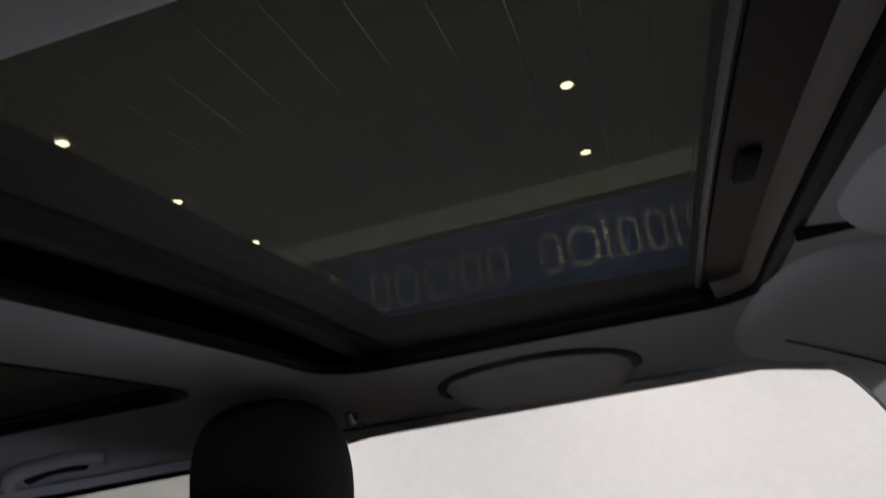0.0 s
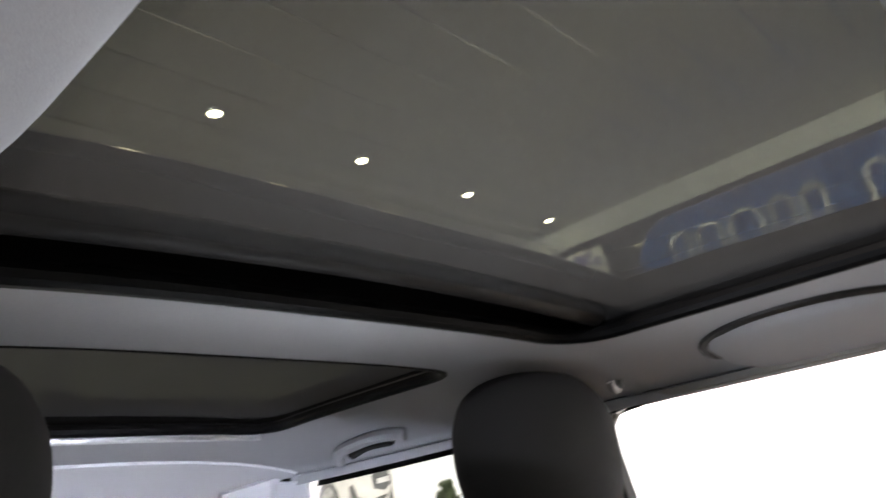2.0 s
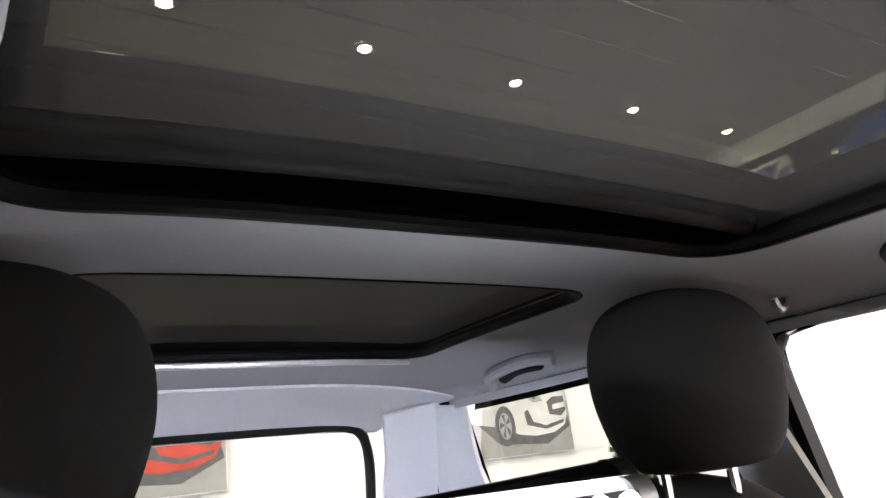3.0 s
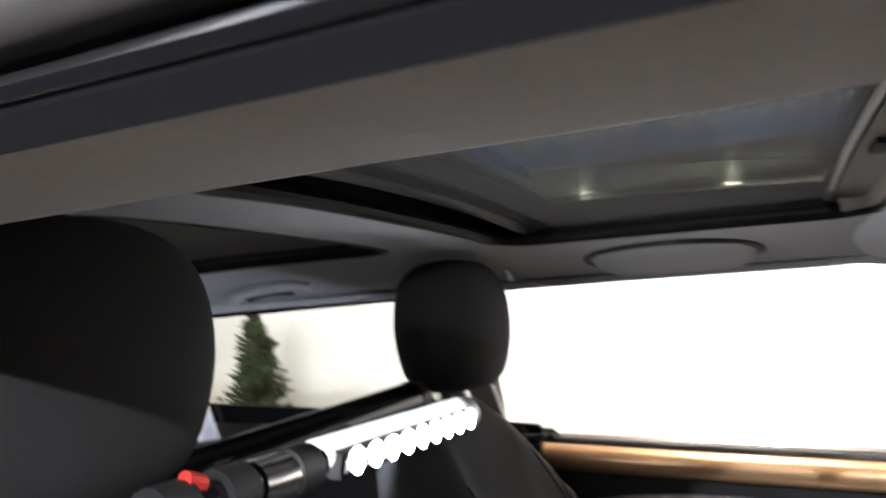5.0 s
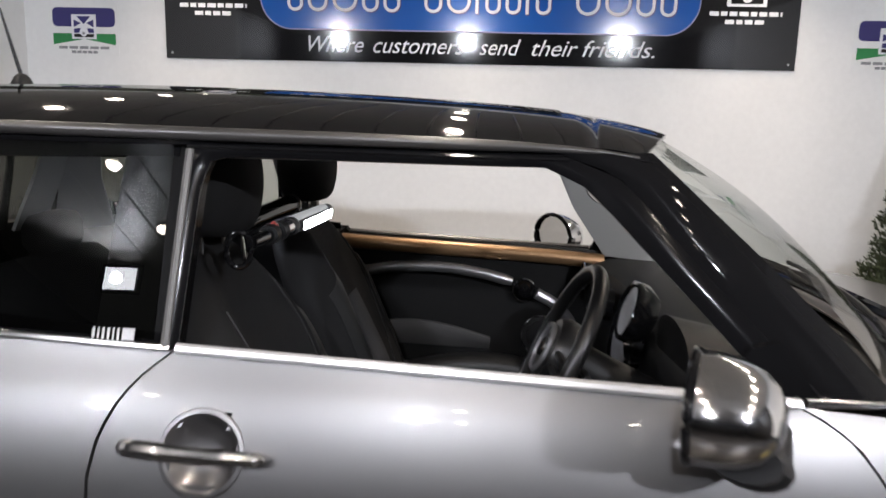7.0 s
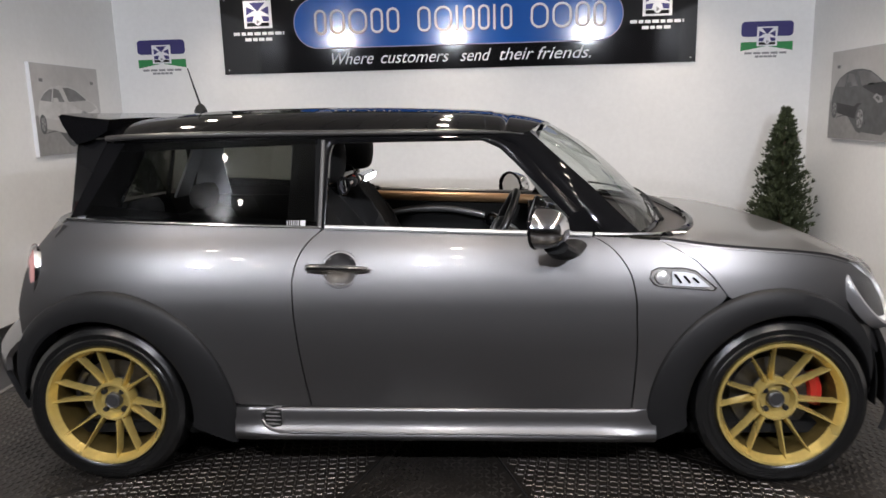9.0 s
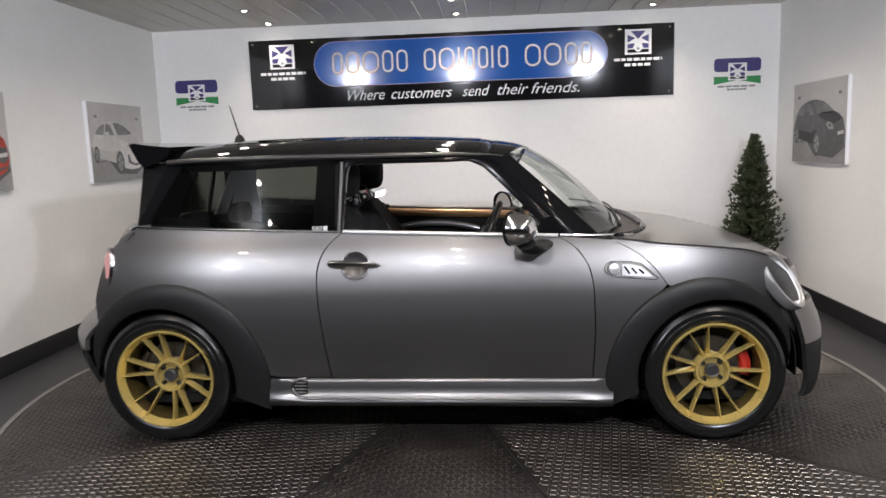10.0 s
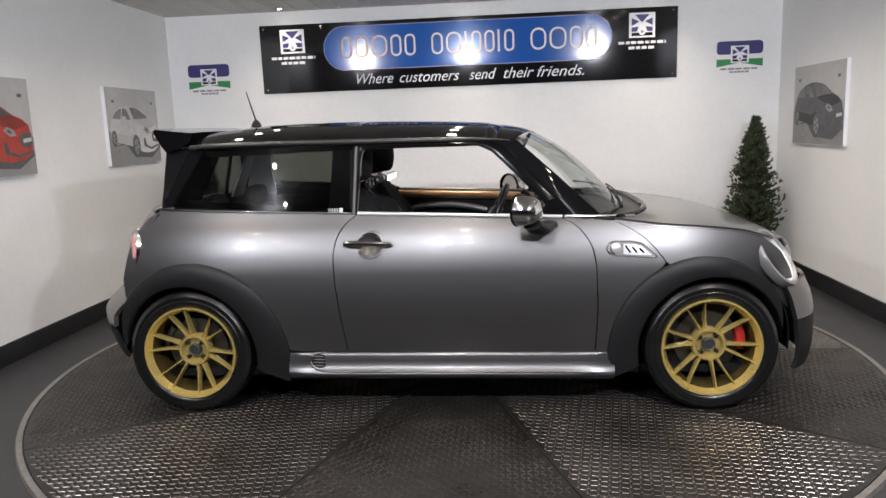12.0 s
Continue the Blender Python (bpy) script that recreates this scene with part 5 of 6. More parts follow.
front_seat(-0.375)
front_seat(0.375)
rear_seat = empty("rear_seat")
rear_seat.parent = car
soft("bench", lambda u, v: (-0.85 + superell(2 * math.pi * u, 0.26, 1, 0.4)[0], superell(2 * math.pi * u, 1, 0.60, 0.4)[1], (0.25, 0.40, 0.45, 0.47)[round(v * 3)]), 40, 4, M_CLOTH, rear_seat)
soft("bench_back", lambda u, v: (-1.12 - 0.12 * v + superell(2 * math.pi * u, 0.07, 1, 0.5)[0] * (1, 1, 1, 0.9, 0.5)[round(v * 4)], superell(2 * math.pi * u, 1, 0.60, 0.4)[1] * (1, 1, 1, 0.97, 0.93)[round(v * 4)], (0.40, 0.55, 0.75, 0.86, 0.90)[round(v * 4)]), 40, 5, M_CLOTH, rear_seat)
for q in (-0.33, 0.33):
    soft("bench_headrest", lambda u, v: (-1.235 + superell(2 * math.pi * u, 0.05, 1, 0.7)[0] * (0.8, 1, 1, 0.7, 0.2)[round(v * 4)], q + superell(2 * math.pi * u, 1, 0.12, 0.6)[1] * (0.8, 1, 1, 0.85, 0.4)[round(v * 4)], (0.91, 0.94, 0.99, 1.02, 1.03)[round(v * 4)]), 28, 5, M_CLOTH, rear_seat, "black rear headrest")


def door_card(s, d):
    verts, faces = coons([(-0.42, 0.30), (0.64, 0.30)], [(-0.415, 0.918), (0.55, 0.885)], [(-0.42, 0.30), (-0.415, 0.918)], [(0.64, 0.30), (0.55, 0.885)], 24, 14)
    obj("door_card", [(p[0], s * (0.715 - 0.012 * math.cos((p[1] - 0.6) * 3)), p[1]) for p in verts], faces if s > 0 else [g[::-1] for g in faces], M_DASH, d, "black door lining", thick=0.02)
    low = 0.022 if s < 0 else 0.0
    cap = smooth_line([(-0.41, s * 0.690, 0.914 - low), (-0.1, s * 0.690, 0.900 - low), (0.25, s * 0.688, 0.886 - low), (0.50, s * 0.68, 0.872 - low)], 26)
    obj("door_capping", *tube(cap, 0.026, 12, up=(0, 1, 0), flat=0.95), M_BRONZE, d, "bronze painted door capping")
    obj("window_seal", *tube([p + Vector((0, s * 0.024, 0.026)) for p in cap], 0.009, 8), M_PLASTIC, d)
    arc_top = smooth_line([(-0.36, s * 0.672, 0.805), (-0.22, s * 0.662, 0.832), (-0.05, s * 0.66, 0.836), (0.08, s * 0.66, 0.820), (0.19, s * 0.664, 0.794)], 22)
    obj("oval_trim", *tube(arc_top, [0.012] + [0.019] * 20 + [0.014], 12), M_SATIN, d, "satin silver oval door trim")
    arc_front = smooth_line([(0.275, s * 0.665, 0.755), (0.345, s * 0.67, 0.715), (0.40, s * 0.675, 0.65), (0.41, s * 0.675, 0.58), (0.36, s * 0.672, 0.53), (0.25, s * 0.668, 0.495), (0.10, s * 0.666, 0.47), (-0.10, s * 0.664, 0.47), (-0.28, s * 0.668, 0.50), (-0.37, s * 0.672, 0.57), (-0.40, s * 0.674, 0.68), (-0.36, s * 0.672, 0.805)], 60)
    obj("oval_trim", *tube(arc_front, [0.020] * 8 + [0.016] * 52, 10), M_SATIN, d)
    obj("door_pull", *lathe([(0.001, 0.036), (0.02, 0.031), (0.033, 0.014), (0.036, 0.0), (0.030, -0.02)], 24, aim((0.232, s * 0.655, 0.768), (0, -s, 0))), M_BLACK, d, "gloss black round door opener")
    obj("opener_ring", *tube([(0.232 + 0.037 * math.cos(t), s * 0.655, 0.768 + 0.037 * math.sin(t)) for t in np.linspace(0, 2 * math.pi, 25)[:-1]], 0.005, 6, closed=True), M_CHROME, d)
    obj("speaker", *lathe([(0.070, 0.0), (0.068, 0.012), (0.055, 0.014), (0.05, 0.006), (0.0001, 0.01)], 28, aim((0.30, s * 0.695, 0.60), (0, -s, 0))), M_PLASTIC, d, "round black door speaker")
    obj("speaker_ring", *tube([(0.30 + 0.07 * math.cos(t), s * 0.682, 0.60 + 0.07 * math.sin(t)) for t in np.linspace(0, 2 * math.pi, 29)[:-1]], 0.0025, 6, closed=True), M_CHROME, d)
    v, f = grid(18, 8, lambda u, v: (-0.34 + 0.46 * u, s * (0.690 - 0.05 * math.sin(math.pi * v * 0.5)), 0.555 + 0.10 * v * (0.45 + 0.55 * math.sin(math.pi * min(1, 0.15 + 0.8 * u))) - 0.015 * u))
    obj("arm_pocket", v, f if s > 0 else [g[::-1] for g in f], M_GREYTRIM, d, "grey door arm rest", thick=0.012)


for s, d in zip((-1, 1), doors):
    door_card(s, d)

# pillar linings
for ob in side("pillar_lining", [(0.50, 0.895), (0.77, 0.885)], [(0.245, 1.235), (0.39, 1.262)], [(0.50, 0.895), (0.38, 1.06), (0.245, 1.235)], [(0.72, 0.885), (0.54, 1.04), (0.45, 1.155), (0.39, 1.262)], 8, 14, M_PILLAR2, car, half_top, -0.045, 0.012, "pale grey windscreen pillar lining"):
    if ob.data.vertices[0].co.y < 0:
        for vert in ob.data.vertices:
            front, back = 0.72 - 0.97 * (vert.co.z - 0.89), 0.58 - 0.80 * (vert.co.z - 0.89)
            vert.co.x = min(front, max(back, vert.co.x))
    else:
        for vert in ob.data.vertices:
            vert.co.x = max(vert.co.x, along([(0.895, 0.50), (1.06, 0.382), (1.18, 0.324), (1.22, 0.298), (1.24, 0.265)], vert.co.z))
for ob in side("pillar_lining", [(-0.54, 0.90), (-0.425, 0.90)], [(-0.56, 1.25), (-0.455, 1.25)], [(-0.54, 0.90), (-0.56, 1.25)], [(-0.425, 0.90), (-0.455, 1.25)], 6, 10, M_LINER, car, half_top, -0.048, 0.014, "grey centre pillar lining"):
    if ob.data.vertices[0].co.y > 0:
        for vert in ob.data.vertices:
            vert.co.x -= 0.075 - 0.04 * (1.25 - vert.co.z) / 0.35
    else:
        for vert in ob.data.vertices:
            vert.co.x = max(-0.528, vert.co.x)
for ob in side("roof_side_lining", [(-1.21, 1.244), (-0.8, 1.251), (0.20, 1.251), (0.30, 1.222)], [(-1.20, 1.262), (-0.8, 1.266), (0.22, 1.262), (0.36, 1.25)], [(-1.21, 1.244), (-1.20, 1.262)], [(0.30, 1.222), (0.36, 1.25)], 30, 5, M_HEAD, car, half_top, -0.040, 0.012):
    if ob.data.vertices[0].co.y > 0:
        for vert in ob.data.vertices:
            vert.co.x += 0.065 * min(1.0, max(0.0, (vert.co.x - 0.1) / 0.1))
side("rear_pillar_lining", [(-1.40, 0.93), (-1.205, 0.95)], [(-1.30, 1.26), (-1.19, 1.245)], [(-1.40, 0.93), (-1.30, 1.26)], [(-1.205, 0.95), (-1.215, 1.12), (-1.19, 1.245)], 8, 12, M_PILLAR, car, half_top, -0.035, 0.012, "pale grey rear pillar lining")
for s in (-1, 1):
    # lining between the rear pillar and the tailgate window
    v, f = coons([(0.574, 0.95), (0.43, 0.95)], [(0.53, 1.27), (0.41, 1.245)], [(0.574, 0.95), (0.53, 1.27)], [(0.43, 0.95), (0.42, 1.15), (0.40, 1.245)], 6, 10)
    obj("rear_pillar_lining", [(-1.44 + 0.16 * (z - 0.95) / 0.32 + 0.10 * (abs(y) - 0.43), s * y, z) for y, z, _ in [(p[0], p[1], 0) for p in v]], f, M_PILLAR, car, thick=0.012)
    obj("glass_edge", *tube(smooth_line([(-1.475, s * 0.44, 0.95), (-1.455, s * 0.435, 1.05), (-1.42, s * 0.42, 1.18), (-1.40, s * 0.37, 1.232), (-1.395, s * 0.2, 1.238), (-1.395, 0, 1.24)], 24), 0.012, 8), M_DARK, car)
    # coat hook and grab handles
    obj("coat_hook", *tube(smooth_line([(-0.40, s * 0.535, 1.287), (-0.40, s * 0.528, 1.272), (-0.40, s * 0.512, 1.268), (-0.40, s * 0.505, 1.280)], 10), 0.006, 8), M_SATIN, car, "small pale coat hook")
    # moulded bulge of the headliner over the door
    bx, by, bl, bw, bd = -0.11, s * 0.515, 0.135, 0.090, 0.020
    def bulge(u, v, bx=bx, by=by, bl=bl, bw=bw, bd=bd):
        r = (0.0001, 0.35, 0.6, 0.78, 0.88, 0.94, 0.975, 0.99, 1.0)[round(v * 8)]
        ex, ey = superell(2 * math.pi * u, bl * r, bw * r, 0.72)
        return (bx + ex, by + ey, lining_z(bx + ex, by + ey) + 0.002 - bd * (1 - r ** 10) ** 0.5)
    if s > 0:
        obj("headliner_bulge", *grid(48, 9, bulge, wrap=True), M_HEAD, car, "moulded headliner bulge over the door", angle=60)
        gap = [(bx + 0.137 * math.cos(radians(a)), by - s * 0.096 * math.sin(radians(a))) for a in range(-25, 206, 10)]
        obj("bulge_gap", *tube([(x, y, lining_z(x, y) + 0.001) for x, y in gap], [0.003, 0.007] + [0.011] * 20 + [0.007, 0.003], 8), M_PLASTIC, car, "dark gap round the headliner bulge")
    else:
        # padded lip that hangs over the edge of the sunroof opening
        def lip(u, v):
            r = (0.0001, 0.35, 0.6, 0.78, 0.88, 0.94, 0.975, 0.99, 1.0)[round(v * 8)]
            ex, ey = superell(2 * math.pi * u, 0.186 * r, 0.085 * r, 0.55)
            return (-0.078 + ex, -0.438 + ey, lining_z(-0.078 + ex, -0.438 + ey) + 0.002 - 0.012 * (1 - r ** 10) ** 0.5)
        obj("headliner_lip", *grid(48, 9, lip, wrap=True), M_HEAD, car, "padded headliner lip beside the sunroof", angle=60)
    rh = [(-1.02, s * 0.500, 1.262), (-0.99, s * 0.478, 1.276), (-0.92, s * 0.470, 1.284), (-0.86, s * 0.474, 1.286), (-0.82, s * 0.492, 1.28)]
    obj("rear_hook", *tube(smooth_line(rh, 20), [0.012] * 20, 10), M_HEAD, car, "rear grab handle moulding")
    obj("handle_notch", *tube(smooth_line([(-0.985, s * 0.505, 1.272), (-0.93, s * 0.497, 1.280), (-0.87, s * 0.502, 1.280)], 10), 0.012, 8), M_DARK, car)
    # padded sun visor, with the dark slot at its inner end and its stitched fold
    def visor(u, v):
        r = (0.0001, 0.4, 0.65, 0.8, 0.9, 0.95, 0.98, 1.0)[round(v * 7)]
        ex, ey = superell(2 * math.pi * u, 0.112 * r, 0.225 * r, 0.55)
        x, y = (0.276 if s > 0 else 0.345) + ex * (1 if s > 0 else 0.6) - 0.11 * ey, 0.36 + ey * 0.95
        return (x, s * y, lining_z(x, y) - 0.002 - 0.024 * (1 - r ** 6) ** 0.5)
    obj("sun_visor", *grid(56, 8, visor, wrap=True), M_HEAD, car, "pale grey padded sun visor folded up", angle=70)
    if s < 0:
        continue
    obj("visor_slot", *tube([(0.178 + 0.012 * i, s * (0.104 - 0.002 * i), lining_z(0.2, 0.1) - 0.004) for i in range(9)], 0.0075, 8), M_DARK, car)
    obj("visor_seam", *tube([(0.208 + 0.0125 * i, s * (0.45 + 0.009 * i), lining_z(0.208 + 0.0125 * i, 0.45 + 0.009 * i) - 0.0262) for i in range(12)], 0.0018, 6), M_PLASTIC, car)


# moulded console in the middle of the front header
def roof_console(u, v):
    r = (0.0001, 0.4, 0.65, 0.8, 0.9, 0.95, 0.98, 1.0)[round(v * 7)]
    ex, ey = superell(2 * math.pi * u, 0.080 * r, 0.098 * r, 0.6)
    return (0.276 + ex, ey, lining_z(0.276 + ex, ey) + 0.001 - 0.030 * (1 - r ** 5) ** 0.5)


obj("overhead_console", *grid(48, 8, roof_console, wrap=True), M_HEAD, car, "moulded pale grey console ahead of the sunroof", angle=70)
# tailgate header lining
obj("rear_header", *grid(31, 8, lambda u, v: (-1.225 - 0.19 * v, (2 * u - 1) * (0.56 - 0.12 * v), lining_z(-1.22, (2 * u - 1) * 0.56) * (1 - v) + (1.235 - 0.01 * (2 * u - 1) ** 4) * v + 0.012 * math.sin(math.pi * v))), M_PILLAR, car, "pale grey header over the tailgate window", thick=0.01)

# sunroof fittings: printed black borders, blind roller, latch
for x0, x1 in ((F_HOLE[0] - 0.05, -0.257), (0.112, F_HOLE[1] + 0.05)):
    obj("glass_border", *grid(3, 15, lambda u, v, x0=x0, x1=x1: (x0 + (x1 - x0) * u, -0.40 + 0.80 * v, roof_z(x0 + (x1 - x0) * u, -0.40 + 0.80 * v) - 0.001)), M_BLACK, roof, thick=0.001)
for y0, y1 in ((-0.41, -0.335), (0.335, 0.41)):
    obj("glass_border", *grid(15, 3, lambda u, v, y0=y0, y1=y1: (-0.385 + 0.60 * u, y0 + (y1 - y0) * v, roof_z(-0.385 + 0.60 * u, y0 + (y1 - y0) * v) - 0.001)), M_BLACK, roof, thick=0.001)
obj("blind_roller", *tube([(-0.308, -0.36 + 0.70 * i / 12, 1.350 - 0.012 * (2 * i / 12 - 1) ** 2) for i in range(13)], 0.014, 16), M_ROLL, lining, "black roller blind edge")
bl = obj("sun_blind", *grid(9, 13, lambda u, v: (-0.30 + 0.425 * u, -0.40 + 0.80 * v, 1.342 - 0.012 * (2 * v - 1) ** 2)), M_BLIND, lining, "perforated grey sun blind")
bl = obj("sun_blind", *grid(9, 13, lambda u, v: (R_HOLE[0] - 0.02 + (R_HOLE[1] - R_HOLE[0] + 0.04) * u, -0.33 + 0.66 * v, 1.350 - 0.010 * (2 * v - 1) ** 2)), M_BLIND2, lining, "closed dark sun blind")
obj("blind_rail", *tube([(0.116, -0.36 + 0.70 * i / 12, 1.341 - 0.012 * (2 * i / 12 - 1) ** 2) for i in range(13)], 0.004, 8), M_GREYTRIM, lining)
obj("latch_panel", *grid(3, 15, lambda u, v: (0.120 + 0.062 * u, -0.385 + 0.76 * v, 1.339 - 0.010 * u - 0.010 * (2 * v - 1) ** 2)), M_BROWN, lining, "dark brown sunroof front trim", thick=0.004)
part("latch", box_bm((0.015, 0.055, 0.010), (0.136, -0.015, 1.3325), 0.003), M_DARK, lining)

obj("rear_strip", *tube([(R_HOLE[0] - 0.013 + 0.012 * (abs(y) / 0.30) ** 6, y, lining_z(R_HOLE[0], y) - 0.008) for y in [-0.30 + 0.60 * i / 24 for i in range(25)]], 0.006, 10), M_BRIGHT, lining, "bright strip along the rear blind's edge")

# dashboard
dash = empty("dashboard")
dash.parent = car
DP = [(0.93, 0.885), (0.80, 0.900), (0.66, 0.905), (0.55, 0.905), (0.49, 0.885), (0.465, 0.84), (0.47, 0.76), (0.50, 0.66), (0.52, 0.50), (0.56, 0.35)]
obj("dash_top", *grid(29, len(DP), lambda u, v: (DP[round(v * 9)][0] - 0.03 * (2 * u - 1) ** 2 * (1 if v > 0.2 else 0), (2 * u - 1) * 0.665, DP[round(v * 9)][1] - 0.02 * (2 * u - 1) ** 4)), M_DASH, dash, thick=0.02)
soft("instrument_hood", lambda u, v: (0.47 + 0.16 * v + superell(2 * math.pi * u, 1, 1)[0] * 0, -0.385 + 0.135 * (1 - 0.4 * v) * math.cos(2 * math.pi * u), 0.885 + 0.062 * (1 - 0.5 * v) * math.sin(2 * math.pi * u)), 28, 5, M_DASH, dash)
obj("rev_counter", *lathe([(0.020, -0.050), (0.045, -0.042), (0.058, -0.022), (0.062, 0.0), (0.060, 0.008), (0.055, 0.010), (0.051, 0.004), (0.0001, 0.004)], 40, aim((0.385, -0.385, 0.958), (-0.93, 0, 0.30))), M_BLACK, dash, "round rev counter pod behind the steering wheel")
obj("dial_face", *lathe([(0.0001, 0.006), (0.050, 0.006)], 32, aim((0.385, -0.385, 0.958), (-0.93, 0, 0.30))), M_DIAL, dash, "pale dial face")
obj("centre_dial", *lathe([(0.125, -0.02), (0.128, 0.012), (0.118, 0.018), (0.108, 0.006), (0.0001, 0.006)], 40, aim((0.462, 0.0, 0.815), (-0.97, 0, 0.22))), M_BLACK, dash, "large round central speedometer")
obj("dial_face", *lathe([(0.0001, 0.010), (0.106, 0.010)], 40, aim((0.462, 0.0, 0.815), (-0.97, 0, 0.22))), M_DIAL, dash)
for y in (-0.62, 0.62, 0.22, -0.17):
    obj("air_vent", *lathe([(0.046, -0.01), (0.047, 0.012), (0.040, 0.016), (0.034, 0.004), (0.0001, 0.0)], 28, aim((0.445 - 0.005 * abs(y), y, 0.83), (-1, 0, 0.12))), M_BLACK, dash, "gloss black round air vent")
    obj("vent_ring", *tube([(0.43 - 0.005 * abs(y), y + 0.045 * math.cos(t), 0.832 + 0.045 * math.sin(t)) for t in np.linspace(0, 2 * math.pi, 25)[:-1]], 0.004, 6, closed=True), M_CHROME, dash)
part("centre_stack", box_bm((0.10, 0.22, 0.34), (0.50, 0, 0.58), 0.03, 3), M_SATIN, dash, "silver centre console stack")
part("transmission_tunnel", box_bm((0.95, 0.20, 0.22), (0.05, 0, 0.30), 0.05, 3), M_DASH, dash)
# steering wheel
sw = empty("steering_wheel")
sw.parent = car
m = aim((0.240, -0.385, 0.868), (-0.90, 0, 0.43))
obj("rim", *tube([m @ Vector((0.182 * math.cos(t), 0.182 * math.sin(t), 0)) for t in np.linspace(0, 2 * math.pi, 49)[:-1]], 0.0155, 12, closed=True), M_WHEEL, sw, "black leather wheel rim")
obj("boss", *lathe([(0.072, -0.03), (0.075, 0.0), (0.066, 0.018), (0.035, 0.026), (0.0001, 0.028)], 32, m), M_WHEEL, sw)
obj("badge_ring", *tube([m @ Vector((0.049 * math.cos(t), 0.049 * math.sin(t), 0.026)) for t in np.linspace(0, 2 * math.pi, 37)[:-1]], 0.0055, 8, closed=True), M_SATIN, sw, "silver ring on the wheel boss")
obj("badge", *lathe([(0.022, 0.026), (0.020, 0.031), (0.0001, 0.033)], 24, m), M_CHROME, sw)
for a in (0, 180, 252, 288):
    r = radians(a)
    for o in (-0.014, 0.014):
        obj("spoke", *tube([m @ Vector((0.06 * math.cos(r) - o * math.sin(r), 0.06 * math.sin(r) + o * math.cos(r), 0.006)), m @ Vector((0.174 * math.cos(r) - o * math.sin(r), 0.174 * math.sin(r) + o * math.cos(r), 0.0))], 0.0085, 8), M_SATIN if a > 200 else M_WHEEL, sw, "silver wheel spoke" if a > 200 else "black wheel spoke")
obj("column", *tube([m @ Vector((0, 0, -0.02)), m @ Vector((0, 0, -0.22))], 0.045, 16), M_DASH, sw)
for s in (-1, 1):
    obj("stalk", *tube([m @ Vector((s * 0.04, 0, -0.06)), m @ Vector((s * 0.13, 0.01, -0.05))], 0.008, 8), M_DASH, sw)
# inner mirror
im = empty("inner_mirror")
im.parent = car
m = aim((0.385, 0.0, 1.168), (-0.95, -0.28, -0.10))
obj("mirror_body", *lathe([(0.001, -0.03), (0.8, -0.026), (1.0, -0.010), (1.03, 0.0), (1.0, 0.005)], 40, m @ Matrix.Diagonal((0.115, 0.038, 1, 1))), M_PLASTIC, im)
obj("mirror_glass", *lathe([(0.0001, 0.003), (0.97, 0.003)], 40, m @ Matrix.Diagonal((0.115, 0.038, 1, 1))), M_MIRROR, im, "oval mirror glass")
obj("mirror_stem", *tube([(0.40, 0, 1.19), (0.43, 0, 1.25), (0.455, 0, 1.29)], 0.010, 8), M_PLASTIC, im)

# ---- work light laid across the seat backs ----
led = empty("led_work_light", (-0.33, 0, 1.07))
tagged(led, "black tube work light with a lit strip, across the seat backs", "work light")


def ledpart(name, vf, material, label=""):
    ob = obj(name, [(Vector(q) - Vector((-0.33, 0, 1.07))) for q in vf[0]], vf[1], material, led, label)
    return ob


def along(t):
    """A point on the lamp's axis; t is the y coordinate."""
    return Vector((-0.344, t, 1.083 - 0.015 * (t + 0.18)))


ledpart("diffuser", tube([along(-0.185) + Vector((0.008, 0, -0.004)), along(0.115) + Vector((0.008, 0, -0.004))], 0.0135, 14), M_GREYTRIM, "grey diffuser strip")
LED_WAY = Vector((0.97, 0.06, -0.16)).normalized()
ledpart("circuit_board", tube([along(-0.19) + LED_WAY * 0.0195, along(0.12) + LED_WAY * 0.0195], 0.012, 12, flat=0.1, up=LED_WAY), M_BLACK, "black board behind the diodes")
for k in range(9):
    at = along(-0.165 + 0.034 * k) + LED_WAY * 0.0225
    ledpart("led", lathe([(0.0001, 0.0), (0.0125, 0.0), (0.0125, -0.002)], 14, aim(at, LED_WAY)), M_LED, "glowing white diode")
ledpart("strip_housing", tube([along(-0.20) + Vector((-0.004, 0, 0.006)), along(0.135) + Vector((-0.004, 0, 0.006))], 0.0145, 14), M_TUBE, "dimly lit translucent tube")
ledpart("end_cap", tube([along(0.12), along(0.145)], 0.020, 16), M_SATIN)
ledpart("tube", tube([along(-0.20), along(-0.50)], 0.014, 14), M_BLACK)
for t in (-0.215, -0.30, -0.36):
    ledpart("collar", tube([along(t), along(t - 0.03)], 0.021, 14), M_PLASTIC)
ledpart("sleeve", tube([along(-0.24), along(-0.29)], 0.019, 14), M_CHROME)
ledpart("button", tube([along(-0.345) + Vector((0.004, 0, 0.014)), along(-0.362) + Vector((0.004, 0, 0.020))], 0.0065, 10), M_RED, "red button")
ledpart("hook_ring", tube([along(-0.56) + Vector((0.020 * math.cos(t), 0.008 * math.cos(t), 0.032 * math.sin(t) - 0.004)) for t in np.linspace(0, 2 * math.pi, 33)[:-1]], 0.0055, 10, closed=True), M_BLACK, "black hanging ring")
ledpart("hook_pin", tube([along(-0.55) + Vector((0.0, 0.0, 0.030)), along(-0.55) + Vector((0.006, 0.006, -0.030))], 0.004, 8), M_CHROME)
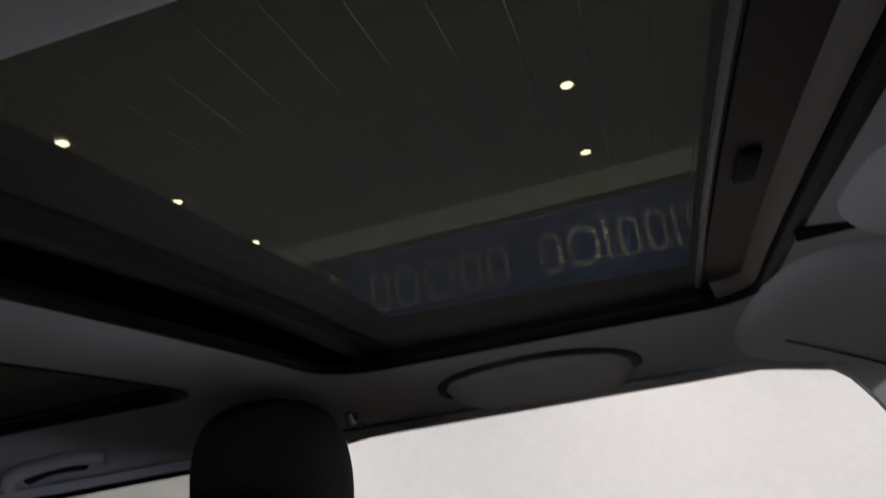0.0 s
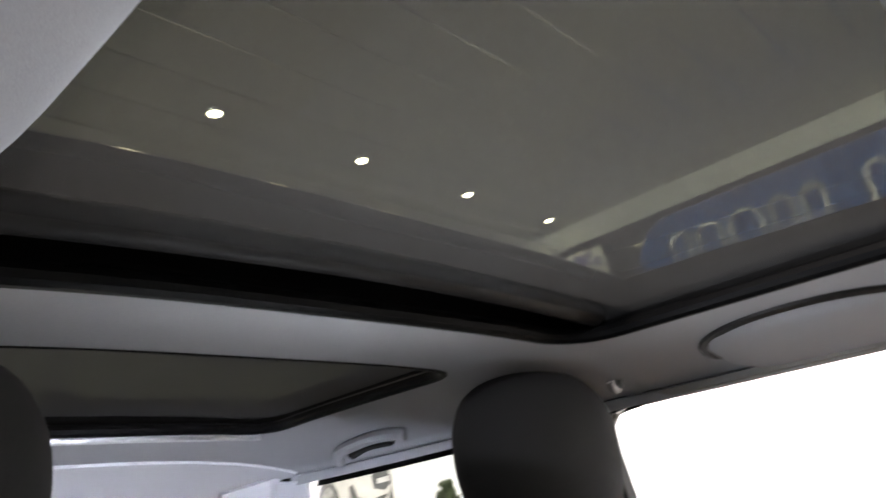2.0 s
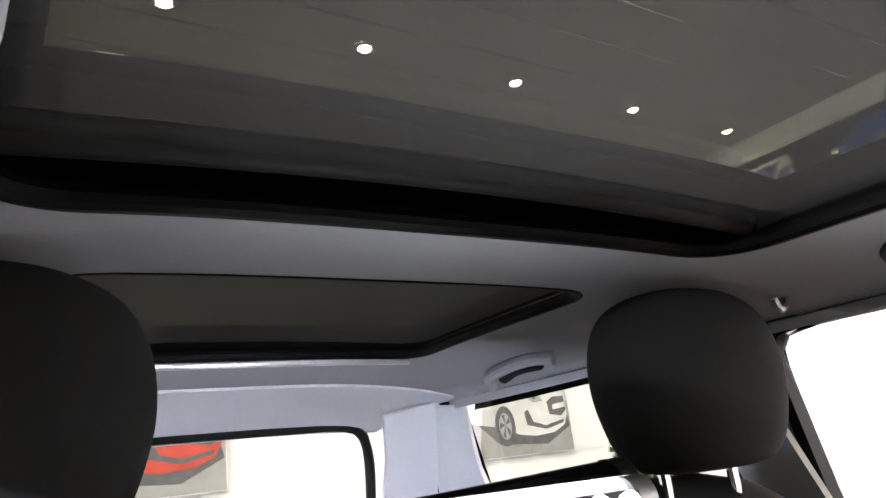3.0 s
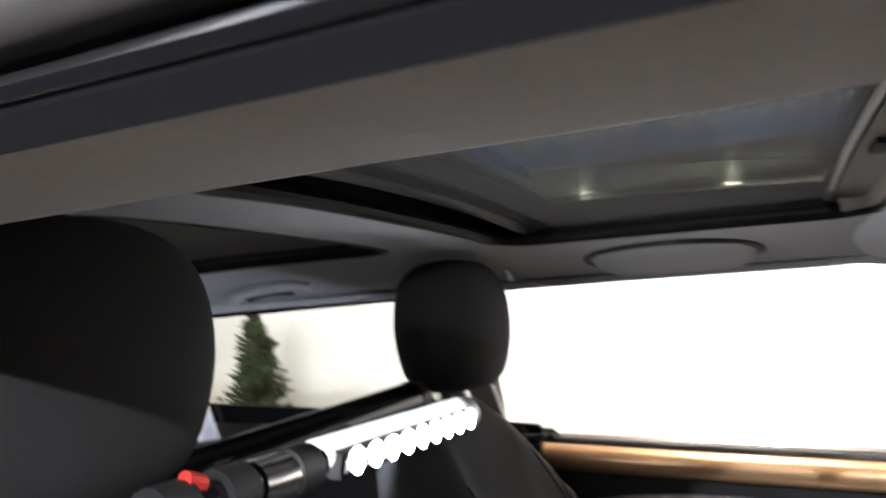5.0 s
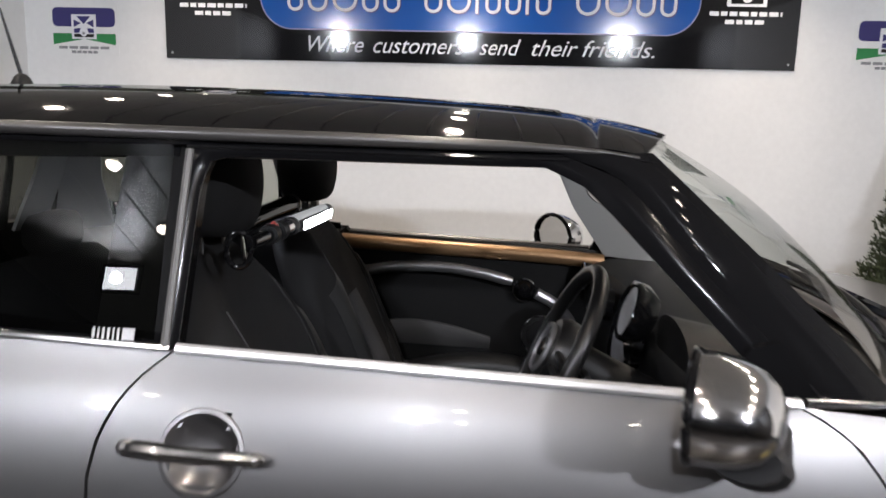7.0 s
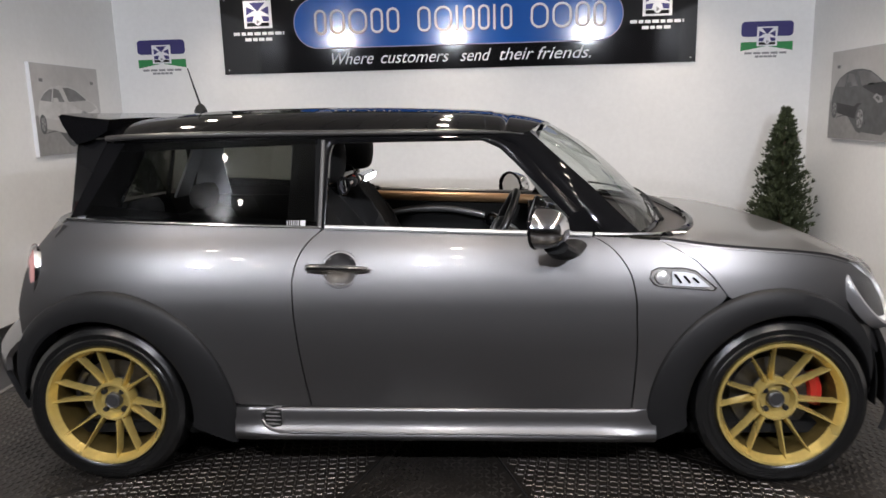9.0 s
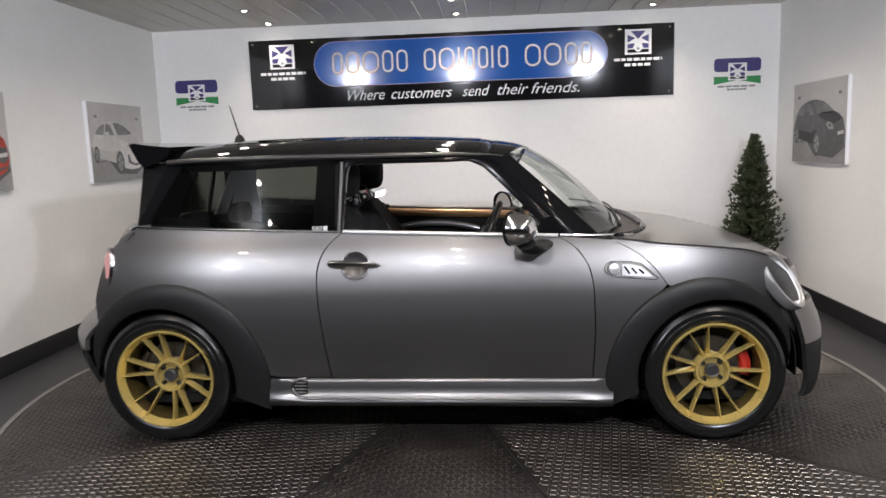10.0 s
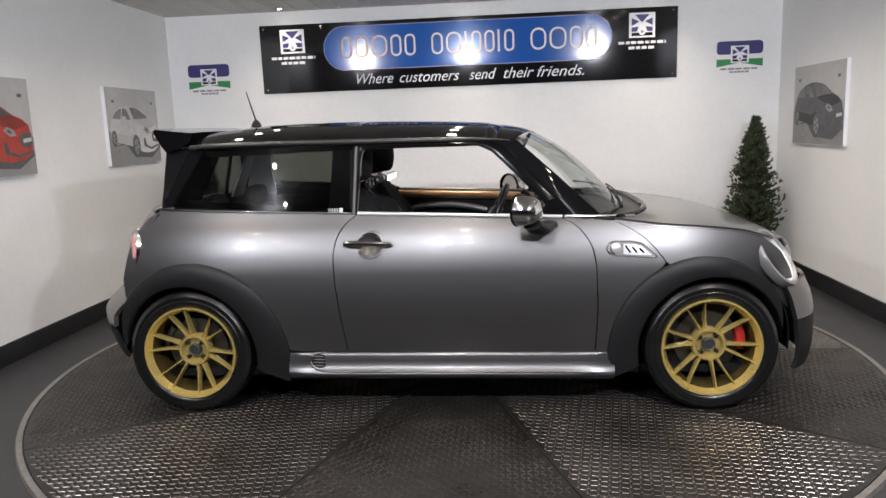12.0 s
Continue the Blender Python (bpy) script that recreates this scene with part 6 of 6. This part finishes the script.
# second lamp behind it, in a channel that is open to the rear
REAR_LAMP = (Vector((-0.505, -0.30, 1.060)), Vector((-0.470, 0.24, 1.085)))
ledpart("rear_strip", tube([REAR_LAMP[0].lerp(REAR_LAMP[1], 0.1), REAR_LAMP[0].lerp(REAR_LAMP[1], 0.9)], 0.010, 12), M_LED2, "second glowing strip facing the rear")
chan = [(math.cos(radians(a)) * 0.026, math.sin(radians(a)) * 0.026) for a in range(168, -110, -15)]
ledpart("rear_channel", thicken(*grid(len(chan), 6, lambda u, v: REAR_LAMP[0].lerp(REAR_LAMP[1], v) + Vector((chan[round(u * (len(chan) - 1))][0], 0, chan[round(u * (len(chan) - 1))][1]))), 0.003), M_BLACK, "black lamp channel")
for q in (0.0, 1.0):
    e0 = REAR_LAMP[0].lerp(REAR_LAMP[1], q)
    ledpart("end_cap", tube([e0 + Vector((0, -0.012, 0)), e0 + Vector((0, 0.012, 0))], 0.027, 14), M_PLASTIC)

# ---- sign and posters on the walls ----
def flat(name, pts, h0, h1, m, material, parent, label=""):
    v, f = slab(pts, h0, h1, m)
    return obj(name, v, f, material, parent, label, smooth=False)


def rect(x0, x1, y0, y1):
    return [(x0, y0), (x1, y0), (x1, y1), (x0, y1)]


def writing(text, size, place, m, material, parent, shear=0.0, width=0.0, name="lettering", label=""):
    c = bpy.data.curves.new(name, "FONT")
    c.body, c.size, c.shear, c.extrude, c.align_x = text, size, shear, 0.0008, "CENTER"
    c.offset = 0.0
    ob = new(name, c)
    bpy.context.view_layer.update()
    k = width / ob.dimensions.x if width else 1.0
    me = bpy.data.meshes.new_from_object(ob)
    bpy.data.objects.remove(ob)
    me.materials.clear()
    me.materials.append(material)
    o2 = new(name, me)
    o2.parent = parent
    o2.matrix_basis = m @ Matrix.Translation(place) @ Matrix.Diagonal((k, 1, 1, 1))
    if label:
        tagged(o2, label)
    return o2


NORTH = Matrix.Translation((0, BACK, 0)) @ pose(0, 0, 0, 90, 0, 0)


def emblem(cx, cz, w, m, parent, h=0.006):
    """Square emblem: white frame, dark saltire field, round boss."""
    flat("emblem", rect(cx - w / 2, cx + w / 2, cz - w * 0.47, cz + w * 0.47), h, h + 0.001, m, M_WHITE, parent)
    t = w * 0.40
    for pts in ([(-t + 0.12 * w, t), (t - 0.12 * w, t), (0, 0.10 * w)], [(-t, t - 0.13 * w), (-t, -0.02 * w), (-0.11 * w, 0.14 * w)], [(t, t - 0.13 * w), (t, -0.02 * w), (0.11 * w, 0.14 * w)], [(-t, -0.08 * w), (-t, -0.24 * w), (-0.2 * w, -0.24 * w), (-0.13 * w, -0.05 * w)], [(t, -0.08 * w), (t, -0.24 * w), (0.2 * w, -0.24 * w), (0.13 * w, -0.05 * w)]):
        flat("emblem_field", [(cx + x, cz + y) for x, y in pts], h + 0.0015, h + 0.003, m, M_NAVY, parent)
    flat("emblem_base", rect(cx - t, cx + t, cz - 0.40 * w, cz - 0.28 * w), h + 0.0015, h + 0.003, m, M_SIGNBLACK, parent)
    flat("emblem_boss", [(cx + 0.13 * w * math.cos(a), cz - 0.25 * w + 0.13 * w * math.sin(a)) for a in np.linspace(0, 2 * math.pi, 21)[:-1]], h + 0.0035, h + 0.005, m, M_WHITE, parent)
    flat("emblem_hub", [(cx + 0.085 * w * math.cos(a), cz - 0.25 * w + 0.085 * w * math.sin(a)) for a in np.linspace(0, 2 * math.pi, 4)[:-1]], h + 0.0055, h + 0.007, m, M_GREYPRINT, parent)


sign = empty("wall_sign", (0, 0, 0))
tagged(sign, "long gloss black wall sign with a blue rounded panel", "sign")
flat("board", rect(-1.888, 1.850, 1.697, 2.303), 0.001, 0.012, NORTH, M_SIGNBLACK, sign)
pill = rounded_rect(-1.295, 1.280, 1.885, 2.262, 0.187, 14)
flat("pill_outline", rounded_rect(-1.303, 1.288, 1.877, 2.270, 0.195, 14), 0.0125, 0.0135, NORTH, M_LILAC, sign)
flat("pill", pill, 0.014, 0.016, NORTH, M_SIGNBLUE, sign, "bright blue rounded panel")
x = -1.135
for k, wd in enumerate((0.095, 0.12, 0.15, 0.10, 0.10, 0, 0.105, 0.14, 0.03, 0.09, 0.09, 0.03, 0.09, 0, 0.14, 0.15, 0.11, 0.095)):
    if wd == 0:
        x += 0.115
        continue
    for o, z, mt, h in ((0.006, -0.006, M_NAVY, 0.0165), (0, 0, M_WHITE, 0.0180)):
        st = 0.018
        x0, x1, z0, z1 = x + o, x + wd + o, 1.985 + z, 2.175 + z
        if wd < 0.05:
            flat("name_bar", rect(x0, x0 + st, z0, z1), h, h + 0.001, NORTH, mt, sign)
        else:
            r = min(0.07, wd * 0.48)
            outer, inner = rounded_rect(x0, x1, z0, z1, r, 5), rounded_rect(x0 + st, x1 - st, z0 + st, z1 - st, max(0.004, r - st), 5)
            n = len(outer)
            vv = [NORTH @ Vector((a, c, h + 0.001)) for a, c in outer + inner]
            obj("name_bar", vv, [(i, (i + 1) % n, n + (i + 1) % n, n + i) for i in range(n)], mt, sign, smooth=False)
    x += wd + 0.028
for word, wx, ww in (("Where", -0.862, 0.335), ("customers", -0.357, 0.545), ("send", 0.125, 0.245), ("their", 0.445, 0.270), ("friends.", 0.830, 0.420)):
    writing(word, 0.135, (wx, 1.752, 0.0135), NORTH, M_WHITE, sign, 0.36, ww, "slogan_word", "white slanted slogan lettering")
for cx in (-1.588, 1.545):
    emblem(cx, 2.155, 0.225, NORTH, sign, 0.013)
    for z, hw in ((2.008, 0.205), (1.963, 0.115)):
        xx = cx - hw
        k = 0
        while xx < cx + hw:
            wd = (0.052, 0.036, 0.044)[k % 3]
            flat("caption_bar", rect(xx, min(cx + hw, xx + wd), z - 0.011, z + 0.013), 0.0125, 0.0135, NORTH, M_WHITE, sign)
            xx += wd + 0.012
            k += 1
for cx in (-1.85, 1.81):
    for cz in (1.73, 2.27):
        obj("fixing", *lathe([(0.008, 0.0), (0.007, 0.003), (0.0001, 0.004)], 12, NORTH @ Matrix.Translation((cx, cz, 0.012))), M_CHROME, sign)


# the sign leans forward a little from its lower edge
sign.matrix_world = Matrix.Translation((0, BACK, 1.697)) @ pose(0, 0, 0, 1.1, 0, 0) @ Matrix.Translation((0, -BACK, -1.697))


def badge_panel(cx):
    b = empty("wall_badge", (0, 0, 0))
    flat("panel", rect(cx - 0.215, cx + 0.215, 1.700, 2.005), 0.001, 0.004, NORTH, M_WALL, b)
    flat("blue_band", rounded_rect(cx - 0.197, cx + 0.197, 1.872, 1.985, 0.03, 5), 0.0045, 0.006, NORTH, M_NAVY, b)
    flat("green_band", [(cx - 0.197, 1.832), (cx - 0.197, 1.765), (cx, 1.80), (cx + 0.197, 1.765), (cx + 0.197, 1.832), (cx, 1.832)], 0.0045, 0.006, NORTH, M_GREEN, b)
    emblem(cx, 1.872, 0.155, NORTH, b, 0.0065)
    for z, hw in ((1.748, 0.165), (1.722, 0.085)):
        for k in range(5):
            flat("caption_bar", rect(cx - hw + 2 * hw * k / 5, cx - hw + 2 * hw * (k + 0.82) / 5, z - 0.008, z + 0.008), 0.0045, 0.0055, NORTH, M_GREYPRINT, b)
    return tagged(b, "printed wall badge with blue and green bands", "badge", "wall badges")


badge_panel(-2.405)
badge_panel(2.39)


def poster(wall_x, s, y0, y1, z0, z1, body, dark, shade):
    """A canvas print on a side wall; u runs along the print, w upwards."""
    p = empty("canvas_print", (0, 0, 0))
    if s > 0:
        m = Matrix.Translation((wall_x, y1, z0)) @ pose(0, 0, 0, 90, 0, -90)
    else:
        m = Matrix.Translation((wall_x, y0, z0)) @ pose(0, 0, 0, 90, 0, 90)
    W, H = y1 - y0, z1 - z0
    flat("stretcher", rect(0, W, 0, H), 0.001, 0.026, m, M_WHITE, p)
    flat("print", rect(0.004, W - 0.004, 0.004, H - 0.004), 0.0265, 0.0275, m, M_PBACK, p)
    flat("print_floor", [(0.004, 0.004), (W - 0.004, 0.004), (W - 0.004, 0.40 * H), (0.004, 0.44 * H)], 0.0278, 0.0282, m, M_PGROUND, p)
    def sh(name, pts, h, mt):
        flat(name, [(W * a, H * b) for a, b in pts], h, h + 0.0004, m, mt, p)
    sh("car_shadow", [(0.08, 0.24), (0.30, 0.27), (0.45, 0.10), (0.80, 0.07), (0.99, 0.20), (0.97, 0.30), (0.5, 0.34)], 0.0287, M_PDARK)
    sh("car_shape", [(0.05, 0.32), (0.04, 0.47), (0.08, 0.60), (0.15, 0.69), (0.25, 0.745), (0.36, 0.77), (0.48, 0.77), (0.60, 0.74), (0.70, 0.68), (0.78, 0.62), (0.88, 0.58), (0.95, 0.52), (0.975, 0.42), (0.98, 0.30), (0.95, 0.21), (0.86, 0.155), (0.72, 0.14), (0.60, 0.16), (0.50, 0.22), (0.20, 0.285)], 0.0292, body)
    sh("car_shade", [(0.05, 0.33), (0.045, 0.43), (0.40, 0.37), (0.44, 0.40), (0.50, 0.40), (0.56, 0.33), (0.58, 0.17), (0.50, 0.22), (0.20, 0.285)], 0.0297, shade)
    sh("car_bonnet", [(0.50, 0.575), (0.60, 0.61), (0.78, 0.615), (0.88, 0.57), (0.93, 0.52), (0.80, 0.47), (0.66, 0.50)], 0.0297, shade)
    sh("car_glass", [(0.42, 0.745), (0.50, 0.75), (0.60, 0.725), (0.70, 0.665), (0.77, 0.615), (0.62, 0.595), (0.49, 0.595)], 0.0297, dark)
    sh("car_glass", [(0.09, 0.60), (0.15, 0.675), (0.22, 0.72), (0.30, 0.735), (0.36, 0.72), (0.43, 0.59), (0.26, 0.585)], 0.0297, dark)
    sh("car_post", [(0.235, 0.585), (0.255, 0.585), (0.285, 0.735), (0.27, 0.735)], 0.0302, body)
    sh("car_mirror", [(0.26, 0.585), (0.27, 0.63), (0.33, 0.635), (0.345, 0.59)], 0.0307, body)
    for cx, cy, rx, ry in ((0.50, 0.235, 0.072, 0.155), (0.095, 0.345, 0.045, 0.105)):
        sh("car_wheel", [(cx + rx * math.cos(a), cy + ry * math.sin(a)) for a in np.linspace(0, 2 * math.pi, 25)[:-1]], 0.0302, M_PDARK)
        sh("car_wheel", [(cx + rx * 0.62 * math.cos(a), cy + ry * 0.66 * math.sin(a)) for a in np.linspace(0, 2 * math.pi, 21)[:-1]], 0.0307, M_PMID)
        for q in range(5):
            a = 2 * math.pi * q / 5 + 0.3
            sh("car_wheel", [(cx, cy + 0.01), (cx + rx * 0.55 * math.cos(a), cy + ry * 0.6 * math.sin(a)), (cx + rx * 0.55 * math.cos(a + 0.5), cy + ry * 0.6 * math.sin(a + 0.5))], 0.0312, M_PDARK)
    sh("car_lamp", [(0.66, 0.46), (0.70, 0.50), (0.77, 0.47), (0.80, 0.41), (0.73, 0.40)], 0.0302, M_PMID)
    sh("car_lamp", [(0.695, 0.455), (0.72, 0.475), (0.755, 0.45), (0.74, 0.425)], 0.0307, M_PDARK)
    sh("car_grille", [(0.84, 0.30), (0.83, 0.40), (0.88, 0.44), (0.965, 0.44), (0.975, 0.33), (0.93, 0.28)], 0.0302, M_PDARK)
    sh("number_bar", [(0.87, 0.335), (0.87, 0.375), (0.965, 0.39), (0.968, 0.35)], 0.0307, M_PLIGHT)
    sh("car_grille", [(0.66, 0.23), (0.65, 0.33), (0.68, 0.35), (0.71, 0.25), (0.80, 0.215), (0.95, 0.255), (0.94, 0.225), (0.80, 0.185)], 0.0302, M_PDARK)
    for a in (0.10, 0.86):
        sh("print_mark", [(a, 0.80), (a, 0.835), (a + 0.05, 0.835), (a + 0.05, 0.80)], 0.0302, dark)
    return p


tagged(poster(LEFT, -1, 1.41, 2.255, 1.125, 1.745, M_PLIGHT, M_PMID2, M_PBACK), "canvas print of a pale hatchback, white edges", "picture", "canvas prints")
tagged(poster(LEFT, -1, -0.37, 0.487, 1.130, 1.745, M_PRED, M_PDARK, M_PRED2), "canvas print of a red car, white edges", "picture", "canvas prints")
tagged(poster(RIGHT, 1, 1.335, 2.247, 1.100, 1.715, M_PDARK, M_PMID3, M_PBLACK), "canvas print of a dark coupe, white edges", "picture", "canvas prints")


# ---- potted conifers in the corners ----
def conifer(x0, y0, top, width, seed):
    rnd = random.Random(seed)
    t = empty("conifer", (x0, y0, 0))
    obj("pot", *lathe([(0.0001, 0.0), (0.13, 0.0), (0.16, 0.27), (0.175, 0.28), (0.165, 0.285), (0.15, 0.26), (0.0001, 0.25)], 28), M_PLASTIC, t, "black plastic pot")
    obj("trunk", *tube([(0, 0, 0.24), (0.004, 0.004, 0.7), (0, 0.006, top - 0.1)], [0.022, 0.014, 0.004], 8), M_BARK, t)
    verts, faces = [], []
    z = 0.30
    while z < top - 0.02:
        k = (z - 0.30) / (top - 0.30)
        reach = width * (1 - k) ** 0.85 * (0.75 + 0.25 * math.sin(min(1, k * 6) * math.pi / 2)) + 0.012
        for q in range(max(5, int(20 * (1 - k) + 6))):
            a = rnd.random() * 2 * math.pi
            r = reach * (0.5 + 0.55 * rnd.random() + 0.12 * math.sin(3 * a + 9 * k))
            d = Vector((math.cos(a), math.sin(a), 0.55 + 0.5 * rnd.random())).normalized()
            for w in range(5):
                b = Vector((0, 0, z + 0.02 * rnd.random())) + Vector((math.cos(a), math.sin(a), 0.35)) * (r * (0.25 + 0.18 * w))
                for e in range(7):
                    s1 = Vector((rnd.uniform(-1, 1), rnd.uniform(-1, 1), rnd.uniform(-0.3, 1))).normalized()
                    dd = (d + s1 * 0.8).normalized()
                    side1 = dd.cross(s1)
                    if side1.length < 0.1:
                        continue
                    side1 = side1.normalized() * (0.0035 + 0.002 * rnd.random())
                    ln = 0.022 + 0.022 * rnd.random()
                    n = len(verts)
                    verts += [b - side1, b + side1, b + dd * ln * 0.6 + side1 * 0.8, b + dd * ln, b + dd * ln * 0.6 - side1 * 0.8]
                    faces.append((n, n + 1, n + 2, n + 3, n + 4))
        z += 0.022
    obj("foliage", verts, faces, M_LEAF, t, "dense dark green needles", smooth=False)
    return tagged(t, "small dark green conifer in a black pot", "tree", "corner conifers")


conifer(2.43, 2.30, 1.325, 0.265, 3)
conifer(-2.42, 2.30, 1.27, 0.275, 5)

# ---- tread plate of the turntable: raised bars, the front ones single ----
def tread_places():
    pitch = 0.027
    out = []
    for k in range(10):
        mid = radians(-90 + 36 * k)
        ca, sa = math.cos(mid), math.sin(mid)
        for i in range(2, int(TR / pitch) + 1):
            u = i * pitch
            lim = u * math.tan(radians(18)) - 0.012
            nj = int(lim / pitch) + 1
            for j in range(-nj, nj + 1):
                w = j * pitch
                if abs(w) > lim - 0.009 or math.hypot(u, w) > TR - 0.02:
                    continue
                a = mid + (radians(45) if (i + j) % 2 else radians(-45))
                out.append((TT[0] + u * ca - w * sa, TT[1] + u * sa + w * ca, a))
    return sorted(out, key=lambda p: p[1])


def tread():
    bar_v = [(ex, ey, h) for L, B, h in ((0.0125, 0.0044, 0.0003), (0.0095, 0.0022, 0.0028)) for ex, ey in ((-L, -B), (L, -B), (L, B), (-L, B))]
    bar_f = [(4, 5, 6, 7)] + [(q, (q + 1) % 4, 4 + (q + 1) % 4, 4 + q) for q in range(4)]
    places = tread_places()
    bar_mesh = mesh_from("tread_bar", bar_v, bar_f, M_TREAD, smooth=False)
    for px, py, a in places[:300]:
        ob = new("tread_bar", bar_mesh)
        ob.parent = turntable
        ob.matrix_basis = Matrix.Translation((px, py, 0)) @ Matrix.Rotation(a, 4, "Z")
    verts, faces = [], []
    for px, py, a in places[300:]:
        c, s = math.cos(a), math.sin(a)
        n = len(verts)
        verts += [(px + x * c - y * s, py + x * s + y * c, z) for x, y, z in bar_v]
        faces += [tuple(n + q for q in g) for g in bar_f]
    ob = obj("tread_bars", verts, faces, M_TREAD, turntable, "raised steel tread bars", smooth=False)
    return tagged(ob, kind="stuff")


tread()
